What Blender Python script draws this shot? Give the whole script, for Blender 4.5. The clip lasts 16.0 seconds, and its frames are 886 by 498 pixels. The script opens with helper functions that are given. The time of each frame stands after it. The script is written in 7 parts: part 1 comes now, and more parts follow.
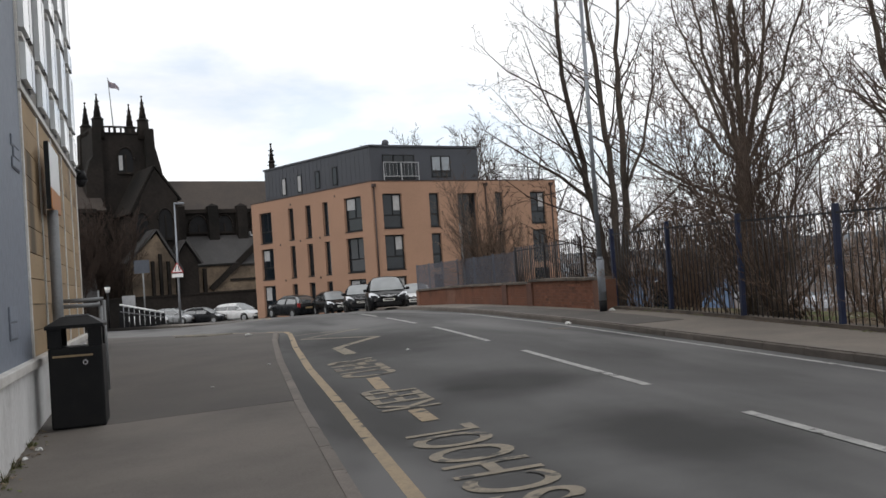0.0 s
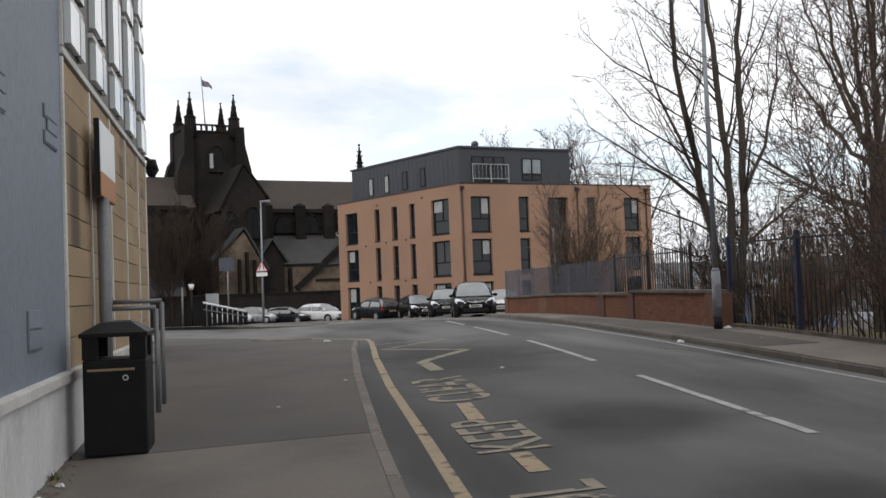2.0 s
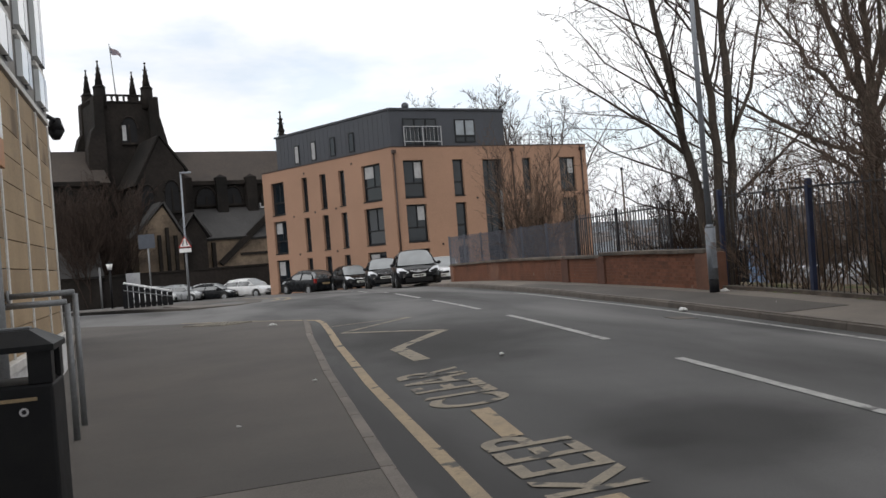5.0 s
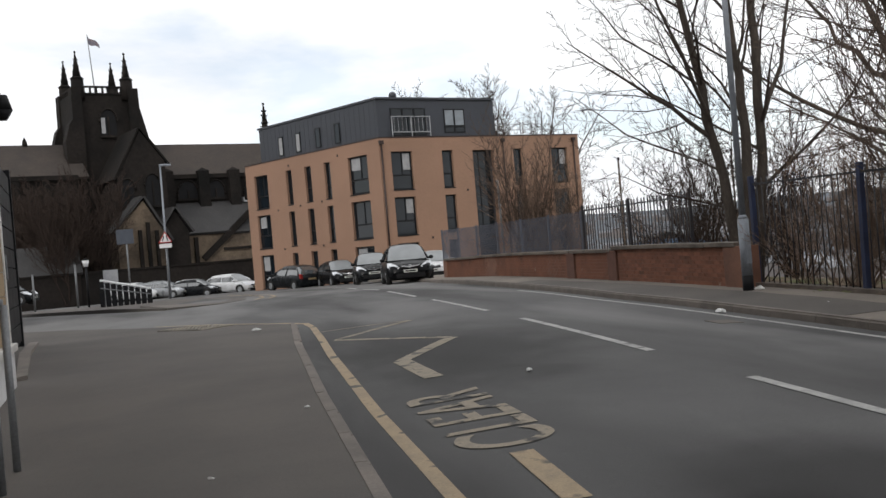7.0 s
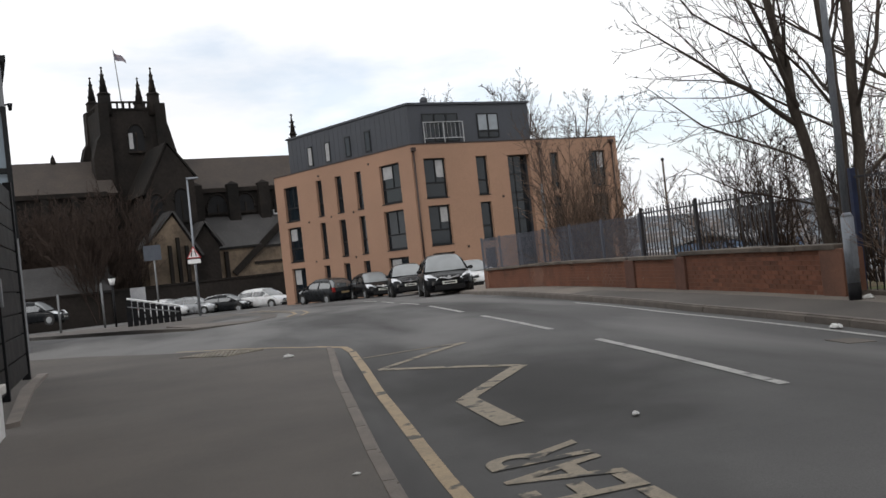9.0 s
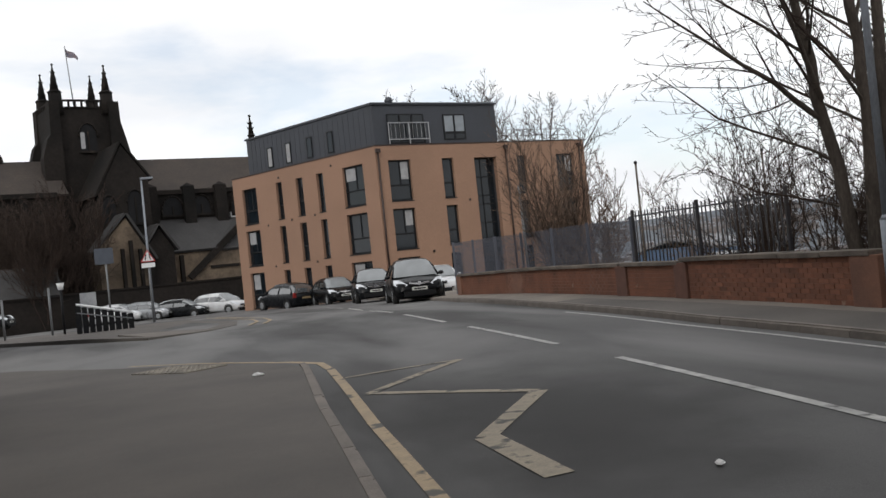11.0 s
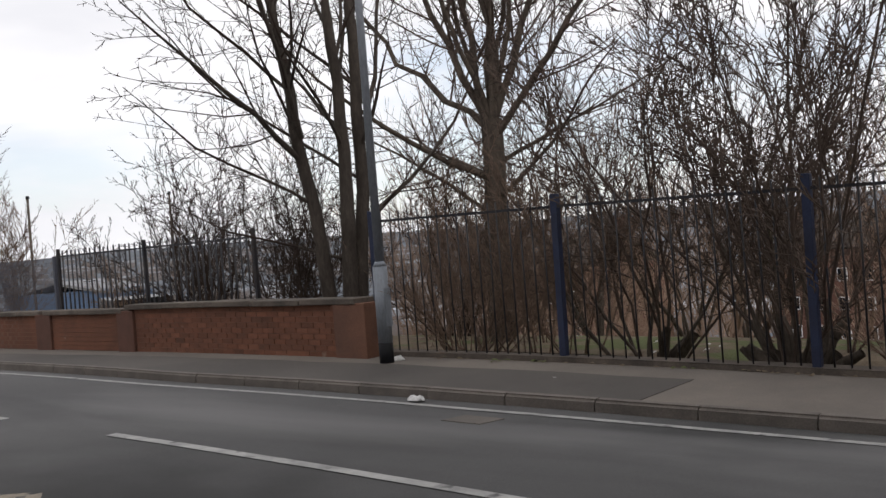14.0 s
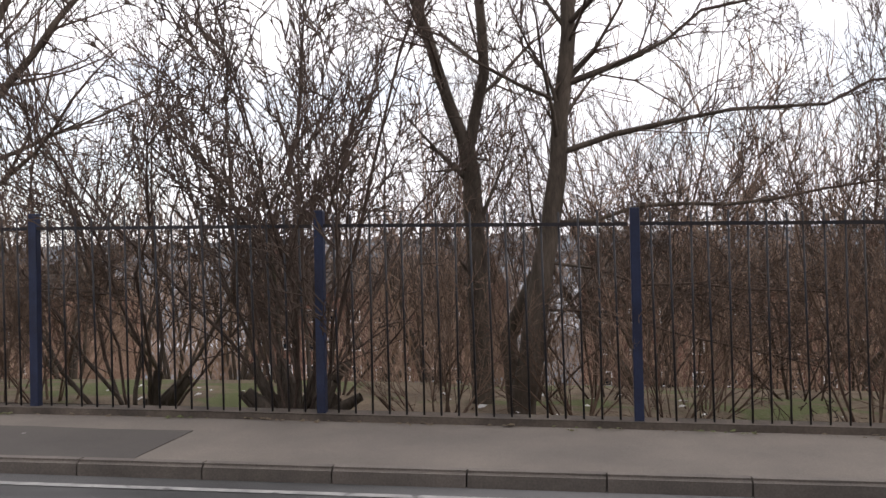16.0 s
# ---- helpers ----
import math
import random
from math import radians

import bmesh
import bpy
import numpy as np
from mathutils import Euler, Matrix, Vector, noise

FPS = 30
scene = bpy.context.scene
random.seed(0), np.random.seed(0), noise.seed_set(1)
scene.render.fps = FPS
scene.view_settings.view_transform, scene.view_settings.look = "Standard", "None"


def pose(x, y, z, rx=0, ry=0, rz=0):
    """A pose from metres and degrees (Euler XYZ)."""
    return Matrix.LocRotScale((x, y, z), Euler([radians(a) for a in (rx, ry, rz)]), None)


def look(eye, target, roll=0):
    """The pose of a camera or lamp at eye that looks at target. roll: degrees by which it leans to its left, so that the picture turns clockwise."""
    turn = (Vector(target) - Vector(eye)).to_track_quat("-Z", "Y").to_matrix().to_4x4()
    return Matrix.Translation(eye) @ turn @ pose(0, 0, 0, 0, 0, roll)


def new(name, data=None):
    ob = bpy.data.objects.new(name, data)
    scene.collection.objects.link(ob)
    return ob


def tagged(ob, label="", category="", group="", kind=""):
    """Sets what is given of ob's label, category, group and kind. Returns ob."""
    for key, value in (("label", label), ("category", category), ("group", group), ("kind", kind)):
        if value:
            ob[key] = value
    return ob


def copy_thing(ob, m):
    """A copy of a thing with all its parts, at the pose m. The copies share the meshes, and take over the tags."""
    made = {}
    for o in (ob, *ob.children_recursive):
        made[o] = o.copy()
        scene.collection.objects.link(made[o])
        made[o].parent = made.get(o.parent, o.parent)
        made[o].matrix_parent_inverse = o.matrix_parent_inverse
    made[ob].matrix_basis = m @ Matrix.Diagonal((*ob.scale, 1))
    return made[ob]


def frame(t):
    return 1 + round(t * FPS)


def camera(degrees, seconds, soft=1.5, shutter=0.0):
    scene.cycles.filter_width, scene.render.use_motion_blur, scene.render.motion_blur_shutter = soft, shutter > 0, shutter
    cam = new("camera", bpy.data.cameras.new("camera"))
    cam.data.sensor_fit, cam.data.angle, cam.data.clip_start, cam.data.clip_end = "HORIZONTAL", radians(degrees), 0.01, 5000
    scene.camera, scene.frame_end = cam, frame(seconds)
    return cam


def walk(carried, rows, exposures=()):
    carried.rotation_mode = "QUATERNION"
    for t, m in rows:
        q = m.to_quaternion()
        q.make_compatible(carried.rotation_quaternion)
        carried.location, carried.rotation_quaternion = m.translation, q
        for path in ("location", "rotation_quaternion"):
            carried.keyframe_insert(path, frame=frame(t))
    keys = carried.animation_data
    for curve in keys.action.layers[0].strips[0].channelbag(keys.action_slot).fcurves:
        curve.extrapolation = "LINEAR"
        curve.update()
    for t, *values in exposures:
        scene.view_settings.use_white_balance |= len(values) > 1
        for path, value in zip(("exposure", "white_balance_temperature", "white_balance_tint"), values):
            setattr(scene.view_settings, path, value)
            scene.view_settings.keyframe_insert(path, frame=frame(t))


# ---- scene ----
cam = camera(48.8, 16.0)
PATH = [
    (0, (-0.151, -0.373, 1.629), (0.316, 1.571, 1.692), -3.97),
    (0.2, (-0.123, -0.208, 1.638), (0.240, 1.757, 1.726), -3.07),
    (0.5, (-0.063, 0.069, 1.650), (0.251, 2.042, 1.731), -2.59),
    (1, (0.049, 0.607, 1.660), (0.323, 2.585, 1.764), -2.19),
    (1.5, (0.053, 1.02, 1.672), (0.335, 2.998, 1.757), -2.39),
    (2, (0.042, 1.441, 1.692), (0.339, 3.417, 1.774), -2.29),
    (2.5, (-0.055, 1.83, 1.712), (0.209, 3.81, 1.817), -1.49),
    (3, (-0.127, 2.334, 1.749), (0.198, 4.305, 1.837), -3.09),
    (3.5, (-0.199, 2.781, 1.782), (0.132, 4.749, 1.906), -4.09),
    (4, (-0.297, 3.206, 1.793), (0.069, 5.169, 1.898), -3.98),
    (4.2, (-0.303, 3.336, 1.786), (0.091, 5.296, 1.842), -3.88),
    (6.3, (-0.13, 5.156, 1.826), (0.346, 7.099, 1.816), -4.47),
    (6.5, (-0.126, 5.344, 1.848), (0.363, 7.283, 1.855), -4.07),
    (7, (-0.133, 5.746, 1.844), (0.344, 7.688, 1.833), -4.87),
    (7.5, (-0.095, 6.287, 1.878), (0.296, 8.248, 1.866), -5.18),
    (8, (-0.057, 6.749, 1.892), (0.299, 8.717, 1.920), -4.98),
    (8.5, (-0.014, 7.207, 1.910), (0.359, 9.172, 1.942), -4.78),
    (9, (-0.012, 7.723, 1.903), (0.407, 9.679, 1.916), -6.18),
    (9.5, (-0.012, 8.093, 1.903), (0.475, 10.033, 1.903), -6.17),
    (9.7, (-0.043, 8.234, 1.932), (0.423, 10.179, 1.934), -5.87),
    (11.8, (-0.136, 10.124, 1.967), (0.388, 12.054, 1.992), -5.97),
    (12, (-0.16, 10.291, 1.997), (0.336, 12.228, 2.028), -6.07),
    (12.5, (-0.222, 10.772, 1.994), (0.18, 12.731, 2.028), -4.68),
    (12.8, (-0.254, 10.972, 2.014), (0.208, 12.918, 2.056), -4.65),
    (13, (-0.262, 11.086, 2.031), (0.353, 12.989, 2.067), -4.45),
    (13.2, (-0.251, 11.213, 2.037), (0.507, 13.063, 2.083), -4.77),
    (13.5, (-0.221, 11.405, 2.039), (0.817, 13.114, 2.067), -4.25),
    (13.7, (-0.215, 11.514, 2.040), (1.027, 13.081, 2.045), -3.75),
    (14, (-0.198, 11.648, 2.041), (1.344, 12.922, 2.030), -4.54),
    (14.2, (-0.138, 11.725, 2.041), (1.518, 12.847, 2.031), -4.64),
    (14.5, (0.004, 11.844, 2.042), (1.736, 12.842, 2.102), -4.4),
    (15, (0.159, 12.063, 2.059), (1.981, 12.886, 2.111), -2.21),
    (15.5, (0.325, 12.164, 2.041), (2.233, 12.759, 2.094), -2.2),
    (16, (0.516, 12.28, 2.007), (2.49, 12.604, 2.017), -1.66),
]
walk(cam, [(t, look(eye, target, roll)) for t, eye, target, roll in PATH],
     exposures=[(0, 0.07, 6400, 10), (9, 0.02, 6400, 10), (12, -0.08, 6400, 10), (13.2, -0.1, 6400, 10), (13.6, -0.18, 6400, 11), (14.0, -0.1, 6420, 13), (14.5, 0.46, 6450, 16), (16, 0.52, 6450, 16)])

# ---- world and sun ----
world = bpy.data.worlds.new("overcast_sky")
scene.world = world
world.use_nodes = True
wn, wl = world.node_tree.nodes, world.node_tree.links
wn.clear()
SUN_ELEV, SUN_ROT = 34.0, 215.0
sky = wn.new("ShaderNodeTexSky")
sky.sky_type = "NISHITA"
sky.sun_disc = False
sky.sun_elevation = radians(SUN_ELEV)
sky.sun_rotation = radians(SUN_ROT)
sky_bg = wn.new("ShaderNodeBackground")
sky_bg.inputs["Strength"].default_value = 0.13
wl.new(sky.outputs["Color"], sky_bg.inputs["Color"])
tc = wn.new("ShaderNodeTexCoord")
mapc = wn.new("ShaderNodeMapping")
mapc.inputs["Scale"].default_value = (2.2, 2.2, 7.5)
mapc.inputs["Location"].default_value = (0.35, 0.1, 0.0)
wl.new(tc.outputs["Generated"], mapc.inputs["Vector"])
cn = wn.new("ShaderNodeTexNoise")
cn.inputs["Scale"].default_value = 1.3
cn.inputs["Detail"].default_value = 7.0
cn.inputs["Roughness"].default_value = 0.52
cn.inputs["Distortion"].default_value = 0.25
wl.new(mapc.outputs["Vector"], cn.inputs["Vector"])
sep = wn.new("ShaderNodeSeparateXYZ")
wl.new(tc.outputs["Generated"], sep.inputs["Vector"])
band = wn.new("ShaderNodeValToRGB")  # broken cloud low in the sky, closed cloud above
for k, (pos, val) in enumerate(((0.0, 0.62), (0.10, 0.42), (0.20, 0.46), (0.30, 0.85))):
    e = band.color_ramp.elements[k] if k < 2 else band.color_ramp.elements.new(pos)
    e.position, e.color = pos, (val, val, val, 1)
wl.new(sep.outputs["Z"], band.inputs["Fac"])
addc = wn.new("ShaderNodeMath")
wl.new(cn.outputs["Fac"], addc.inputs[0])
wl.new(band.outputs["Color"], addc.inputs[1])
cover = wn.new("ShaderNodeValToRGB")
cover.color_ramp.elements[0].position = 0.86
cover.color_ramp.elements[0].color = (0.6, 0.6, 0.6, 1)
cover.color_ramp.elements[1].position = 1.0
cover.color_ramp.elements[1].color = (1, 1, 1, 1)
wl.new(addc.outputs[0], cover.inputs["Fac"])
shade_map = wn.new("ShaderNodeMapping")
shade_map.inputs["Scale"].default_value = (2.6, 2.6, 9.0)
shade_map.inputs["Location"].default_value = (4.1, 2.2, 1.0)
wl.new(tc.outputs["Generated"], shade_map.inputs["Vector"])
sn = wn.new("ShaderNodeTexNoise")
sn.inputs["Scale"].default_value = 1.1
sn.inputs["Detail"].default_value = 6.0
wl.new(shade_map.outputs["Vector"], sn.inputs["Vector"])
tone = wn.new("ShaderNodeValToRGB")
tone.color_ramp.elements[0].position = 0.36
tone.color_ramp.elements[0].color = (0.86, 0.868, 0.885, 1)
tone.color_ramp.elements[1].position = 0.56
tone.color_ramp.elements[1].color = (1.0, 1.0, 1.0, 1)
wl.new(sn.outputs["Fac"], tone.inputs["Fac"])
cloud_bg = wn.new("ShaderNodeBackground")
cloud_bg.inputs["Strength"].default_value = 1.12
wl.new(tone.outputs["Color"], cloud_bg.inputs["Color"])
mix_sky = wn.new("ShaderNodeMixShader")
wl.new(cover.outputs["Color"], mix_sky.inputs["Fac"])
wl.new(sky_bg.outputs["Background"], mix_sky.inputs[1])
wl.new(cloud_bg.outputs["Background"], mix_sky.inputs[2])
wout = wn.new("ShaderNodeOutputWorld")
wl.new(mix_sky.outputs["Shader"], wout.inputs["Surface"])

sun_data = bpy.data.lights.new("sun", "SUN")
sun_data.energy = 0.9
sun_data.angle = radians(18)
sun_data.color = (1.0, 0.95, 0.88)
sun = new("sun", sun_data)
# hazy sun behind the camera, over the left shoulder
sun.matrix_world = look((-40, -60, 50), (0, 0, 0))

# ---- materials ----
def material(name, base, second=None, rough=0.8, metal=0.0, scale=3.0, fine=60.0, bump=0.15, amount=0.6,
             depth=0.01, spread=0.0, streak=1.0, spots=None, spec=0.4):
    """A surface with variation at two scales: broad stains between base and second, fine grain in relief."""
    m = bpy.data.materials.new(name)
    m.use_nodes = True
    n, l = m.node_tree.nodes, m.node_tree.links
    bs = n["Principled BSDF"]
    bs.inputs["Metallic"].default_value = metal
    bs.inputs["Specular IOR Level"].default_value = spec
    co = n.new("ShaderNodeTexCoord")
    mp = n.new("ShaderNodeMapping")
    mp.inputs["Scale"].default_value = (1, 1, streak)
    l.new(co.outputs["Object"], mp.inputs["Vector"])
    info = n.new("ShaderNodeObjectInfo")
    addv = n.new("ShaderNodeVectorMath")
    mulr = n.new("ShaderNodeMath")
    mulr.operation = "MULTIPLY"
    mulr.inputs[1].default_value = 37.0
    l.new(info.outputs["Random"], mulr.inputs[0])
    l.new(mp.outputs["Vector"], addv.inputs[0])
    l.new(mulr.outputs[0], addv.inputs[1])
    big = n.new("ShaderNodeTexNoise")
    big.inputs["Scale"].default_value = scale
    big.inputs["Detail"].default_value = 5.0
    big.inputs["Roughness"].default_value = 0.6
    l.new(addv.outputs["Vector"], big.inputs["Vector"])
    small = n.new("ShaderNodeTexNoise")
    small.inputs["Scale"].default_value = fine
    small.inputs["Detail"].default_value = 3.0
    l.new(addv.outputs["Vector"], small.inputs["Vector"])
    ramp = n.new("ShaderNodeValToRGB")
    second = second or tuple(c * 0.7 for c in base)
    ramp.color_ramp.elements[0].position, ramp.color_ramp.elements[1].position = 0.5 - 0.22 / max(amount, 0.1) * 0.5, 0.62
    ramp.color_ramp.elements[0].color, ramp.color_ramp.elements[1].color = (*second, 1), (*base, 1)
    l.new(big.outputs["Fac"], ramp.inputs["Fac"])
    grain = n.new("ShaderNodeMix")
    grain.data_type, grain.blend_type = "RGBA", "OVERLAY"
    grain.inputs["Factor"].default_value = 0.35
    l.new(ramp.outputs["Color"], grain.inputs["A"])
    l.new(small.outputs["Fac"], grain.inputs["B"])
    hs = n.new("ShaderNodeHueSaturation")
    l.new(grain.outputs["Result"], hs.inputs["Color"])
    rng = n.new("ShaderNodeMapRange")
    rng.inputs["To Min"].default_value, rng.inputs["To Max"].default_value = 1 - spread, 1 + spread
    l.new(info.outputs["Random"], rng.inputs["Value"])
    l.new(rng.outputs["Result"], hs.inputs["Value"])
    colour = hs.outputs["Color"]
    if spots:
        sp = n.new("ShaderNodeTexNoise")
        sp.inputs["Scale"].default_value = spots[1]
        sp.inputs["Detail"].default_value = 6.0
        l.new(addv.outputs["Vector"], sp.inputs["Vector"])
        sr = n.new("ShaderNodeValToRGB")
        sr.color_ramp.elements[0].position, sr.color_ramp.elements[1].position = spots[2], spots[2] + 0.08
        l.new(sp.outputs["Fac"], sr.inputs["Fac"])
        mx = n.new("ShaderNodeMix")
        mx.data_type = "RGBA"
        l.new(sr.outputs["Color"], mx.inputs["Factor"])
        l.new(colour, mx.inputs["A"])
        mx.inputs["B"].default_value = (*spots[0], 1)
        colour = mx.outputs["Result"]
    l.new(colour, bs.inputs["Base Color"])
    rr = n.new("ShaderNodeMapRange")
    rr.inputs["To Min"].default_value, rr.inputs["To Max"].default_value = max(rough - 0.12, 0.03), min(rough + 0.1, 1)
    l.new(big.outputs["Fac"], rr.inputs["Value"])
    l.new(rr.outputs["Result"], bs.inputs["Roughness"])
    if bump:
        bp = n.new("ShaderNodeBump")
        bp.inputs["Strength"].default_value = bump
        bp.inputs["Distance"].default_value = depth
        l.new(small.outputs["Fac"], bp.inputs["Height"])
        l.new(bp.outputs["Normal"], bs.inputs["Normal"])
    return m


def glass(name, tint=(0.05, 0.06, 0.07), rough=0.04, blotch=0.5):
    """A dark window pane that mirrors the sky, with a little unevenness."""
    m = bpy.data.materials.new(name)
    m.use_nodes = True
    n, l = m.node_tree.nodes, m.node_tree.links
    bs = n["Principled BSDF"]
    co = n.new("ShaderNodeTexCoord")
    nz = n.new("ShaderNodeTexNoise")
    nz.inputs["Scale"].default_value = 1.7
    l.new(co.outputs["Object"], nz.inputs["Vector"])
    rp = n.new("ShaderNodeValToRGB")
    rp.color_ramp.elements[0].color = (*[c * (1 - blotch) for c in tint], 1)
    rp.color_ramp.elements[1].color = (*[c * (1 + blotch) for c in tint], 1)
    l.new(nz.outputs["Fac"], rp.inputs["Fac"])
    l.new(rp.outputs["Color"], bs.inputs["Base Color"])
    bs.inputs["Roughness"].default_value = rough
    bs.inputs["IOR"].default_value = 1.5
    bs.inputs["Specular IOR Level"].default_value = 0.6
    return m


M_ROAD = material("asphalt_road", (0.112, 0.109, 0.107), (0.078, 0.076, 0.075), 0.82, scale=0.35, fine=90, bump=0.5, depth=0.004,
                  spots=((0.058, 0.057, 0.056), 0.22, 0.60), spec=0.3)


def streaks(m, dark, pale, scale, along, lo, hi):
    """Adds long soft wear marks, drawn out along the street, to a surface."""
    n, l = m.node_tree.nodes, m.node_tree.links
    bs = n["Principled BSDF"]
    src = bs.inputs["Base Color"].links[0].from_socket
    co = n.new("ShaderNodeTexCoord")
    for k, (c, seed, fac) in enumerate(((dark, 0.0, 0.95), (pale, 7.3, 0.6))):
        mp = n.new("ShaderNodeMapping")
        mp.inputs["Scale"].default_value = (scale, scale * along, 1)
        mp.inputs["Location"].default_value = (seed, seed * 1.7, 0)
        mp.inputs["Rotation"].default_value = (0, 0, radians(-6 + 14 * k))
        l.new(co.outputs["Object"], mp.inputs["Vector"])
        nz = n.new("ShaderNodeTexNoise")
        nz.inputs["Scale"].default_value = 1.0
        nz.inputs["Detail"].default_value = 4.0
        nz.inputs["Distortion"].default_value = 0.4
        l.new(mp.outputs["Vector"], nz.inputs["Vector"])
        rg = n.new("ShaderNodeMapRange")
        rg.inputs["From Min"].default_value, rg.inputs["From Max"].default_value = lo, hi
        rg.inputs["To Max"].default_value = fac
        l.new(nz.outputs["Fac"], rg.inputs["Value"])
        mx = n.new("ShaderNodeMix")
        mx.data_type = "RGBA"
        l.new(rg.outputs["Result"], mx.inputs["Factor"])
        l.new(src, mx.inputs["A"])
        mx.inputs["B"].default_value = (*c, 1)
        src = mx.outputs["Result"]
    l.new(src, bs.inputs["Base Color"])


streaks(M_ROAD, (0.045, 0.043, 0.042), (0.20, 0.195, 0.19), 0.4, 0.28, 0.46, 0.63)

def stains(m, colour, blobs):
    """Adds soft-edged dark stains at places (x, y, half width, half length) on a flat surface."""
    n, l = m.node_tree.nodes, m.node_tree.links
    bs = n["Principled BSDF"]
    src = bs.inputs["Base Color"].links[0].from_socket
    co = n.new("ShaderNodeTexCoord")
    nz = n.new("ShaderNodeTexNoise")
    nz.inputs["Scale"].default_value = 0.9
    nz.inputs["Detail"].default_value = 5.0
    l.new(co.outputs["Object"], nz.inputs["Vector"])
    for x, y, sx, sy in blobs:
        mp = n.new("ShaderNodeMapping")
        mp.inputs["Location"].default_value = (-x / sx, -y / sy, 0)
        mp.inputs["Scale"].default_value = (1 / sx, 1 / sy, 0)
        l.new(co.outputs["Object"], mp.inputs["Vector"])
        ln = n.new("ShaderNodeVectorMath")
        ln.operation = "LENGTH"
        l.new(mp.outputs["Vector"], ln.inputs[0])
        ad = n.new("ShaderNodeMath")
        l.new(ln.outputs["Value"], ad.inputs[0])
        l.new(nz.outputs["Fac"], ad.inputs[1])
        rg = n.new("ShaderNodeMapRange")
        rg.interpolation_type = "SMOOTHSTEP"
        rg.inputs["From Min"].default_value, rg.inputs["From Max"].default_value = 1.65, 0.75
        rg.inputs["To Max"].default_value = 0.8
        l.new(ad.outputs[0], rg.inputs["Value"])
        mx = n.new("ShaderNodeMix")
        mx.data_type = "RGBA"
        l.new(rg.outputs["Result"], mx.inputs["Factor"])
        l.new(src, mx.inputs["A"])
        mx.inputs["B"].default_value = (*colour, 1)
        src = mx.outputs["Result"]
    l.new(src, bs.inputs["Base Color"])


stains(M_ROAD, (0.020, 0.019, 0.018), ((2.6, 16.4, 1.6, 3.4), (3.0, 10.0, 1.0, 1.4), (2.45, 9.9, 0.34, 0.34), (3.1, 6.4, 1.0, 1.8), (1.75, 1.5, 0.8, 7.0)))

M_FOOT_A = material("footway_old_asphalt", (0.175, 0.155, 0.136), (0.112, 0.10, 0.089), 0.88, scale=0.6, fine=80, bump=0.4, depth=0.003, spec=0.25)
M_FOOT_B = material("footway_new_asphalt", (0.118, 0.106, 0.096), (0.08, 0.072, 0.066), 0.86, scale=0.5, fine=110, bump=0.5, depth=0.003, spec=0.25)
M_FOOT_C = material("footway_right_asphalt", (0.215, 0.187, 0.16), (0.145, 0.128, 0.112), 0.88, scale=0.7, fine=90, bump=0.4, depth=0.003, spec=0.25)
M_KERB = material("kerb_concrete", (0.182, 0.157, 0.136), (0.122, 0.106, 0.093), 0.85, scale=2.5, fine=70, bump=0.35, depth=0.004, spread=0.09)
M_WHITE_LINE = material("worn_white_road_paint", (0.42, 0.41, 0.39), (0.25, 0.245, 0.235), 0.75, scale=5, fine=70, bump=0.3, depth=0.002,
                        spots=((0.10, 0.098, 0.095), 6.0, 0.60))
M_YELLOW_LINE = material("worn_yellow_road_paint", (0.38, 0.285, 0.175), (0.25, 0.195, 0.13), 0.75, scale=4, fine=70, bump=0.3, depth=0.002,
                         spots=((0.085, 0.078, 0.068), 4.0, 0.57))
M_WORD = material("faded_cream_road_paint", (0.31, 0.262, 0.195), (0.20, 0.172, 0.132), 0.78, scale=5, fine=70, bump=0.3, depth=0.002,
                  spots=((0.07, 0.066, 0.06), 5.0, 0.555))
M_GRASS = material("rough_grass", (0.10, 0.10, 0.045), (0.06, 0.05, 0.03), 0.95, scale=0.8, fine=14, bump=1.0, depth=0.08, spec=0.1)
M_EARTH = material("leaf_litter", (0.21, 0.165, 0.118), (0.13, 0.10, 0.072), 0.95, scale=1.2, fine=18, bump=1.0, depth=0.05, spec=0.1,
                   spots=((0.13, 0.145, 0.065), 0.9, 0.50))
M_BLUE_RENDER = material("blue_grey_painted_render", (0.20, 0.225, 0.27), (0.165, 0.185, 0.225), 0.62, scale=0.7, fine=35, bump=0.12, depth=0.003, streak=0.4)
M_WHITE_RENDER = material("off_white_painted_plinth", (0.66, 0.655, 0.65), (0.47, 0.46, 0.45), 0.7, scale=1.6, fine=40, bump=0.2, depth=0.003, streak=0.5)
M_MARK = material("block_shadow_blue", (0.12, 0.135, 0.165), (0.10, 0.112, 0.135), 0.7, bump=0.05)
M_WHITE_TRIM = material("white_painted_trim", (0.62, 0.60, 0.57), (0.45, 0.43, 0.40), 0.55, scale=2, fine=50, bump=0.06)
M_TAN = material("tan_stone_cladding", (0.34, 0.245, 0.145), (0.25, 0.175, 0.10), 0.82, scale=1.1, fine=45, bump=0.3, depth=0.004, spread=0.07,
                 spots=((0.13, 0.09, 0.055), 0.55, 0.64))
M_PIER = material("grey_brown_facade_panel", (0.20, 0.185, 0.168), (0.15, 0.138, 0.125), 0.7, scale=1.2, fine=40, bump=0.15, streak=0.4)
M_DARK_FRAME = material("dark_grey_window_frame", (0.014, 0.015, 0.017), (0.010, 0.011, 0.012), 0.55, bump=0.03, spec=0.2)
# near-white tint: the bright sky reflection is painted into the pane's colour
M_PANE_LEFT = glass("pane_with_painted_sky_glare", (0.62, 0.64, 0.65), 0.05, 0.12)
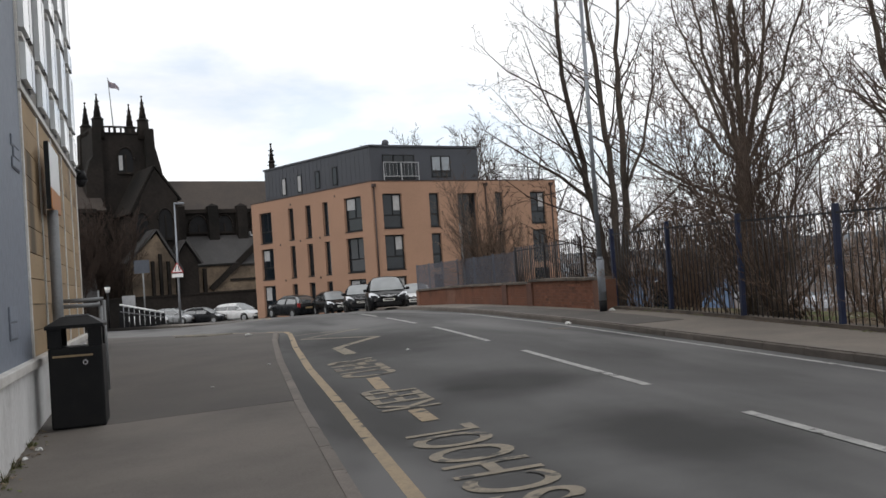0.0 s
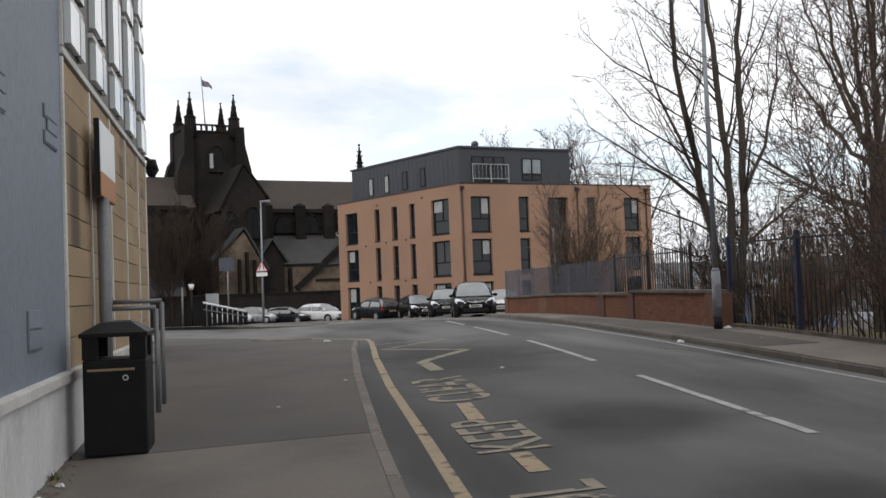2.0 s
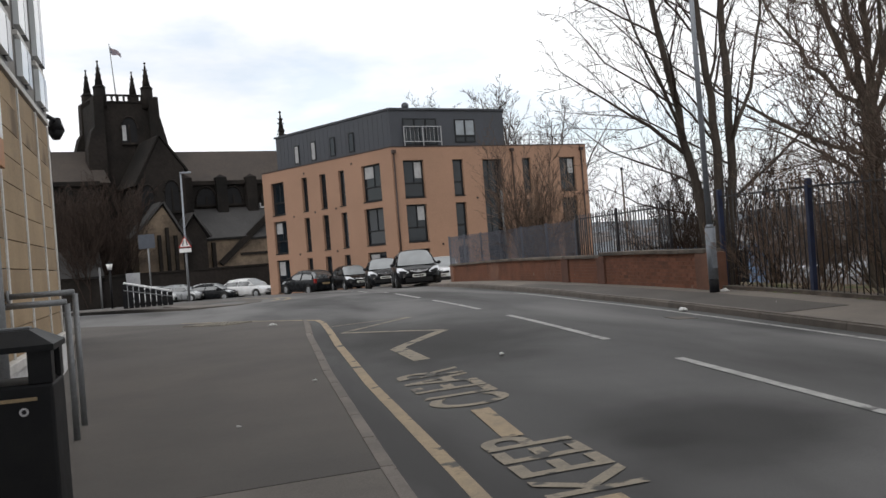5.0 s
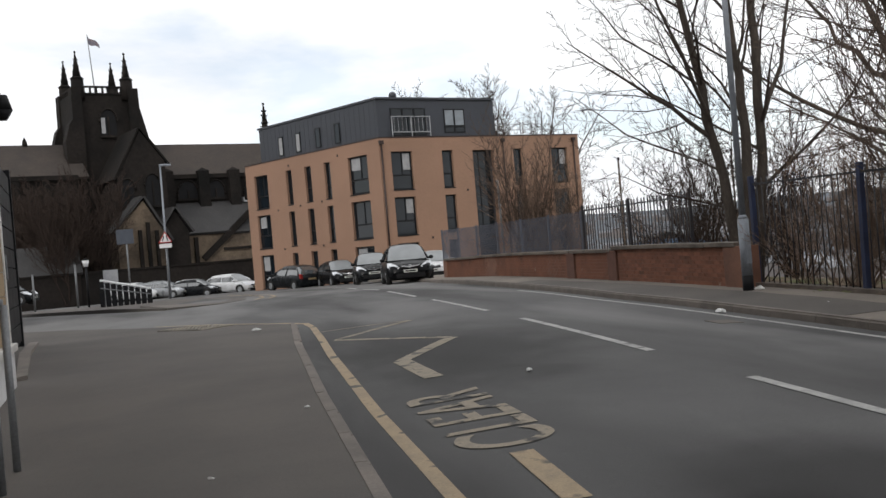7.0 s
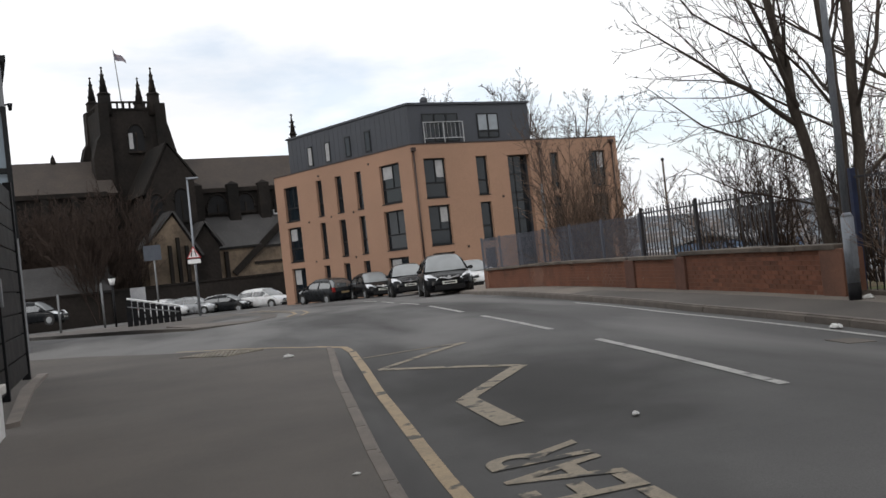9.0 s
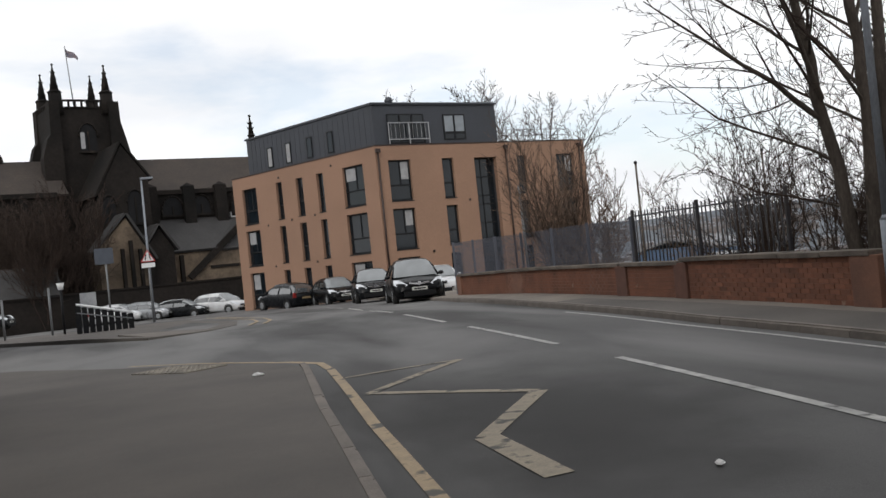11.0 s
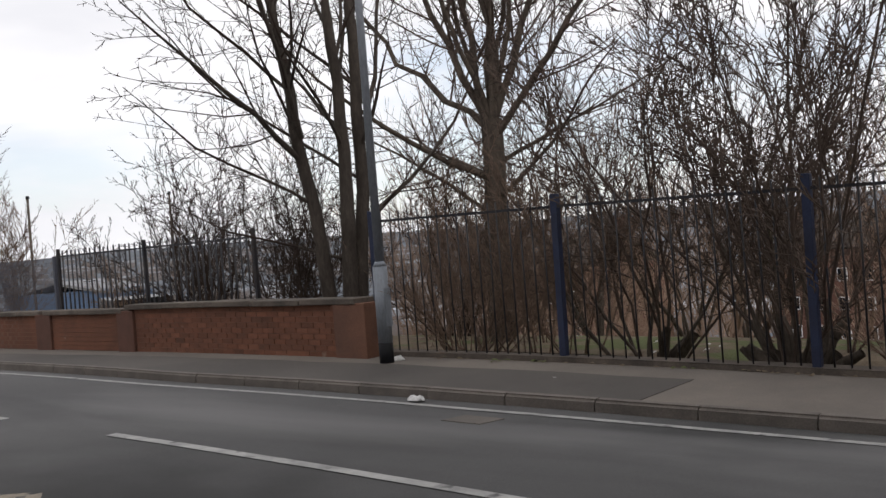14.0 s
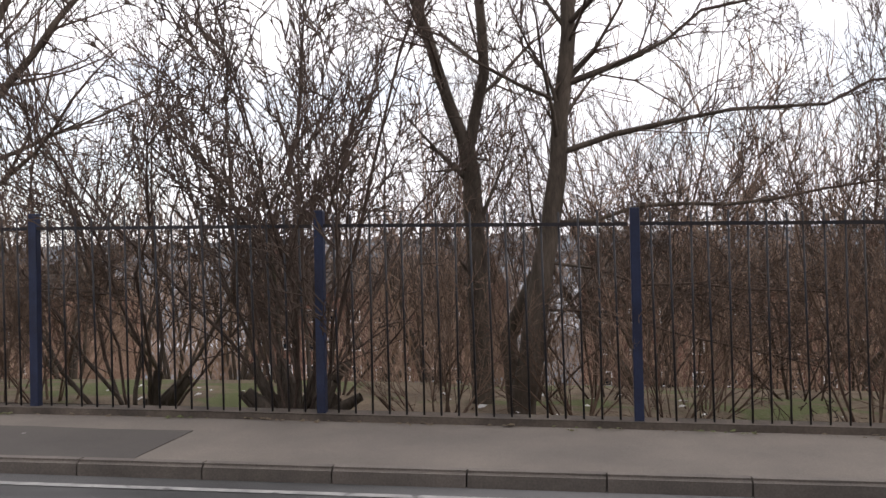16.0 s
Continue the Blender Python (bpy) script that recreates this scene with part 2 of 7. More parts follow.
M_WIN_GREY = material("grey_aluminium_window_frame", (0.21, 0.205, 0.20), (0.15, 0.148, 0.145), 0.5, bump=0.03)
M_PANE = glass("dark_window_pane", (0.010, 0.014, 0.018), 0.05)
M_PANE.node_tree.nodes["Principled BSDF"].inputs["Specular IOR Level"].default_value = 0.36
M_PANE_PALE = glass("pale_blue_window_pane", (0.20, 0.225, 0.25), 0.05, 0.35)
M_TAN_SOOT = material("sooted_tan_stone_cladding", (0.34, 0.245, 0.145), (0.25, 0.175, 0.10), 0.85, scale=1.1, fine=45, bump=0.3, depth=0.004)
stains(M_TAN_SOOT, (0.045, 0.036, 0.026), ((0.0, 0.5, 2.0, 0.34),))
M_BLIND = material("pale_blind", (0.36, 0.36, 0.365), (0.27, 0.27, 0.28), 0.8, scale=4, bump=0.1)
M_BLACK_PLASTIC = material("black_moulded_plastic", (0.006, 0.006, 0.007), (0.009, 0.009, 0.009), 0.55, scale=4, fine=120, bump=0.1, depth=0.001, spec=0.2)
M_GOLD = material("faded_gold_strip", (0.30, 0.22, 0.12), (0.22, 0.16, 0.09), 0.5, bump=0.05)
M_GALV = material("dull_galvanised_steel", (0.20, 0.205, 0.21), (0.15, 0.155, 0.16), 0.55, 0.35, scale=3, fine=60, bump=0.08)
M_LAMP_GREY = material("grey_painted_lamp_column", (0.24, 0.26, 0.29), (0.17, 0.185, 0.21), 0.5, 0.1, scale=1.5, fine=50, bump=0.08, streak=0.3)
M_BLACK_PAINT = material("black_paint", (0.009, 0.009, 0.011), (0.014, 0.014, 0.014), 0.6, bump=0.05, spec=0.15)
M_FENCE = material("dark_fence_paint", (0.018, 0.019, 0.026), (0.035, 0.028, 0.026), 0.5, scale=5, fine=60, bump=0.1)
M_POST_BLUE = material("blue_fence_paint", (0.022, 0.032, 0.075), (0.018, 0.022, 0.045), 0.5, scale=3, fine=60, bump=0.1)
M_BRICK = material("red_brick", (0.215, 0.095, 0.06), (0.125, 0.062, 0.043), 0.9, scale=1.6, fine=60, bump=0.5, depth=0.004, spread=0.12, spec=0.2,
                   spots=((0.30, 0.22, 0.17), 3.0, 0.70))
M_MORTAR = material("stained_mortar", (0.20, 0.098, 0.064), (0.12, 0.064, 0.046), 0.95, scale=1.6, fine=80, bump=0.4)
M_COPING = material("weathered_coping_stone", (0.15, 0.122, 0.10), (0.07, 0.058, 0.049), 0.9, scale=2.2, fine=40, bump=0.5, depth=0.006, spread=0.15)
M_ORANGE = material("buff_orange_brickwork", (0.318, 0.195, 0.136), (0.28, 0.173, 0.121), 0.88, scale=0.35, fine=34, bump=0.06, depth=0.004, spec=0.2)
M_CLAD = material("anthracite_standing_seam_cladding", (0.043, 0.047, 0.058), (0.036, 0.039, 0.047), 0.5, scale=0.5, fine=20, bump=0.05)
M_PIPE = material("dark_brown_downpipe", (0.035, 0.018, 0.014), (0.03, 0.016, 0.012), 0.5, bump=0.03)
M_STONE_DARK = material("soot_blackened_sandstone", (0.022, 0.0185, 0.0165), (0.009, 0.0085, 0.008), 0.92, scale=0.28, fine=3.5, bump=0.8, depth=0.05, spec=0.15,
                        spots=((0.075, 0.06, 0.047), 0.22, 0.66))
# paler stone for the low church walls, with the light on them in its colour
M_STONE_PALE = material("lit_buff_sandstone", (0.175, 0.135, 0.098), (0.06, 0.048, 0.038), 0.9, scale=0.45, fine=4, bump=0.6, depth=0.04, spec=0.15)
M_SLATE = material("grey_roof_slate", (0.043, 0.041, 0.041), (0.028, 0.027, 0.027), 0.75, scale=0.5, fine=6, bump=0.4, depth=0.03)
M_SLATE_BROWN = material("brown_roof_slate", (0.05, 0.039, 0.032), (0.032, 0.0255, 0.022), 0.85, scale=0.4, fine=6, bump=0.4, depth=0.03)
M_DARK_VOID = material("dark_room_shade", (0.02, 0.019, 0.018), (0.012, 0.012, 0.012), 0.8, bump=0.1)
M_LEAD_GLASS = glass("leaded_church_glass", (0.012, 0.012, 0.013), 0.5)
M_LEAD_GLASS.node_tree.nodes["Principled BSDF"].inputs["Specular IOR Level"].default_value = 0.12
M_BARK = material("grey_brown_bark", (0.115, 0.094, 0.076), (0.055, 0.045, 0.037), 0.95, scale=5, fine=40, bump=0.8, depth=0.01, streak=0.3, spec=0.1,
                  spots=((0.10, 0.105, 0.06), 2.0, 0.68))
M_TWIG = material("dark_twig_bark", (0.115, 0.086, 0.07), (0.066, 0.049, 0.041), 0.95, scale=3, fine=30, bump=0.2, spec=0.1)
M_TWIG_RED = material("reddish_twig_bark", (0.205, 0.145, 0.108), (0.12, 0.085, 0.065), 0.95, scale=3, fine=30, bump=0.2, spec=0.1)
M_BARK_DARK = material("dark_smooth_bark", (0.085, 0.071, 0.06), (0.05, 0.042, 0.036), 0.95, scale=5, fine=40, bump=0.7, depth=0.01, streak=0.3, spec=0.1)
M_TWIG_DARK = material("black_brown_twig_bark", (0.056, 0.041, 0.034), (0.032, 0.024, 0.02), 0.95, scale=3, fine=30, bump=0.2, spec=0.1)
M_SCRUB = material("pale_brown_scrub", (0.29, 0.205, 0.155), (0.185, 0.13, 0.098), 0.95, scale=0.3, fine=20, bump=0.1, spec=0.05)
M_CAR_BLACK = material("black_car_paint", (0.004, 0.0045, 0.0055), (0.006, 0.006, 0.007), 0.3, scale=2, bump=0.0, spec=0.13)
M_CAR_DARK = material("dark_grey_car_paint", (0.010, 0.011, 0.013), (0.008, 0.009, 0.010), 0.28, scale=2, bump=0.0, spec=0.16)
M_CAR_WHITE = material("white_car_paint", (0.62, 0.63, 0.64), (0.5, 0.5, 0.51), 0.25, scale=2, bump=0.0, spec=0.6)
M_CAR_SILVER = material("silver_car_paint", (0.30, 0.31, 0.32), (0.25, 0.26, 0.27), 0.3, 0.4, scale=2, bump=0.0)
M_CAR_GLASS = glass("car_window_glass", (0.06, 0.065, 0.068), 0.05)
# pale base colour stands in for the sky mirrored in the windscreen
M_WINDSCREEN = glass("windscreen_with_painted_sky", (0.21, 0.222, 0.228), 0.08, 0.3)
M_CAR_GLASS.node_tree.nodes["Principled BSDF"].inputs["IOR"].default_value = 1.9
M_CAR_GLASS.node_tree.nodes["Principled BSDF"].inputs["Specular IOR Level"].default_value = 0.9
M_TYRE = material("tyre_rubber", (0.018, 0.018, 0.018), (0.025, 0.024, 0.023), 0.85, bump=0.2)
M_CHROME = material("bright_chrome", (0.55, 0.55, 0.56), (0.45, 0.45, 0.46), 0.2, 0.9, bump=0.0)
M_HEADLIGHT = material("clear_headlight_lens", (0.72, 0.74, 0.77), (0.5, 0.52, 0.55), 0.12, 0.2, scale=12, bump=0.0, spec=0.7)
M_PLATE = material("pale_number_plate", (0.55, 0.55, 0.52), (0.48, 0.48, 0.45), 0.5, bump=0.0)
M_RED = material("red_lens", (0.25, 0.015, 0.012), (0.15, 0.01, 0.01), 0.3, bump=0.0)
M_SIGN_WHITE = material("white_sign_face", (0.75, 0.75, 0.75), (0.66, 0.66, 0.66), 0.4, scale=1, bump=0.0)
M_RAIL_GREY = material("pale_grey_rail", (0.34, 0.345, 0.36), (0.26, 0.265, 0.28), 0.5, scale=2, bump=0.02)
M_SIGN_RED = material("red_sign_border", (0.38, 0.03, 0.03), (0.3, 0.025, 0.025), 0.45, bump=0.0)
M_SIGN_ORANGE = material("orange_sign_face", (0.42, 0.17, 0.04), (0.34, 0.13, 0.035), 0.5, scale=2, bump=0.02)
M_LITTER = material("white_litter_paper", (0.7, 0.69, 0.67), (0.5, 0.49, 0.47), 0.8, scale=20, bump=0.2)
M_IRON = material("cast_iron_cover", (0.10, 0.09, 0.08), (0.06, 0.055, 0.05), 0.7, 0.2, scale=8, fine=60, bump=0.4)
M_TACTILE = material("buff_tactile_paving", (0.25, 0.222, 0.18), (0.15, 0.135, 0.112), 0.85, scale=4, fine=50, bump=0.3, spread=0.1)
M_BLUE_SHED = material("blue_profiled_sheet", (0.11, 0.17, 0.28), (0.09, 0.14, 0.235), 0.5, scale=0.3, bump=0.05)
# aerial haze over the far slopes is put into this pale blue-grey
M_HILL = material("hillside_with_painted_haze", (0.17, 0.183, 0.20), (0.125, 0.134, 0.147), 1.0, scale=0.006, fine=0.05, bump=0.0, spec=0.0,
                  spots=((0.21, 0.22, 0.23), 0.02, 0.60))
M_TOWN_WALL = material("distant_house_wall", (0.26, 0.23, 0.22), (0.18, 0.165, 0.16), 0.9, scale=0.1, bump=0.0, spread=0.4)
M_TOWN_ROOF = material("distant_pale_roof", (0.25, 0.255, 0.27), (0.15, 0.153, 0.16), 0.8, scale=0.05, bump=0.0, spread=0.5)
M_RED_BRICK_FAR = material("far_red_brickwork", (0.125, 0.06, 0.043), (0.085, 0.045, 0.034), 0.9, scale=0.4, fine=5, bump=0.2)
M_FLAG = material("faded_flag_cloth", (0.30, 0.22, 0.22), (0.14, 0.15, 0.2), 0.8, scale=1.5, bump=0.05)
M_MESH = material("blue_grey_mesh_wire", (0.10, 0.105, 0.13), (0.075, 0.08, 0.10), 0.6, scale=1, bump=0.0)
M_BOARD_BACK = material("grey_sign_back", (0.075, 0.085, 0.105), (0.055, 0.062, 0.08), 0.6, 0.1, bump=0.0)
M_GLASS_BLUE = glass("blue_curtain_wall_glass", (0.16, 0.20, 0.24), 0.08, 0.3)
M_GREY_PANEL = material("grey_panel_base", (0.17, 0.175, 0.185), (0.13, 0.135, 0.145), 0.6, scale=0.8, bump=0.05)


# ---- building helpers ----
def box(bm, x0, x1, y0, y1, z0, z1, bevel=0.0):
    v = [bm.verts.new((x, y, z)) for z in (z0, z1) for y in (y0, y1) for x in (x0, x1)]
    fs = [bm.faces.new([v[i] for i in f]) for f in ((0, 2, 3, 1), (4, 5, 7, 6), (0, 1, 5, 4), (2, 6, 7, 3), (0, 4, 6, 2), (1, 3, 7, 5))]
    if bevel:
        edges = list({e for f in fs for e in f.edges})
        bmesh.ops.bevel(bm, geom=edges, offset=bevel, segments=2, profile=0.6, affect="EDGES")
    return bm


def tube(bm, a, b, r0, r1=None, sides=10, caps=True):
    a, b = Vector(a), Vector(b)
    r1 = r0 if r1 is None else r1
    w = (b - a).normalized()
    u = w.orthogonal().normalized()
    v = w.cross(u)
    ring = lambda c, r: [bm.verts.new(c + r * (math.cos(2 * math.pi * k / sides) * u + math.sin(2 * math.pi * k / sides) * v)) for k in range(sides)]
    p, q = ring(a, r0), ring(b, max(r1, 1e-4))
    for k in range(sides):
        f = bm.faces.new((p[k], p[(k + 1) % sides], q[(k + 1) % sides], q[k]))
        f.smooth = True
    if caps:
        bm.faces.new(p[::-1])
        bm.faces.new(q)
    return bm


def prism(bm, outline, z0, z1):
    """A solid over a flat outline (x, y), from z0 to z1; z may be functions of (x, y)."""
    f0 = z0 if callable(z0) else (lambda x, y: z0)
    f1 = z1 if callable(z1) else (lambda x, y: z1)
    lo = [bm.verts.new((x, y, f0(x, y))) for x, y in outline]
    hi = [bm.verts.new((x, y, f1(x, y))) for x, y in outline]
    n = len(outline)
    for k in range(n):
        bm.faces.new((lo[k], lo[(k + 1) % n], hi[(k + 1) % n], hi[k]))
    bm.faces.new(lo[::-1])
    bm.faces.new(hi)
    return bm


def poly(bm, pts, thick=None):
    """A slab from points in space, thickened along its normal."""
    vs = [bm.verts.new(p) for p in pts]
    f = bm.faces.new(vs)
    if thick:
        f.normal_update()
        nrm = f.normal.copy() * thick
        back = [bm.verts.new(Vector(p) - nrm) for p in pts]
        bm.faces.new(back[::-1])
        n = len(pts)
        for k in range(n):
            bm.faces.new((vs[(k + 1) % n], vs[k], back[k], back[(k + 1) % n]))
    return bm


def lattice(bm, xs, zs, y0, y1, solid):
    """One connected slab in the x-z plane, from y0 to y1, made of the cells for which solid(x, z) holds at their middle."""
    nx, nz = len(xs) - 1, len(zs) - 1
    on = [[solid((xs[i] + xs[i + 1]) / 2, (zs[j] + zs[j + 1]) / 2) for j in range(nz)] for i in range(nx)]
    cache = {}

    def v(i, j, k):
        if (i, j, k) not in cache:
            cache[i, j, k] = bm.verts.new((xs[i], (y0, y1)[k], zs[j]))
        return cache[i, j, k]

    at = lambda i, j: 0 <= i < nx and 0 <= j < nz and on[i][j]
    for i in range(nx):
        for j in range(nz):
            if not on[i][j]:
                continue
            for k in (0, 1):
                bm.faces.new((v(i, j, k), v(i + 1, j, k), v(i + 1, j + 1, k), v(i, j + 1, k)))
            for di, dj, a, b in ((-1, 0, (i, j), (i, j + 1)), (1, 0, (i + 1, j), (i + 1, j + 1)), (0, -1, (i, j), (i + 1, j)), (0, 1, (i, j + 1), (i + 1, j + 1))):
                if not at(i + di, j + dj):
                    bm.faces.new((v(*a, 0), v(*b, 0), v(*b, 1), v(*a, 1)))
    return bm


def mesh_of(name, bm, mat):
    bmesh.ops.recalc_face_normals(bm, faces=bm.faces[:])
    me = bpy.data.meshes.new(name)
    bm.to_mesh(me)
    bm.free()
    me.materials.append(mat)
    return me


def part(name, bm, mat, parent=None, label="", m=None):
    ob = new(name, mesh_of(name, bm, mat))
    ob.parent = parent
    if m is not None:
        ob.matrix_basis = m
    if label:
        ob["label"] = label
    return ob


def piece(name, me, parent, m):
    ob = new(name, me)
    ob.parent = parent
    ob.matrix_basis = m
    return ob


def thing(name, m, label, category, group="", kind=""):
    ob = new(name)
    ob.empty_display_size = 0.2
    ob.matrix_basis = m
    return tagged(ob, label, category, group, kind)


def B():
    return bmesh.new()

# ---- ground ----
PROFILE_Y = (-60, -20, 0, 10, 18, 24, 30, 34, 42, 62, 85, 110, 150)
PROFILE_Z = (-1.5, -0.45, 0.13, 0.39, 0.6, 0.65, 0.63, 0.62, 0.48, 0.0, -0.6, -1.0, -1.2)


def base(y):
    return float(sum(np.interp(y + d, PROFILE_Y, PROFILE_Z) for d in (-1.5, 0, 1.5)) / 3)


def smooth(a, b, x):
    k = min(max((x - a) / (b - a), 0.0), 1.0)
    return k * k * (3 - 2 * k)


def height(x, y):
    """The carriageway: a rise to a crest, cambered to both channels."""
    k = (x - 4.1) / 3.1
    camber = 0.085 * max(0.0, 1 - k * k) * (1 - smooth(30, 40, y))
    return base(y) + camber - 0.035 * smooth(4.5, 7, x) * (1 - smooth(34, 44, y))


def terrain(x, y):
    """The land round the street: level to the left, falling to a valley beyond the fence, rising to far hills."""
    z = base(min(max(y, -60), 150)) - 0.12
    k = smooth(9.0, 60.0, x)
    z -= 9.0 * k + 16.0 * smooth(60, 260, x)
    d = math.hypot(x - 5, y - 10)
    z += (0.045 * max(0, d - 350)) * smooth(80, 500, x) * (1 - smooth(1300, 2200, d))
    z += 42.0 * smooth(1300, 2200, d) * smooth(80, 500, x) + 14.0 * smooth(500, 1600, d) * noise.noise((x * 0.0017, y * 0.0017, 0.3)) * smooth(80, 500, x)
    return z


def sheet(name, xs, ys, f, mat, hole=None):
    bm = B()
    grid = [[bm.verts.new((x, y, f(x, y))) for x in xs] for y in ys]
    for j in range(len(ys) - 1):
        for i in range(len(xs) - 1):
            if hole and hole((xs[i] + xs[i + 1]) / 2, (ys[j] + ys[j + 1]) / 2):
                continue
            q = bm.faces.new((grid[j][i], grid[j][i + 1], grid[j + 1][i + 1], grid[j + 1][i]))
            q.smooth = True
    return part(name, bm, mat)


gx = sorted(set([-2600, -1500, -800, -400, -200, -100, -60, -30, -15] + [float(v) for v in np.arange(-8, 16, 1.0)] + [16, 18, 21, 25, 30, 36, 44, 54, 66, 80, 100, 130, 170, 220, 280, 350, 430, 520, 640, 800, 1000, 1250, 1500, 1800, 2100, 2600]))
gy = sorted(set([-2600, -1500, -800, -400, -200, -100, -60, -30] + [float(v) for v in np.arange(-20, 60, 2.0)] + [66, 76, 90, 110, 140, 180, 230, 290, 360, 450, 560, 700, 860, 1050, 1300, 1600, 1900, 2200, 2600]))
ground = sheet("ground", gx, gy, terrain, M_EARTH)
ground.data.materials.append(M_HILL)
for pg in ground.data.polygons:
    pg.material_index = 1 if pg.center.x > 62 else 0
tagged(ground, "rough grass and leaf litter falling away to a valley", "ground", kind="structure")
road = sheet("road", [float(v) for v in np.linspace(-40, 9.6, 125)], [float(v) for v in np.linspace(-30, 110, 176)], height, M_ROAD)
tagged(road, "worn dark grey asphalt carriageway with faded markings", "road", kind="structure")

# kerb lines, (y, x of the kerb's road face)
LEFT_Y, LEFT_X = (-30, 5.6, 9.7, 14.5, 18.5, 22.4), (0.57, 0.67, 0.72, 0.85, 1.03, 1.31)
RIGHT_Y, RIGHT_X = (-30, 9.2, 12.4, 17, 22, 24, 29, 38, 60), (7.25, 7.02, 6.93, 6.82, 6.85, 6.98, 7.25, 7.5, 8.6)


def left_kerb(y):
    return float(np.interp(y, LEFT_Y, LEFT_X))


def right_kerb(y):
    return float(np.interp(y, RIGHT_Y, RIGHT_X))


UP = 0.075


def left_wall(y):
    """Road face of the building on the left."""
    return -1.86 - 0.055 * (y - 8.4)


def strip(name, ys, xa, xb, up, mat, label, thick=0.2):
    """A footway between two lines, as a slab on the ground."""
    bm = B()
    rows = []
    for y in ys:
        a, b = xa(y), xb(y)
        row = []
        for k in range(6):
            x = a + (b - a) * k / 5
            row.append((bm.verts.new((x, y, base(y) + up(x, y))), bm.verts.new((x, y, base(y) - thick))))
        rows.append(row)
    for r, s in zip(rows, rows[1:]):
        for k in range(5):
            bm.faces.new((r[k][0], r[k + 1][0], s[k + 1][0], s[k][0]))
        bm.faces.new((r[0][0], s[0][0], s[0][1], r[0][1]))
        bm.faces.new((s[5][0], r[5][0], r[5][1], s[5][1]))
    for r in (rows[0], rows[-1]):
        bm.faces.new([v[0] for v in r] + [v[1] for v in r[::-1]])
    return tagged(part(name, bm, mat), label, "pavement", kind="structure")


def left_up(x, y):
    return UP * (1 - smooth(20.0, 24.5, y)) + 0.02 - 0.036 * max(0.0, 0.55 - x) * (1 - smooth(15.0, 22.0, y))


def foot_l(x, y):
    """The level of the left footway, which falls a little towards the building."""
    return base(y) + left_up(x, y)


KW = 0.105
strip("pavement_left_near", [float(v) for v in np.linspace(-30, 9.93, 41)], lambda y: left_wall(y) - 0.3, lambda y: left_kerb(y) - KW, left_up, M_FOOT_A,
      "worn pale brown asphalt footway beside the building")
strip("pavement_left_far", [float(v) for v in np.linspace(9.95, 22.4, 26)], lambda y: left_wall(y) - (0.3 if y < 18 else 1.2), lambda y: left_kerb(y) - KW, left_up, M_FOOT_B,
      "dark relaid asphalt footway beside the building")
# the corner of the footway towards the side road
bm = B()
corner = [(1.2, 22.395), (1.1, 22.85), (0.8, 23.5), (0.42, 24.15), (-0.08, 24.8), (-0.68, 25.45), (-1.5, 26.3), (-3.1, 28.4), (-4.5, 29.6), (-3.9, 22.395)]
prism(bm, corner, lambda x, y: base(y) - 0.2, lambda x, y: base(y) + left_up(x, y) - 0.0005)
tagged(part("pavement_left_corner", bm, M_FOOT_B), "dark asphalt footway corner with a dropped kerb", "pavement", kind="structure")
strip("pavement_right", [float(v) for v in np.linspace(-30, 60, 61)], lambda y: right_kerb(y) + KW, lambda y: 9.0 if y < 34 else 9.0 + 0.12 * (y - 34), lambda x, y: 0.085 + 0.01 * (x - 7), M_FOOT_C,
      "worn brown asphalt footway along the fence")

# island footway across the side road
bm = B()
island = [(-1.25, 35.0), (0.3, 36.4), (1.1, 39.0), (1.3, 43.0), (-0.5, 60.0), (-22, 64.0), (-22, 58.0), (-12.0, 56.0), (-6.2, 44.0), (-3.1, 38.2)]
prism(bm, island, lambda x, y: base(y) - 0.3, lambda x, y: base(y) + 0.012 + 0.108 * (1 - smooth(-2.2, -0.4, x)))
tagged(part("pavement_island", bm, M_FOOT_B), "grey asphalt footway across the side road", "pavement", kind="structure")
bm = B()
prism(bm, [(-1.2, 35.35), (0.15, 36.6), (0.5, 37.8), (-2.2, 38.3)], lambda x, y: base(y) - 0.05, lambda x, y: base(y) + 0.018 + 0.108 * (1 - smooth(-2.2, -0.4, x)))
tagged(part("pavement_apron", bm, M_FOOT_A), "paler patch of footway at a dropped kerb", "pavement", kind="structure")

# ---- road markings ----
def marking(name, pts, width, mat, label, lift=0.006, f=None):
    """A painted line of that width along points (x, y), draped on the road."""
    f = f or height
    bm = B()
    dense = []
    for (xa, ya), (xb, yb) in zip(pts, pts[1:]):
        n = max(2, int(math.hypot(xb - xa, yb - ya) / 0.25))
        dense += [(xa + (xb - xa) * k / n, ya + (yb - ya) * k / n) for k in range(n)]
    dense.append(pts[-1])
    prev = None
    for k, (x, y) in enumerate(dense):
        a, b = dense[max(k - 1, 0)], dense[min(k + 1, len(dense) - 1)]
        d = Vector((b[0] - a[0], b[1] - a[1])).normalized()
        o = Vector((-d.y, d.x)) * width / 2
        pair = [bm.verts.new((x + o.x, y + o.y, f(x + o.x, y + o.y) + lift)), bm.verts.new((x - o.x, y - o.y, f(x - o.x, y - o.y) + lift))]
        if prev:
            bm.faces.new((prev[0], pair[0], pair[1], prev[1]))
        prev = pair
    return tagged(part(name, bm, mat), label, "road marking", kind="structure")


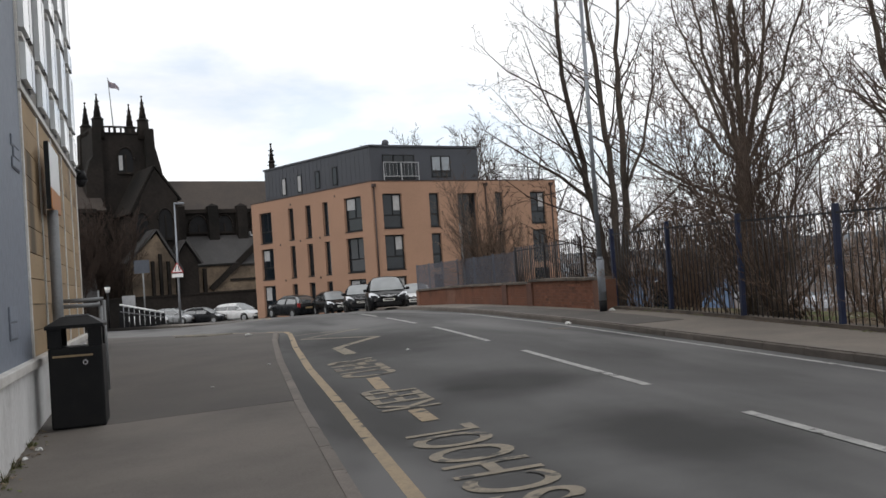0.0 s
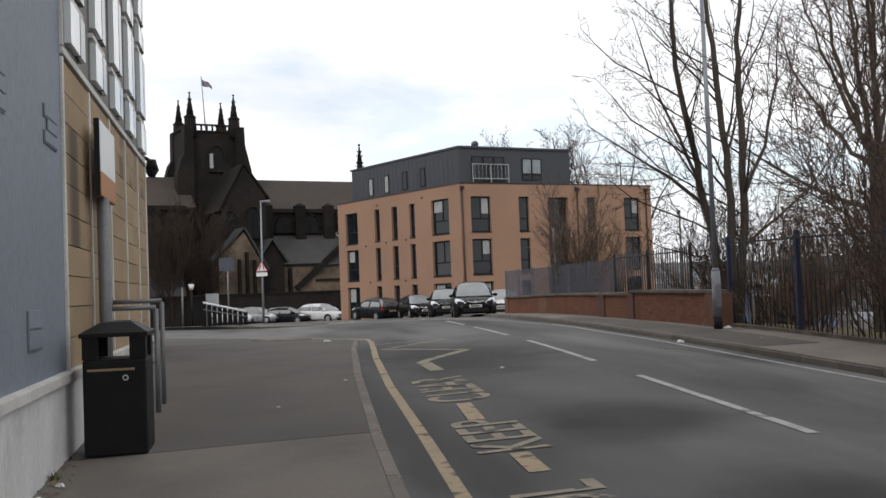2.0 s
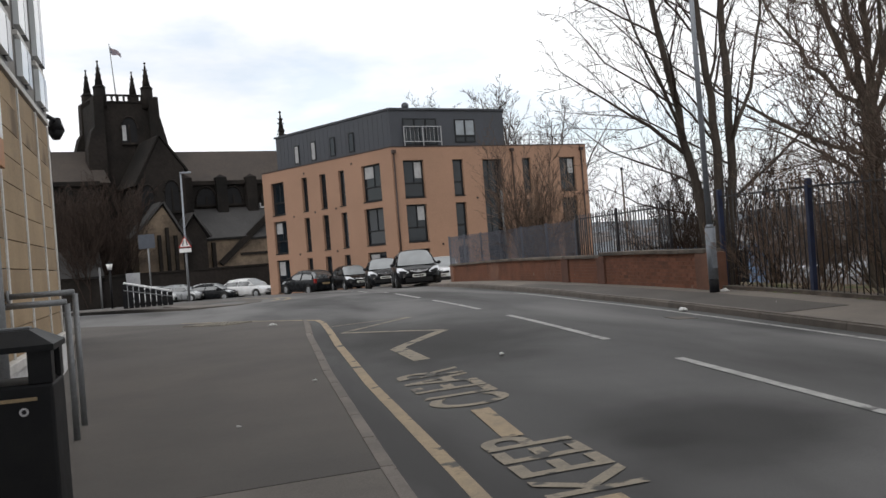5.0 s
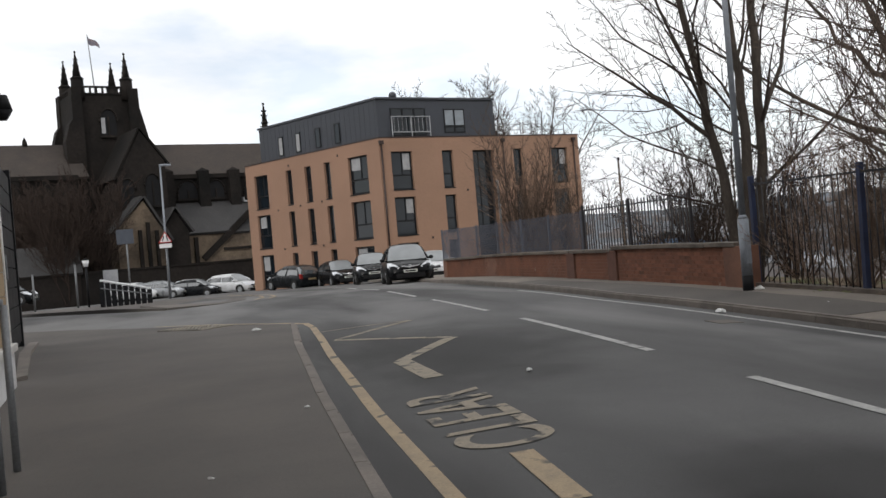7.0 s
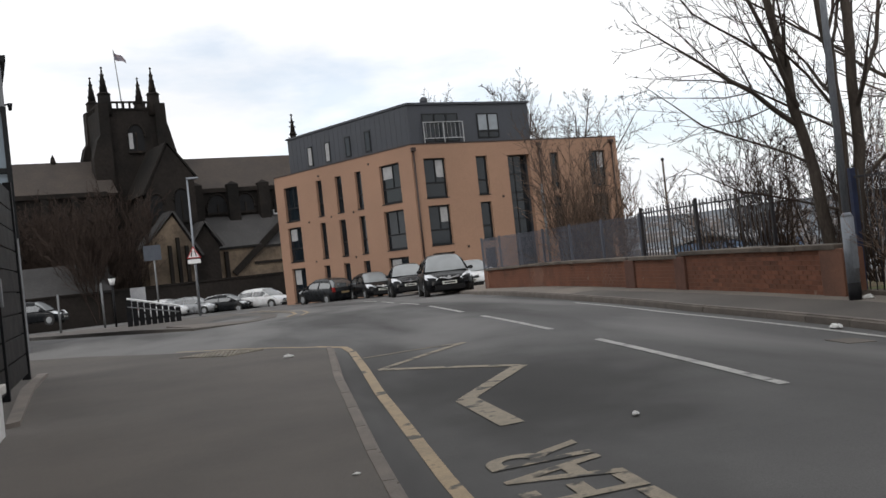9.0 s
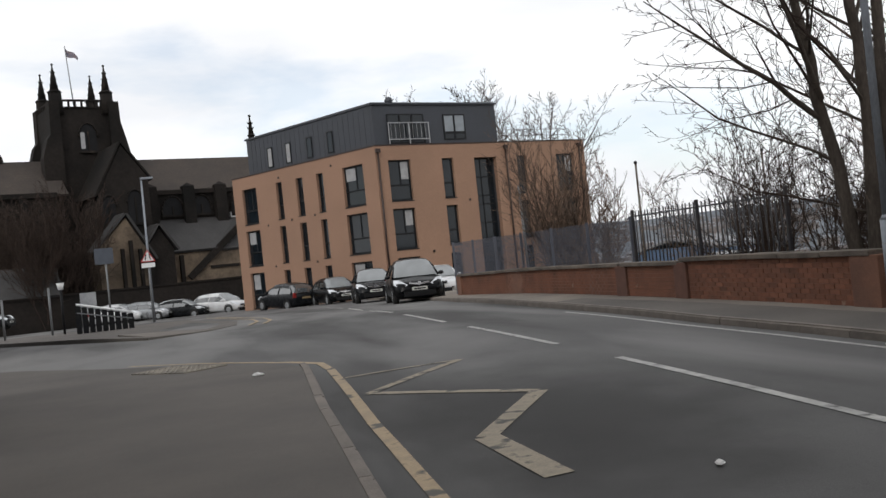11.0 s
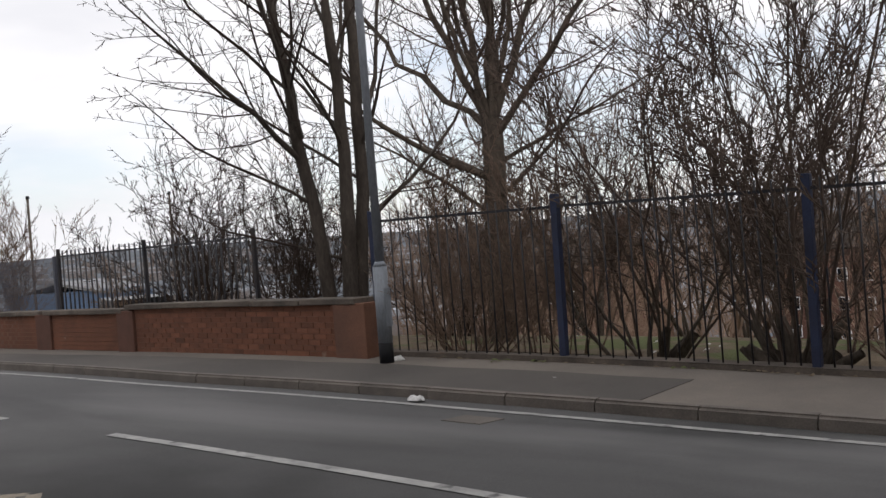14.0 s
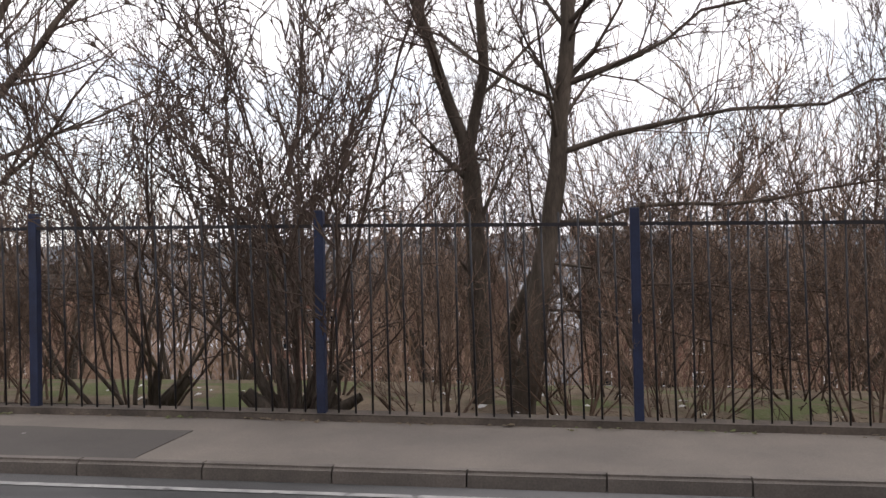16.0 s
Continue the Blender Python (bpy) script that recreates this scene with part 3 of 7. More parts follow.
for k in range(9):
    y0 = 14.75 + 6.07 * (k - 3)
    xc = lambda y: float(np.interp(y, (-10, 8.6, 12.7, 18.5, 24.5, 31, 45), (3.8, 4.02, 4.1, 4.17, 4.27, 4.5, 5.2)))
    marking("centre_line_dash", [(xc(y0), y0), (xc(y0 + 2), y0 + 2), (xc(y0 + 4.2), y0 + 4.2)], 0.10, M_WHITE_LINE, "faded white centre line dash")
marking("edge_line", [(right_kerb(y) - 0.36, y) for y in (-30, -10, 0, 9.2, 12.4, 17, 22, 24, 27)], 0.10, M_WHITE_LINE, "faded white line along the kerb")
marking("yellow_line", [(0.98, -30), (1.02, 5.7), (1.1, 9.9), (1.15, 13.8), (1.28, 17.6), (1.42, 20.0), (1.51, 21.8), (1.49, 22.7), (1.16, 23.55), (0.76, 24.18), (0.27, 24.9), (-0.35, 25.62), (-1.2, 26.5)],
        0.105, M_YELLOW_LINE, "worn yellow line along the kerb")
ZIG = [(1.93, 14.95), (1.88, 16.27), (2.82, 17.7), (1.54, 19.2), (2.9, 20.66), (1.53, 20.72)]
for a, b, wd in zip(ZIG, ZIG[1:], (0.2, 0.17, 0.12, 0.12, 0.07)):
    marking("zigzag_line", [a, b], wd, M_WORD, "worn cream zigzag road marking")
marking("word_bar", [(1.69, 8.22), (1.70, 8.93)], 0.16, M_YELLOW_LINE, "worn yellow bar between painted words")
marking("word_bar", [(1.68, 10.6), (1.74, 11.73)], 0.16, M_YELLOW_LINE, "worn yellow bar between painted words")
marking("double_yellow_line", [(1.35, 37.0), (1.75, 39.5), (1.8, 43.0), (0.5, 58)], 0.1, M_YELLOW_LINE, "pair of worn yellow lines", lift=0.02)
marking("double_yellow_line", [(1.75, 36.8), (2.15, 39.5), (2.2, 43.0), (0.9, 58)], 0.1, M_YELLOW_LINE, "pair of worn yellow lines", lift=0.02)


def road_word(text, y0, y1, x0, x1):
    """Letters painted on the road, read from the middle of the road."""
    cu = bpy.data.curves.new("word", "FONT")
    cu.body = text
    cu.size = 1.0
    cu.offset = 0.012
    tmp = bpy.data.objects.new("word", cu)
    scene.collection.objects.link(tmp)
    me = bpy.data.meshes.new_from_object(tmp.evaluated_get(bpy.context.evaluated_depsgraph_get()))
    bpy.data.objects.remove(tmp)
    bm = B()
    bm.from_mesh(me)
    bpy.data.meshes.remove(me)
    bmesh.ops.subdivide_edges(bm, edges=[e for e in bm.edges if e.calc_length() > 0.2], cuts=2)
    us = [v.co.x for v in bm.verts]
    vs = [v.co.y for v in bm.verts]
    u0, u1, v0, v1 = min(us), max(us), min(vs), max(vs)
    for v in bm.verts:
        y = y0 + (v.co.x - u0) / (u1 - u0) * (y1 - y0)
        x = x1 - (v.co.y - v0) / (v1 - v0) * (x1 - x0)
        v.co = (x, y, height(x, y) + 0.007)
    return tagged(part("painted_word", bm, M_WORD), "worn cream painted word " + text + " on the road", "road marking")


road_word("SCHOOL", 5.1, 7.85, 1.33, 1.97)
road_word("KEEP", 9.03, 10.6, 1.4, 2.0)
road_word("CLEAR", 11.9, 14.12, 1.42, 2.12)

# ---- building on the left ----
WALL_DIR = math.degrees(math.atan(0.055))
LEFT = pose(-1.86, 8.4, 0, 0, 0, WALL_DIR)  # local y runs along the wall, local x towards the road


def ly(y):
    return (y - 8.4) / math.cos(radians(WALL_DIR))


END = ly(17.87)
TRIMS = [ly(v) for v in (10.36, 11.9, 13.45, 15.0, 16.58)] + [END]
TOP = 14.5
lb = thing("corner_building", LEFT, "grey, tan and blue-grey painted street building with tall windows", "building", kind="structure")
bm = B()
box(bm, -9.0, -0.06, ly(-30), END, -1.5, TOP)
part("wall", bm, M_PIER, lb)
bm = B()
box(bm, -0.058, 0.012, ly(-30), TRIMS[0] - 0.05, 1.12, TOP - 0.4)
part("painted_wall_panel", bm, M_BLUE_RENDER, lb, "smooth blue-grey painted render")
bm = B()
box(bm, -0.058, 0.05, ly(-30), END + 0.02, -1.2, 1.03, 0.01)
part("plinth", bm, M_WHITE_RENDER, lb, "stained off-white plinth")
bm = B()
box(bm, -0.058, 0.09, ly(-30), END + 0.06, 1.03, 1.12, 0.012)
part("ledge", bm, M_WHITE_TRIM, lb, "white sloped ledge")
bm = B()
box(bm, -0.058, 0.045, TRIMS[0] - 0.05, END + 0.03, 3.89, 3.96, 0.008)
part("band", bm, M_WHITE_TRIM, lb, "white band course")
for k, t in enumerate(TRIMS):
    bm = B()
    w = 0.05 if k < 5 else 0.07
    box(bm, -0.058, 0.035, t - w, t + 0.02, 1.121, 3.869, 0.006)
    part("trim", bm, M_WHITE_TRIM, lb)
bm = B()
box(bm, -0.055, 0.04, TRIMS[0] - 0.05, TRIMS[0] + 0.0, 3.97, TOP - 0.4)
part("corner_trim", bm, M_WHITE_TRIM, lb)


def facade_window(z0, z1, y0, y1):
    """A tall aluminium window, nearly flush: a broad pane, a narrow side pane and a thin white sill above."""
    turn = pose(0, 0, 0, 0, 0, 90)  # local x of the lattice along the wall
    lights = [(y0 + 0.04, y0 + 0.54, z0 + 0.04, z1 - 0.04), (y0 + 0.58, y1 - 0.04, z0 + 0.04, z1 - 0.04)]
    fr = lattice(B(), [y0, y0 + 0.04, y0 + 0.54, y0 + 0.58, y1 - 0.04, y1], [z0, z0 + 0.04, z1 - 0.04, z1], -0.036, 0.05, lambda x, z: not any(a < x < b and c < z < d for a, b, c, d in lights))
    win = part("window", fr, M_WIN_GREY, lb, m=turn)
    for k, (a, b, c, d) in enumerate(lights):
        part("pane", box(B(), -0.033, 0.03, a, b, c, d), M_PANE if k else M_PANE_LEFT, win, m=pose(0, 0, 0, 0, 0, -90) @ pose(0.066, 0, 0))
    s = box(B(), -0.05, 0.075, y0 - 0.01, y1 + 0.03, z1 + 0.0, z1 + 0.055, 0.008)
    part("sill", s, M_WHITE_TRIM, win, m=pose(0, 0, 0, 0, 0, -90))


for a, b in zip(TRIMS, TRIMS[1:]):
    for z0, z1 in ((3.975, 4.45), (4.53, 5.52), (5.6, 5.95), (6.03, 7.5), (7.58, 8.05), (8.13, 9.6), (9.68, 10.15), (10.23, 11.7)):
        facade_window(z0, z1, a + 0.03, a + 0.92)
    bm = B()
    box(bm, -0.058, 0.03, a + 0.94, b - 0.02, 3.98, TOP - 0.4, 0.01)
    part("pier", bm, M_PIER, lb)

# painted-over toothing blocks left standing a little proud of the wall
def wall_mark(y0, y1, z0, z1, rows, short=0.0):
    step = (z1 - z0) / rows
    for k in range(rows):
        a = ly(y0) + (short if k % 2 else 0.0)
        bm = B()
        box(bm, 0.0125, 0.028, a + 0.02, ly(y1), z0 + k * step + 0.014, z0 + (k + 1) * step - 0.004, 0.004)
        part("toothing_block", bm, M_BLUE_RENDER, lb)
        # darker strips draw the shadow line under and left of each block
        bm = B()
        box(bm, 0.0125, 0.022, a, ly(y1) - 0.02, z0 + k * step - 0.004, z0 + k * step + 0.0135)
        box(bm, 0.0125, 0.022, a, a + 0.0195, z0 + k * step + 0.014, z0 + (k + 1) * step - 0.006)
        part("open_joint", bm, M_MARK, lb, "dark strip painted as the shadow line round a block")


wall_mark(9.5, 10.05, 2.98, 3.3, 3, 0.12)
wall_mark(7.68, 8.2, 2.96, 3.32, 3, 0.12)
wall_mark(8.75, 9.25, 1.36, 1.66, 2)
wall_mark(6.9, 7.45, 1.66, 1.98, 4)

# ---- sign on its column, close to the wall ----
SF = foot_l(-1.88, 11.5)
sp = thing("post_sign", pose(-1.88, 11.5, foot_l(-1.88, 11.5), 0, 0, WALL_DIR), "white and orange sign panel on a dark steel column", "sign")
part("column", tube(B(), (0, 0.3, 0), (0, 0.3, 2.759 - SF), 0.062, sides=16), M_GALV, sp, "dark grey steel column")
part("upper_panel", box(B(), -0.03, 0.03, 0.0, 1.12, 3.002 - SF, 3.52 - SF, 0.006), M_SIGN_WHITE, sp, "plain white sign face")
part("lower_panel", box(B(), -0.03, 0.03, 0.0, 1.12, 2.76 - SF, 3.0 - SF, 0.006), M_SIGN_ORANGE, sp, "faded orange sign face")
part("side_plate", box(B(), -0.03, 0.022, -0.02, -0.002, 2.75 - SF, 3.53 - SF), M_DARK_FRAME, sp)

# ---- litter bin ----
def litter_bin(m):
    t = thing("litter_bin", m, "black plastic street litter bin with a hooded top", "litter bin")
    w, d = 0.255, 0.27
    bm = B()
    box(bm, -w, w, -d, d, 0.0, 0.80, 0.02)
    part("body", bm, M_BLACK_PLASTIC, t)
    for sx in (-1, 1):
        for sy in (-1, 1):
            # an angled corner wall between the openings
            pts = [(w, d), (w - 0.13, d), (w - 0.13, d - 0.025), (w - 0.025, d - 0.025), (w - 0.025, d - 0.14), (w, d - 0.14)]
            part("hood_corner", prism(B(), [(sx * x, sy * y) for x, y in pts], 0.801, 0.985), M_BLACK_PLASTIC, t)
    bm = B()
    e = 0.02
    lo = [bm.verts.new((x, y, 0.986)) for x, y in ((-w - e, -d - e), (w + e, -d - e), (w + e, d + e), (-w - e, d + e))]
    mid = [bm.verts.new((x, y, 1.02)) for x, y in ((-w - e, -d - e), (w + e, -d - e), (w + e, d + e), (-w - e, d + e))]
    hi = [bm.verts.new((x, y, 1.105)) for x, y in ((-0.13, -0.13), (0.13, -0.13), (0.13, 0.13), (-0.13, 0.13))]
    for k in range(4):
        bm.faces.new((lo[k], lo[(k + 1) % 4], mid[(k + 1) % 4], mid[k]))
        bm.faces.new((mid[k], mid[(k + 1) % 4], hi[(k + 1) % 4], hi[k]))
    bm.faces.new(hi)
    bm.faces.new(lo[::-1])
    part("lid", bm, M_BLACK_PLASTIC, t)
    bm = B()
    box(bm, -0.10, 0.12, -0.05, 0.05, 1.106, 1.12, 0.003)
    part("ash_plate", bm, M_GALV, t, "bright metal plate on the lid")
    bm = B()
    box(bm, -0.215, 0.165, -d - 0.009, -d - 0.001, 0.705, 0.725)
    part("strip", bm, M_GOLD, t, "faded gold strip")
    bm = B()
    r0, r1 = 0.026, 0.014
    n = 14
    a = [bm.verts.new((0.09 + r0 * math.cos(2 * math.pi * k / n), -d - 0.008, 0.645 + r0 * math.sin(2 * math.pi * k / n))) for k in range(n)]
    b = [bm.verts.new((0.09 + r1 * math.cos(2 * math.pi * k / n), -d - 0.008, 0.645 + r1 * math.sin(2 * math.pi * k / n))) for k in range(n)]
    c = [bm.verts.new((0.09 + r0 * math.cos(2 * math.pi * k / n), -d - 0.001, 0.645 + r0 * math.sin(2 * math.pi * k / n))) for k in range(n)]
    for k in range(n):
        j = (k + 1) % n
        bm.faces.new((a[k], a[j], b[j], b[k]))
        bm.faces.new((c[k], c[j], a[j], a[k]))
    part("lock", bm, M_CHROME, t, "round metal lock")
    return t


litter_bin(pose(-1.5, 10.2, foot_l(-1.5, 10.2), 0, 0, 2))

# ---- hooped barriers beside the bin ----
def barrier(m, reach, tall, group):
    t = thing("hoop_barrier", m, "grey galvanised tube barrier fixed to the wall", "barrier", group)
    bm = B()
    tube(bm, (0, 0, 0), (0, 0, tall - 0.015), 0.027, sides=12)
    part("post", bm, M_GALV, t)
    bm = B()
    tube(bm, (0.0, 0, tall), (-reach, 0, tall), 0.027, sides=12)
    part("rail", bm, M_GALV, t)
    bm = B()
    tube(bm, (-reach, 0, tall), (-reach - 0.02, 0, tall), 0.06, sides=12)
    part("wall_flange", bm, M_GALV, t)
    return t


barrier(pose(-1.5, 12.5, foot_l(-1.5, 12.5), 0, 0, 3), 0.52, 1.62 - foot_l(-1.5, 12.5), "barriers by the bin")
barrier(pose(-1.53, 13.2, foot_l(-1.53, 13.2), 0, 0, 3), 0.54, 1.69 - foot_l(-1.53, 13.2), "barriers by the bin")

# ---- camera on the building's corner ----
cc = thing("security_camera", pose(-2.4, 17.85, 3.98, 0, 0, WALL_DIR), "black dome security camera on a bracket", "camera")
bm = B()
box(bm, -0.02, 0.03, -0.08, 0.08, -0.25, 0.12, 0.005)
part("plate", bm, M_BLACK_PAINT, cc)
bm = B()
tube(bm, (0.02, 0, 0.0), (0.02, 0.1, 0.07), 0.03)
tube(bm, (0.02, 0.1, 0.07), (0.10, 0.62, 0.07), 0.03)
part("arm", bm, M_BLACK_PAINT, cc)
bm = B()
tube(bm, (0.10, 0.60, 0.1), (0.10, 0.60, -0.08), 0.07, 0.12, 14)
tube(bm, (0.10, 0.60, -0.081), (0.10, 0.60, -0.2), 0.12, 0.05, 14)
part("dome", bm, M_BLACK_PAINT, cc)

# ---- dark gate beyond the building ----
gate = thing("metal_gate", pose(-2.68, 18.75, base(19.5) + 0.09, 0, 0, 6.8), "black steel gate with horizontal slats, standing open", "gate")
GL, GH = 5.0, 2.9
for name, y0, y1 in (("gate_post", -0.05, 0.1), ("gate_post", 1.72, 1.84), ("gate_post", GL - 0.12, GL)):
    bm = B()
    box(bm, -0.06, 0.06, y0, y1, 0.0, GH + 0.12, 0.008)
    part(name, bm, M_BLACK_PAINT, gate)
bm = B()
for a, b in ((0.12, 1.70), (1.86, GL - 0.14)):
    box(bm, -0.02, -0.012, a, b, 0.1, GH)
part("backing_sheet", bm, M_BLACK_PAINT, gate)
for a, b in ((0.12, 1.70), (1.86, GL - 0.14)):
    n = 9
    for k in range(n):
        z = 0.1 + (GH - 0.1) * k / n
        bm = B()
        box(bm, -0.011, 0.03, a, b, z, z + (GH - 0.1) / n - 0.02, 0.004)
        part("slat", bm, M_BLACK_PAINT, gate)
bm = B()
box(bm, 0.061, 0.09, 1.66, 1.80, 1.15, 1.5, 0.005)
part("lock_box", bm, M_GALV, gate, "pale lock box")

# ---- glazed building further along ----
gb = thing("glazed_building", pose(-5.03, 33.0, base(33) - 0.2, 0, 0, 13.5), "glazed building with dark mullions between grey panels", "building", kind="structure")
part("wall", box(B(), -9, 0, 0, 12, -0.5, 3.0), M_GREY_PANEL, gb)
part("glazing", box(B(), -8.9, -0.08, 0.08, 11.9, 3.0, 6.1), M_GLASS_BLUE, gb)
part("upper_panel", box(B(), -9, 0, 0, 12, 6.221, 7.3), M_GREY_PANEL, gb)
for z in (3.0, 4.6, 6.1):
    part("transom", box(B(), -9, 0.02, -0.02, 12, z, z + 0.12), M_DARK_FRAME, gb)
for z0, z1 in ((3.121, 4.599), (4.721, 6.099)):
    for k in range(8):
        part("mullion", box(B(), -0.08, 0.015, k * 1.7, k * 1.7 + 0.09, z0, z1), M_DARK_FRAME, gb)
    for k in range(7):
        part("mullion", box(B(), -1.3 * k - 0.1, -1.3 * k - 0.01, -0.015, 0.079, z0, z1), M_DARK_FRAME, gb)
part("roof_edge", box(B(), -9.12, 0.12, -0.12, 12.12, 7.301, 7.45, 0.01), M_DARK_FRAME, gb)
gc = thing("security_camera", pose(-5.12, 33.3, base(33) + 6.1), "small black dome camera on a short arm", "camera")
part("arm", tube(B(), (-0.02, 0, 0), (0.14, 0, 0.03), 0.022), M_BLACK_PAINT, gc)
part("dome", tube(B(), (0.15, 0, 0.04), (0.15, 0, -0.13), 0.065, 0.04, 12), M_BLACK_PAINT, gc)

bm = B()
prism(bm, [(-2.42, 18.3), (-2.3, 18.4), (-2.75, 21.5), (-3.1, 24.4), (-3.25, 24.4), (-2.9, 21.4)], lambda x, y: base(y) - 0.1, lambda x, y: base(y) + left_up(x, y) + 0.05)
tagged(part("gate_kerb", bm, M_KERB), "pale concrete kerb along the gate", "kerb", kind="structure")

# ---- right side: brick wall, fences, lamp column ----
def wall_x(y):
    return float(np.interp(y, (20.2, 25.3, 30, 35, 40.5), (8.36, 8.40, 8.6, 8.56, 8.36)))


def foot_r(y):
    return base(y) + 0.10


bw = thing("brick_wall", pose(0, 0, 0), "low red brick boundary wall with weathered coping stones", "wall", kind="structure")
SEGS = [(20.15, 25.25, 0.66), (25.35, 28.0, 0.60), (28.1, 40.2, 0.6)]
for y0, y1, h in SEGS:
    bm = B()
    ys = [y0 + 0.03 + (y1 - y0 - 0.06) * k / 6 for k in range(7)]
    out = [(wall_x(y) + 0.008, y) for y in ys] + [(wall_x(y) + 0.22, y) for y in ys[::-1]]
    prism(bm, out, lambda x, y: foot_r(y) - 0.25, lambda x, y, hh=h: foot_r(y) + hh - 0.005)
    part("core", bm, M_MORTAR, bw, "mortar core")
for y0, y1, h in ((20.0, 20.55, 0.68), (25.05, 25.5, 0.64), (27.75, 28.25, 0.62), (39.9, 40.4, 0.63)):
    bm = B()
    box(bm, wall_x(y0) - 0.045, wall_x(y0) + 0.3, y0, y1, foot_r(y0) - 0.2, foot_r(y0) + h - 0.002, 0.012)
    part("pier", bm, M_RED_BRICK_FAR if 21 < y0 < 39 else M_MORTAR, bw, "darker stained brick pier")
for y0, y1, h in SEGS:
    n = int((y1 - y0) / 0.9)
    for k in range(n):
        a, b = y0 + (y1 - y0) * k / n, y0 + (y1 - y0) * (k + 1) / n - 0.012
        m = (a + b) / 2
        bm = B()
        box(bm, -0.06, 0.30, -(b - a) / 2, (b - a) / 2, 0.0, 0.075, 0.012)
        ang = math.degrees(math.atan2(-(wall_x(b) - wall_x(a)), b - a))
        slope = math.degrees(math.atan2(foot_r(b) - foot_r(a), b - a))
        part("coping_stone", bm, M_COPING, bw, m=pose(wall_x(m), m, foot_r(m) + h + random.uniform(-0.006, 0.006), slope, random.uniform(-1, 1), ang + random.uniform(-0.6, 0.6)))

# plinth kerb under the fence
bm = B()
ys = [-30 + 50.0 * k / 25 for k in range(26)]
prism(bm, [(8.55, y) for y in ys] + [(8.8, y) for y in ys[::-1]], lambda x, y: base(y) - 0.3, lambda x, y: base(y) + 0.16)
tagged(part("fence_plinth", bm, M_COPING), "mossy concrete plinth under the steel fence", "plinth", kind="structure")


def steel_fence(line, ys, group_label, height_m, post_every, top_of, first_post, post_mat, pale_r=0.0095, post_w=0.04, rails=(0.12,)):
    f = thing("steel_fence", pose(0, 0, 0), group_label, "fence")
    pale = B()
    tube(pale, (0, 0, 0), (0, 0, height_m), pale_r, sides=6)
    pale_me = mesh_of("pale", pale, M_FENCE)
    y0, y1 = ys
    y = first_post
    posts = []
    while y < y1 + 0.01:
        posts.append(y)
        y += post_every
    y = first_post - post_every
    while y > y0 - 0.01:
        posts.insert(0, y)
        y -= post_every
    for p in posts:
        bm = B()
        box(bm, -post_w, post_w, -post_w, post_w, 0, height_m, 0.008)
        part("post", bm, post_mat, f, "blue painted square post" if post_mat is M_POST_BLUE else "", m=pose(line(p), p, top_of(p) - height_m + 0.03, random.uniform(-0.6, 0.6), random.uniform(-0.8, 0.8), 0))
    for a, b in zip(posts, posts[1:]):
        n = round((b - a) / 0.152)
        for k in range(1, n):
            q = a + (b - a) * k / n
            piece("pale", pale_me, f, pose(line(q), q, top_of(q) - height_m + random.uniform(-0.01, 0.01), random.uniform(-0.5, 0.5), random.uniform(-0.5, 0.5), 0))
        for dz in rails:
            bm = B()
            za, zb = top_of(a) - dz, top_of(b) - dz
            va = [(line(a) - 0.012, a + 0.051, za), (line(a) + 0.012, a + 0.051, za), (line(b) + 0.012, b - 0.051, zb), (line(b) - 0.012, b - 0.051, zb)]
            lo = [bm.verts.new(v) for v in va]
            hi = [bm.verts.new((v[0], v[1], v[2] + 0.03)) for v in va]
            for k in range(4):
                bm.faces.new((lo[k], lo[(k + 1) % 4], hi[(k + 1) % 4], hi[k]))
            bm.faces.new(lo[::-1])
            bm.faces.new(hi)
            part("rail", bm, M_FENCE, f)
    return f


steel_fence(lambda y: 8.67, (-12, 20.15), "dark steel railing fence with blue posts on a plinth", 1.80, 2.685, lambda y: base(y) + 0.17 + 1.70, 17.40, M_POST_BLUE)
steel_fence(lambda y: float(np.interp(y, (19.8, 28.2, 34), (8.95, 8.98, 9.0))), (20.1, 28.5), "dark steel railing fence behind the brick wall", 1.85, 2.75, lambda y: 2.46, 28.24, M_FENCE, 0.015, 0.028, (0.12, 1.7))

# fine mesh panels towards the flats
mf = thing("mesh_fence", pose(0, 0, 0), "blue-grey fine wire mesh fence panels", "fence")
bm = B()
for k in range(343):
    y = 28.3 + k * 0.04
    x = 9.0 - 0.02 * (y - 31)
    box(bm, x - 0.003, x + 0.003, y - 0.004, y + 0.004, 0.9, 2.34)
for k in range(8):
    z = 0.92 + k * 0.19
    poly(bm, [(9.057, 28.3, z), (8.785, 42.0, z), (8.785, 42.0, z + 0.006), (9.057, 28.3, z + 0.006)], 0.006)
tagged(part("wire_mesh", bm, M_MESH, mf), kind="stuff")
for k in range(7):
    y = 28.5 + 2.25 * k
    bm = B()
    box(bm, -0.03, 0.03, -0.03, 0.03, 0, 1.97, 0.005)
    part("post", bm, M_MESH, mf, m=pose(9.0 - 0.02 * (y - 31), y, 0.4))

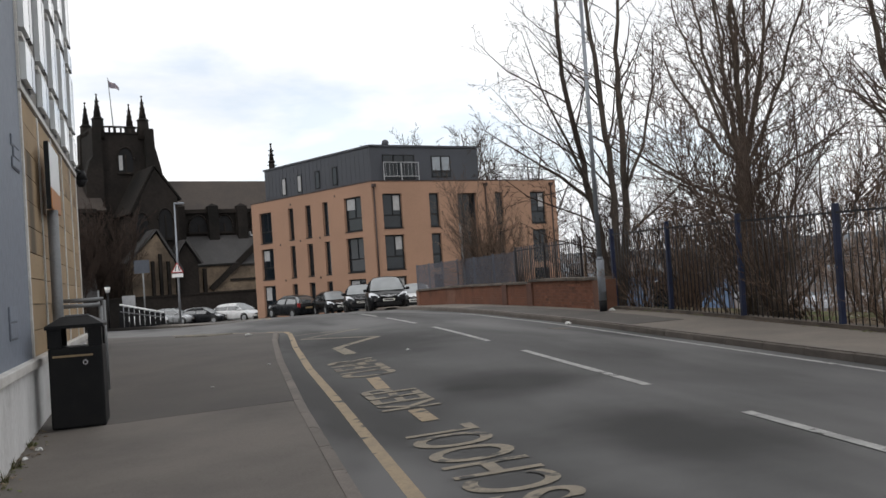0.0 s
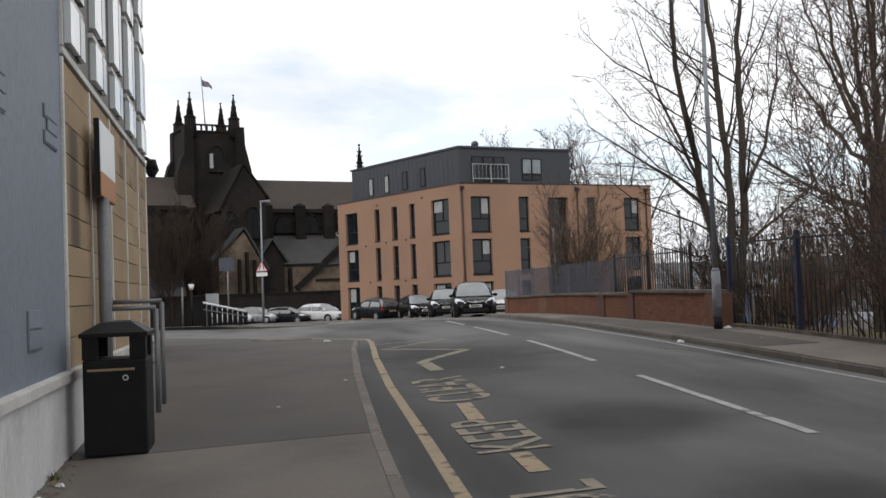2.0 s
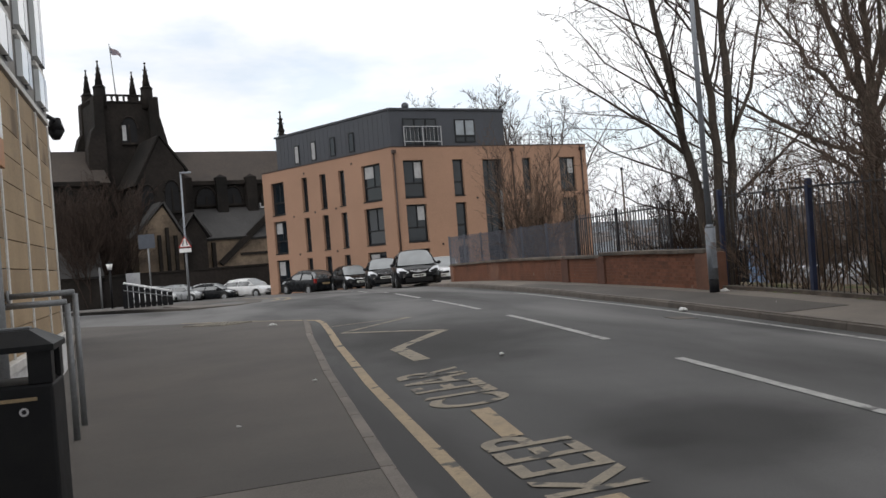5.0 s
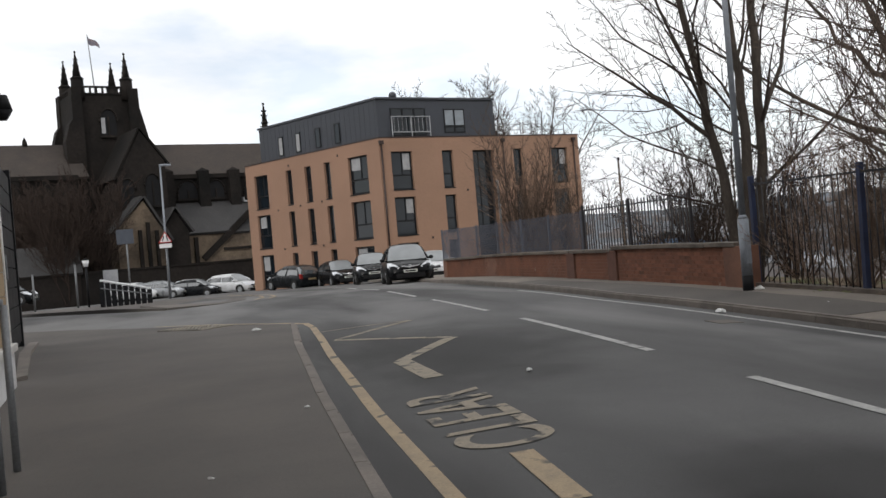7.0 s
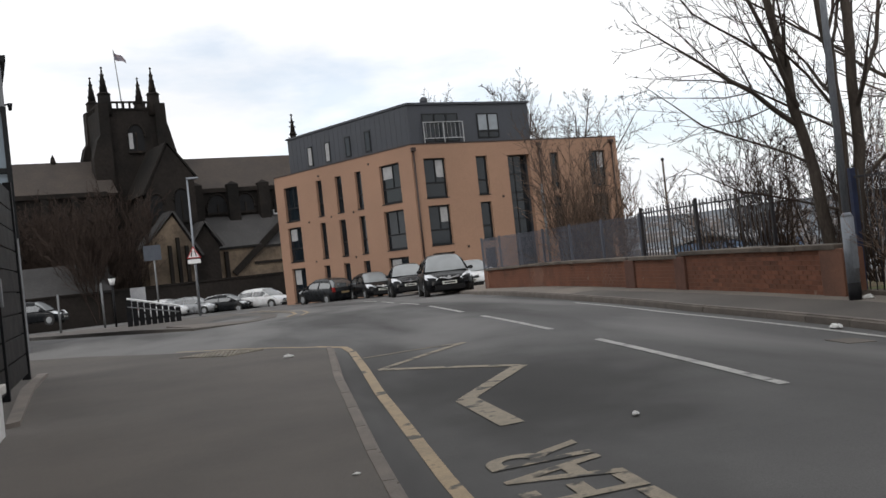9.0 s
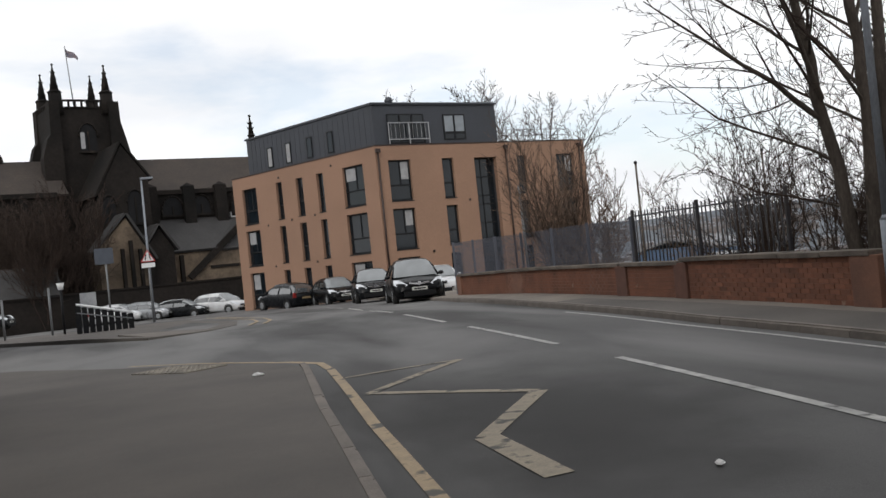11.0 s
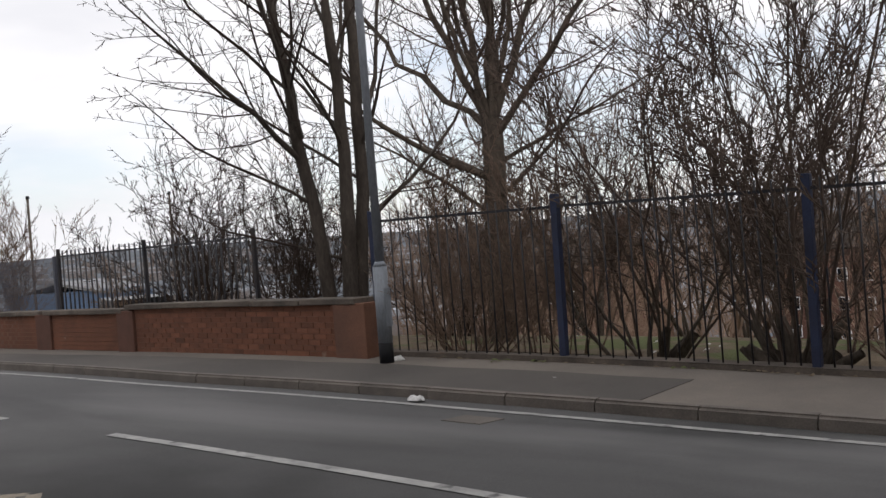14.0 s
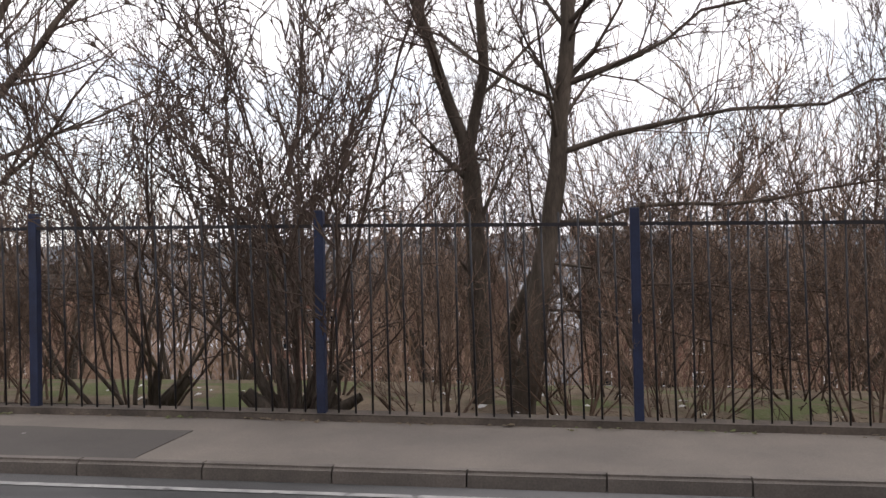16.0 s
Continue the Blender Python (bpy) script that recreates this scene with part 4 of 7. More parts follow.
# ---- lamp column ----
lamp = thing("street_lamp", pose(8.1, 19.48, base(19.5) + 0.07), "grey painted steel street lamp with a black base", "street lamp")
bm = B()
tube(bm, (0, 0, -0.05), (0, 0, 0.26), 0.086, sides=20)
part("base_band", bm, M_BLACK_PAINT, lamp, "black painted band at the foot")
bm = B()
tube(bm, (0, 0, 0.261), (0, 0, 1.15), 0.085, sides=20)
tube(bm, (0, 0, 1.151), (0, 0, 1.21), 0.085, 0.052, sides=20)
part("base_section", bm, M_LAMP_GREY, lamp)
bm = B()
box(bm, -0.05, 0.05, -0.091, -0.08, 0.45, 0.9, 0.003)
part("access_door", bm, M_LAMP_GREY, lamp)
bm = B()
tube(bm, (0, 0, 1.21), (0, 0, 6.9), 0.052, 0.038, sides=16)
part("shaft", bm, M_LAMP_GREY, lamp)
bm = B()
tube(bm, (0, 0, 6.88), (-0.12, 0, 6.93), 0.03, 0.028, sides=10)
part("arm", bm, M_LAMP_GREY, lamp)
bm = B()
box(bm, -0.62, -0.1, -0.12, 0.12, 6.87, 6.97, 0.03)
part("lantern", bm, M_LAMP_GREY, lamp)

# ---- block of flats ----
FC, FR, FL = (10.3, 61.7), (24.6, 66.5), (3.2, 74.7)
FZ, FTOP, PTOP = -0.9, 8.28, 10.68
DR = Vector((FR[0] - FC[0], FR[1] - FC[1]))
DL = Vector((FL[0] - FC[0], FL[1] - FC[1]))
LR, LL = DR.length, DL.length
flats = thing("block_of_flats", pose(0, 0, 0), "three storeys of buff orange brick with a dark clad penthouse", "building")
back = (FL[0] + DR.x, FL[1] + DR.y)
FRAME_R = Matrix.Translation((FC[0], FC[1], 0)) @ Matrix.Rotation(math.atan2(DR.y, DR.x), 4, "Z")  # local x along the right face, -y outwards
FRAME_L = Matrix.Translation((FC[0], FC[1], 0)) @ Matrix.Rotation(math.atan2(DL.y, DL.x), 4, "Z")  # local x along the left face, +y outwards


def face_wall(m, length, holes, out):
    """The brick skin of one face with its window openings cut right through: strips between the openings."""
    xs = sorted({0.0, length, *[h[0] for h in holes], *[h[1] for h in holes]})
    zs = sorted({FZ, FTOP, *[h[2] for h in holes], *[h[3] for h in holes]})
    bm = lattice(B(), xs, zs, *sorted((0.0, -0.3 * out)), lambda x, z: not any(h[0] < x < h[1] and h[2] < z < h[3] for h in holes))
    part("wall", bm, M_ORANGE, flats, m=m)


def flat_window(m, x0, x1, z0, z1, out, kind="two"):
    ya, yb = sorted((-0.16 * out, -0.22 * out))
    fw = 0.09
    zt = z0 + (z1 - z0) * 0.36
    cuts = [x0 + fw, x1 - fw]
    if kind == "two":
        xm = x0 + (x1 - x0) * (0.45 if out > 0 else 0.55)
        cuts = [x0 + fw, xm - 0.04, xm + 0.04, x1 - fw]
    lights = [(a, b, zt + fw, z1 - fw) for a, b in zip(cuts[::2], cuts[1::2])] + [(x0 + fw, x1 - fw, z0 + fw, zt)]
    bm = lattice(B(), [x0, *cuts, x1], [z0, z0 + fw, zt, zt + fw, z1 - fw, z1], ya, yb, lambda x, z: not any(a < x < b and c < z < d for a, b, c, d in lights))
    win = part("window", bm, M_DARK_FRAME, flats, m=m)
    pa, pb = sorted((-0.19 * out, -0.20 * out))
    for a, b in zip(cuts[::2], cuts[1::2]):
        p = B()
        box(p, a, b, pa, pb, zt + fw, z1 - fw)
        part("pane", p, M_PANE, win)
    p = B()
    box(p, x0 + fw, x1 - fw, pa, pb, z0 + fw, zt)
    part("pane", p, M_PANE, win)
    if kind == "two" and random.random() < 0.75:
        p = B()
        a, b = cuts[2], cuts[3]
        box(p, a + 0.02, b - 0.02, *sorted((-0.182 * out, -0.187 * out)), zt + 0.35 + random.uniform(0, 0.3), z1 - fw - 0.02)
        part("blind", p, M_BLIND, win, "pale lowered blind")
    s = B()
    box(s, x0 - 0.02, x1 + 0.02, *sorted((0.03 * out, -0.15 * out)), z0 - 0.05, z0 + 0.0)
    part("sill", s, M_DARK_FRAME, win)


Z3, Z2, Z1 = (5.22, 7.48), (2.52, 4.78), (-0.2, 2.06)
right_cols = [(0.76, 2.2, "two"), (4.3, 5.08, "one"), (9.68, 10.36, "one"), (12.75, 14.1, "two")]
left_cols = [(1.2, 3.08, "two"), (4.93, 5.57, "one"), (7.0, 7.7, "one"), (9.2, 9.85, "one"), (12.1, 13.75, "two")]
holes = [(a, b, *z) for a, b, _ in right_cols for z in (Z1, Z2, Z3)] + [(6.55, 8.15, -0.2, 7.45)]
face_wall(FRAME_R, LR, holes, -1)
face_wall(FRAME_L, LL, [(a, b, *z) for a, b, _ in left_cols for z in (Z1, Z2, Z3)], 1)
for a, b, kd in right_cols:
    for z in (Z1, Z2, Z3):
        flat_window(FRAME_R, a, b, *z, -1, kd)
for a, b, kd in left_cols:
    for z in (Z1, Z2, Z3):
        flat_window(FRAME_L, a, b, *z, 1, kd)
# recessed stair glazing
bm = B()
for x in (6.55, 7.25, 8.08):
    box(bm, x, x + 0.07, 0.5, 0.56, -0.2, 7.45)
for z in (-0.2, 1.9, 2.5, 3.6, 4.7, 5.2, 6.3, 7.38):
    box(bm, 6.62, 8.08, 0.5, 0.555, z, z + 0.07)
stair = part("stair_window", bm, M_DARK_FRAME, flats, m=FRAME_R)
bm = B()
box(bm, 6.6, 8.1, 0.52, 0.53, -0.2, 7.4)
part("pane", bm, M_PANE, stair)
bm = B()
box(bm, 6.4, 8.3, 0.301, 0.499, 7.46, 7.6)
box(bm, 6.3, 6.549, 0.301, 0.56, -0.9, 7.459)
box(bm, 8.151, 8.4, 0.301, 0.56, -0.9, 7.459)
part("recess_lining", bm, M_CLAD, flats, m=FRAME_R)
# inner core closes the rooms; its near-black colour stands for their shade
bm = B()
inset = lambda p, k: (p[0] + (FC[0] + back[0] - 2 * p[0]) / 2 * k, p[1] + (FC[1] + back[1] - 2 * p[1]) / 2 * k)
prism(bm, [inset(p, 0.09) for p in (FC, FR, back, FL)], FZ, FTOP - 0.1)
part("core", bm, M_DARK_VOID, flats, "dark rooms")
bm = B()
prism(bm, [FR, back, FL, inset(FL, 0.03), inset(back, 0.03), inset(FR, 0.03)], FZ, FTOP)
part("rear_wall", bm, M_ORANGE, flats)
bm = B()
prism(bm, [inset(p, -0.004) for p in (FC, FR, back, FL)], FTOP + 0.001, FTOP + 0.07)
part("parapet_cap", bm, M_PIPE, flats, "dark metal parapet capping")
# penthouse
pr, pl = 8.5, 12.85
ur, ul = DR.normalized(), DL.normalized()
c0 = Vector(FC) + (ur + ul) * 0.12
pc = [c0, c0 + ur * (pr - 0.12), c0 + ur * (pr - 0.12) + ul * (pl - 0.12), c0 + ul * (pl - 0.12)]
bm = B()
prism(bm, [tuple(p) for p in pc], FTOP + 0.07, PTOP - 0.12)
pent = part("penthouse", bm, M_CLAD, flats, "anthracite clad penthouse storey")
bm = B()
prism(bm, [tuple(p + (p - (pc[0] + pc[2]) / 2).normalized() * 0.14) for p in pc], PTOP - 0.119, PTOP)
part("roof", bm, M_CLAD, flats)
bm = B()
for k in range(26):
    x = 0.3 + k * 0.48
    if x < pl - 0.3:
        box(bm, x, x + 0.016, -0.121, -0.108, FTOP + 0.08, PTOP - 0.13)
part("seam", bm, M_CLAD, flats, m=FRAME_L)


def pent_window(m, x0, x1, z0, z1, out, cols, pale=None):
    o = lambda a, b: sorted((-a * out, -b * out))
    fw = 0.07
    xs = [x0, x0 + fw]
    for k in range(1, cols):
        x = x0 + (x1 - x0) * k / cols
        xs += [x - 0.035, x + 0.035]
    xs += [x1 - fw, x1]
    holes = list(zip(xs[1::2], xs[2::2]))
    bm = lattice(B(), xs, [z0, z0 + fw, z1 - fw, z1], *o(0.07, 0.2), lambda x, z: not (z0 + fw < z < z1 - fw and any(a < x < b for a, b in holes)))
    win = part("window", bm, M_DARK_FRAME, flats, m=m)
    for k in range(cols):
        a, b = x0 + (x1 - x0) * k / cols + 0.07, x0 + (x1 - x0) * (k + 1) / cols - 0.07
        p = B()
        box(p, a, b, *o(0.085, 0.11), z0 + fw, z1 - fw)
        part("pane", p, pale or M_PANE, win)


pent_window(FRAME_R, 1.0, 3.4, 8.4, 10.05, -1, 3)
pent_window(FRAME_R, 4.72, 6.22, 8.95, 10.0, -1, 2, M_PANE_PALE)
pent_window(FRAME_R, 4.72, 6.22, 8.55, 8.945, -1, 2)
for x in (3.75, 5.8, 8.0, 10.0):
    pent_window(FRAME_L, x, x + 0.55, 8.5, 9.75, 1, 1, M_BLIND if x > 7 else None)
# balcony rail
bm = B()
for x in (0.92, 2.25, 3.55):
    box(bm, x, x + 0.05, -0.13, -0.08, 8.352, 9.55)
for z in (9.5, 8.58):
    box(bm, 0.92, 3.6, -0.14, -0.07, z, z + 0.05)
bal = part("balcony_rail", bm, M_RAIL_GREY, flats, "white framed balcony rail", m=FRAME_R)
for k in range(9):
    x = 1.1 + k * 0.28
    part("baluster", box(B(), x, x + 0.018, -0.112, -0.094, 8.631, 9.499), M_RAIL_GREY, bal)
# roof terrace rail on the right
bm = B()
for k in range(7):
    x = 8.9 + k * 0.9
    box(bm, x, x + 0.04, 0.4, 0.44, 8.35, 9.1)
for z in (9.07, 8.7):
    box(bm, 8.9, 14.3, 0.4, 0.44, z, z + 0.035)
part("terrace_rail", bm, M_GALV, flats, m=FRAME_R)
# downpipes with hoppers
for m, x, s in ((FRAME_R, 0.12, -1), (FRAME_R, 8.85, -1), (FRAME_R, 14.6, -1)):
    bm = B()
    tube(bm, (x, 0.08 * s, FZ), (x, 0.08 * s, 7.9), 0.055, sides=10)
    box(bm, x - 0.13, x + 0.13, -0.2, -0.005, 7.9, 8.12, 0.02)
    part("downpipe", bm, M_PIPE, flats, "dark downpipe with a hopper", m=m)
# small vents and a dish on the roof
for x, z in ((6.0, 5.05), (8.4, 5.0), (11.0, 4.9), (4.0, 7.7), (9.4, 7.7), (6.2, 2.3), (10.6, 2.3)):
    bm = B()
    box(bm, x, x + 0.13, 0.001, 0.03, z, z + 0.13)
    part("vent", bm, M_PIPE, flats, m=FRAME_L)
for x, z in ((5.9, 4.95), (3.1, 2.2)):
    bm = B()
    box(bm, x, x + 0.13, -0.03, -0.001, z, z + 0.13)
    part("vent", bm, M_PIPE, flats, m=FRAME_R)
bm = B()
tube(bm, (1.9, 1.2, PTOP), (1.9, 1.2, PTOP + 0.18), 0.05)
bmesh.ops.create_uvsphere(bm, u_segments=14, v_segments=8, radius=0.24, matrix=Matrix.Translation((1.9, 1.2, PTOP + 0.3)))
part("roof_cowl", bm, M_CLAD, flats, m=FRAME_R)

# ---- church ----
church = thing("church", pose(-8.0, 104.0, 0, 0, 0, 20.5), "soot-blackened stone church with a pinnacled tower and slate roofs", "church")
CZ = -1.2  # foot of the walls


def gable_roof(bm, x0, x1, y0, y1, z_eaves, z_ridge, over=0.25, thick=0.22):
    """Two slopes with the ridge along x."""
    ym = (y0 + y1) / 2
    poly(bm, [(x0, y0 - over, z_eaves - 0.2), (x1, y0 - over, z_eaves - 0.2), (x1, ym, z_ridge), (x0, ym, z_ridge)], thick)
    poly(bm, [(x1, y1 + over, z_eaves - 0.2), (x0, y1 + over, z_eaves - 0.2), (x0, ym, z_ridge), (x1, ym, z_ridge)], thick)


def arch(bm, x0, x1, z0, z1, y0, y1, n=8):
    """A pointed-arch solid, from the sill z0 to the point z1."""
    w = x1 - x0
    spring = z1 - w * 0.8
    pts = [(x0, z0), (x1, z0), (x1, spring)]
    for k in range(1, n):
        a = k / n
        pts.append((x0 + w / 2 + w / 2 * math.cos(a * math.pi / 2), spring + (z1 - spring) * math.sin(a * math.pi / 2) ** 0.9))
    pts.append((x0 + w / 2, z1))
    for k in range(n - 1, 0, -1):
        a = k / n
        pts.append((x0 + w / 2 - w / 2 * math.cos(a * math.pi / 2), spring + (z1 - spring) * math.sin(a * math.pi / 2) ** 0.9))
    pts.append((x0, spring))
    lo = [bm.verts.new((x, y0, z)) for x, z in pts]
    hi = [bm.verts.new((x, y1, z)) for x, z in pts]
    m = len(pts)
    for k in range(m):
        bm.faces.new((lo[k], lo[(k + 1) % m], hi[(k + 1) % m], hi[k]))
    bm.faces.new(lo[::-1])
    bm.faces.new(hi)


def church_window(x0, x1, z0, z1, y, lights=2):
    """A pointed window: dark glass set back, a raised hood and stone mullions."""
    bm = B()
    arch(bm, x0, x1, z0, z1, y - 0.03, y + 0.05)
    g = part("window", bm, M_LEAD_GLASS, church, "dark leaded glass")
    bm = B()
    for s in range(1, lights):
        x = x0 + (x1 - x0) * s / lights
        box(bm, x - 0.07, x + 0.07, y - 0.12, y - 0.031, z0, z1 - (x1 - x0) * 0.45)
    box(bm, x0 - 0.15, x1 + 0.15, y - 0.2, y - 0.031, z0 - 0.2, z0)
    w = (x1 - x0) / 2
    xm = (x0 + x1) / 2
    spring = z1 - (x1 - x0) * 0.8
    for sx in (-1, 1):
        prev = None
        for k in range(8):
            a = k / 7 * math.pi / 2
            c = Vector((xm + sx * (w + 0.1) * math.cos(a), y - 0.1, spring + (z1 + 0.12 - spring) * math.sin(a) ** 0.9))
            if prev:
                tube(bm, prev, c, 0.09, sides=5)
            prev = c
    part("tracery", bm, M_STONE_DARK, g)


# tower: lower stage, belfry stage, set-off buttresses
bm = B()
box(bm, -3.6, 3.2, 0.0, 6.2, CZ, 14.2)
box(bm, -3.0, 3.0, 0.25, 5.35, 14.2, 18.9)
part("tower", bm, M_STONE_DARK, church)
for sx in (-1, 1):
    bm = B()
    x0 = sx * 2.5
    pts = [(-2.2, CZ), (-3.95, CZ), (-3.95, 14.3), (-3.5, 15.9), (-3.15, 16.4), (-3.1, 19.4), (-2.2, 19.4)] if sx < 0 else [(2.2, CZ), (4.1, CZ), (4.1, 13.4), (3.75, 15.2), (3.35, 16.9), (3.2, 17.5), (3.15, 19.4), (2.2, 19.4)]
    for y0, y1 in ((-0.35, 0.9), (4.6, 5.8)):
        lo = [bm.verts.new((x, y0, z)) for x, z in pts]
        hi = [bm.verts.new((x, y1, z)) for x, z in pts]
        for k in range(len(pts)):
            j = (k + 1) % len(pts)
            bm.faces.new((lo[k], lo[j], hi[j], hi[k]))
        bm.faces.new(lo[::-1])
        bm.faces.new(hi)
    part("buttress", bm, M_STONE_DARK, church)
church_window(-0.5, 1.0, 14.9, 17.35, 0.2, 2)
bm = B()
box(bm, -2.2, -1.5, 0.18, 0.26, 15.0, 16.7)
part("blind_arch", bm, M_STONE_DARK, church)
bm = B()
box(bm, 1.7, 2.2, 0.18, 0.26, 15.0, 16.7)
part("blind_arch", bm, M_STONE_DARK, church)
bm = B()
box(bm, -0.45, -0.08, 0.1, 0.155, 15.1, 16.6)
part("louvre", bm, M_BLIND, church, "pale weathered louvre boards")
# pierced parapet
for y0, y1 in ((0.15, 0.4), (5.2, 5.45)):
    bm = B()
    box(bm, -2.6, 2.6, y0, y1, 18.85, 19.0)
    box(bm, -2.6, 2.6, y0, y1, 19.5, 19.66)
    for k in range(9):
        x = -2.35 + k * 0.58
        box(bm, x - 0.07, x + 0.07, y0, y1, 19.0, 19.5)
    part("parapet", bm, M_STONE_DARK, church)
for x0 in (-2.72, 2.47):
    bm = B()
    for y in [0.41 + 0.6 * k for k in range(9)]:
        box(bm, x0, x0 + 0.25, y, y + 0.14, 19.0, 19.5)
    box(bm, x0, x0 + 0.25, 0.41, 5.19, 18.85, 19.0)
    box(bm, x0, x0 + 0.25, 0.41, 5.19, 19.5, 19.66)
    part("parapet", bm, M_STONE_DARK, church)
for x in (-2.3, 2.3):
    for y in (0.35, 5.0):
        bm = B()
        tube(bm, (x, y, 18.3), (x, y, 20.3), 0.64, 0.58, 8)
        tube(bm, (x, y, 20.3), (x, y, 20.5), 0.68, 0.46, 8)
        tube(bm, (x, y, 20.5), (x, y, 22.75), 0.40, 0.05, 8)
        for k in range(4):
            a = k * math.pi / 2 + 0.4
            for z, r in ((20.9, 0.36), (21.5, 0.26), (22.1, 0.17)):
                c = Vector((x + r * math.cos(a), y + r * math.sin(a), z))
                tube(bm, c, c + Vector((0.1 * math.cos(a), 0.1 * math.sin(a), 0.12)), 0.06, 0.02, 5)
        bmesh.ops.create_icosphere(bm, subdivisions=1, radius=0.13, matrix=Matrix.Translation((x, y, 22.85)))
        part("pinnacle", bm, M_STONE_DARK, church)
bm = B()
tube(bm, (0.0, 2.8, 18.9), (-0.35, 2.8, 25.2), 0.06, 0.04, 8)
fp = part("flagpole", bm, M_GALV, church, "thin pale flagpole")
bm = B()
prev = None
for k in range(8):
    x = -0.33 + k * 0.16
    y = 2.8 + 0.12 * math.sin(k * 1.1)
    z = 25.0 - 0.10 * k - 0.05 * math.sin(k)
    pair = [bm.verts.new((x, y, z)), bm.verts.new((x + 0.05, y, z - 0.75 + 0.05 * k))]
    if prev:
        bm.faces.new((prev[0], pair[0], pair[1], prev[1]))
    prev = pair
part("flag", bm, M_FLAG, church, "faded flag blowing in the wind")

# nave and chancel
bm = B()
box(bm, -34, -3.6, -2.0, 7.0, CZ, 11.0)
box(bm, 3.2, 17.3, -2.0, 7.0, CZ, 10.8)
part("nave_wall", bm, M_STONE_DARK, church)
bm = B()
gable_roof(bm, -34, -2.6, -2.0, 7.0, 11.0, 14.35)
part("roof", bm, M_SLATE_BROWN, church, "brown slate roof")
bm = B()
gable_roof(bm, 2.6, 17.3, -2.0, 7.0, 10.8, 14.25)
part("roof", bm, M_SLATE_BROWN, church, "brown slate roof")
bm = B()
box(bm, -34, -3.6, -2.35, -2.0, 10.55, 10.95)
box(bm, 3.2, 17.3, -2.35, -2.0, 10.3, 10.7)
part("eaves_course", bm, M_STONE_DARK, church)
bm = B()
poly(bm, [(17.3, -2.6, 10.4), (17.7, -2.6, 10.4), (17.7, 2.5, 14.9), (17.3, 2.5, 14.9)], 0.3)
poly(bm, [(17.7, 7.6, 10.4), (17.3, 7.6, 10.4), (17.3, 2.5, 14.9), (17.7, 2.5, 14.9)], 0.3)
box(bm, 17.25, 17.7, -2.0, 7.0, CZ, 10.6)
vsg = [bm.verts.new((x, y, z)) for x in (17.25, 17.65) for y, z in ((-2.2, 10.6), (7.2, 10.6), (2.5, 14.7))]
bm.faces.new(vsg[:3])
bm.faces.new(vsg[3:][::-1])
part("end_gable", bm, M_STONE_DARK, church)
bm = B()
tube(bm, (17.5, 2.5, 14.6), (17.5, 2.5, 16.4), 0.42, 0.32, 8)
tube(bm, (17.5, 2.5, 16.4), (17.5, 2.5, 16.65), 0.45, 0.3, 8)
tube(bm, (17.5, 2.5, 16.65), (17.5, 2.5, 18.4), 0.30, 0.06, 8)
for z, r in ((15.4, 0.45), (16.0, 0.42), (17.2, 0.25), (17.7, 0.18)):
    for k in range(4):
        a = k * math.pi / 2
        c = Vector((17.5 + r * math.cos(a), 2.5 + r * math.sin(a), z))
        tube(bm, c, c + Vector((0.14 * math.cos(a), 0.14 * math.sin(a), 0.15)), 0.09, 0.02, 5)
bmesh.ops.create_icosphere(bm, subdivisions=1, radius=0.16, matrix=Matrix.Translation((17.5, 2.5, 18.5)))
part("spirelet", bm, M_STONE_DARK, church)
bm = B()
tube(bm, (-7.0, 2.5, 14.2), (-7.0, 2.5, 14.7), 0.28, 0.2, 8)
tube(bm, (-7.0, 2.5, 14.7), (-7.0, 2.5, 15.1), 0.2, 0.02, 8)
part("ridge_vent", bm, M_STONE_DARK, church)
for x in (-9.1, -6.5, -11.9, -14.7, -17.5, -20.3, -23.1, -26):
    bm = B()
    box(bm, x - 0.35, x + 0.35, -3.0, -2.0, CZ, 9.2)
    box(bm, x - 0.3, x + 0.3, -2.5, -2.0, 9.2, 10.5)
    part("buttress", bm, M_STONE_DARK, church)
for x in (-5.2, -7.95, -10.6, -13.3, -16.1, -18.9, -21.7):
    church_window(x - 0.85, x + 0.85, 3.5, 9.1, -2.03, 3)
for x0, x1 in ((5.7, 7.7), (8.7, 10.4), (12.6, 14.4)):
    bm = B()
    box(bm, x0 - 0.4, x1 + 0.4, -2.06, -2.0, 8.2, 10.3)
    part("clerestory_panel", bm, M_STONE_DARK, church)
    church_window(x0, x1, 8.35, 10.0, -2.08, 2)
for x in (4.6, 8.2, 11.4, 15.2):
    bm = B()
    box(bm, x - 0.55, x + 0.55, -2.7, -2.0, CZ, 11.0)
    vv = [bm.verts.new(p) for p in ((x - 0.55, -2.7, 11.0), (x + 0.55, -2.7, 11.0), (x + 0.55, -2.0, 11.0), (x - 0.55, -2.0, 11.0), (x, -2.3, 11.35))]
    for k in range(4):
        bm.faces.new((vv[k], vv[(k + 1) % 4], vv[4]))
    part("buttress", bm, M_STONE_DARK, church)
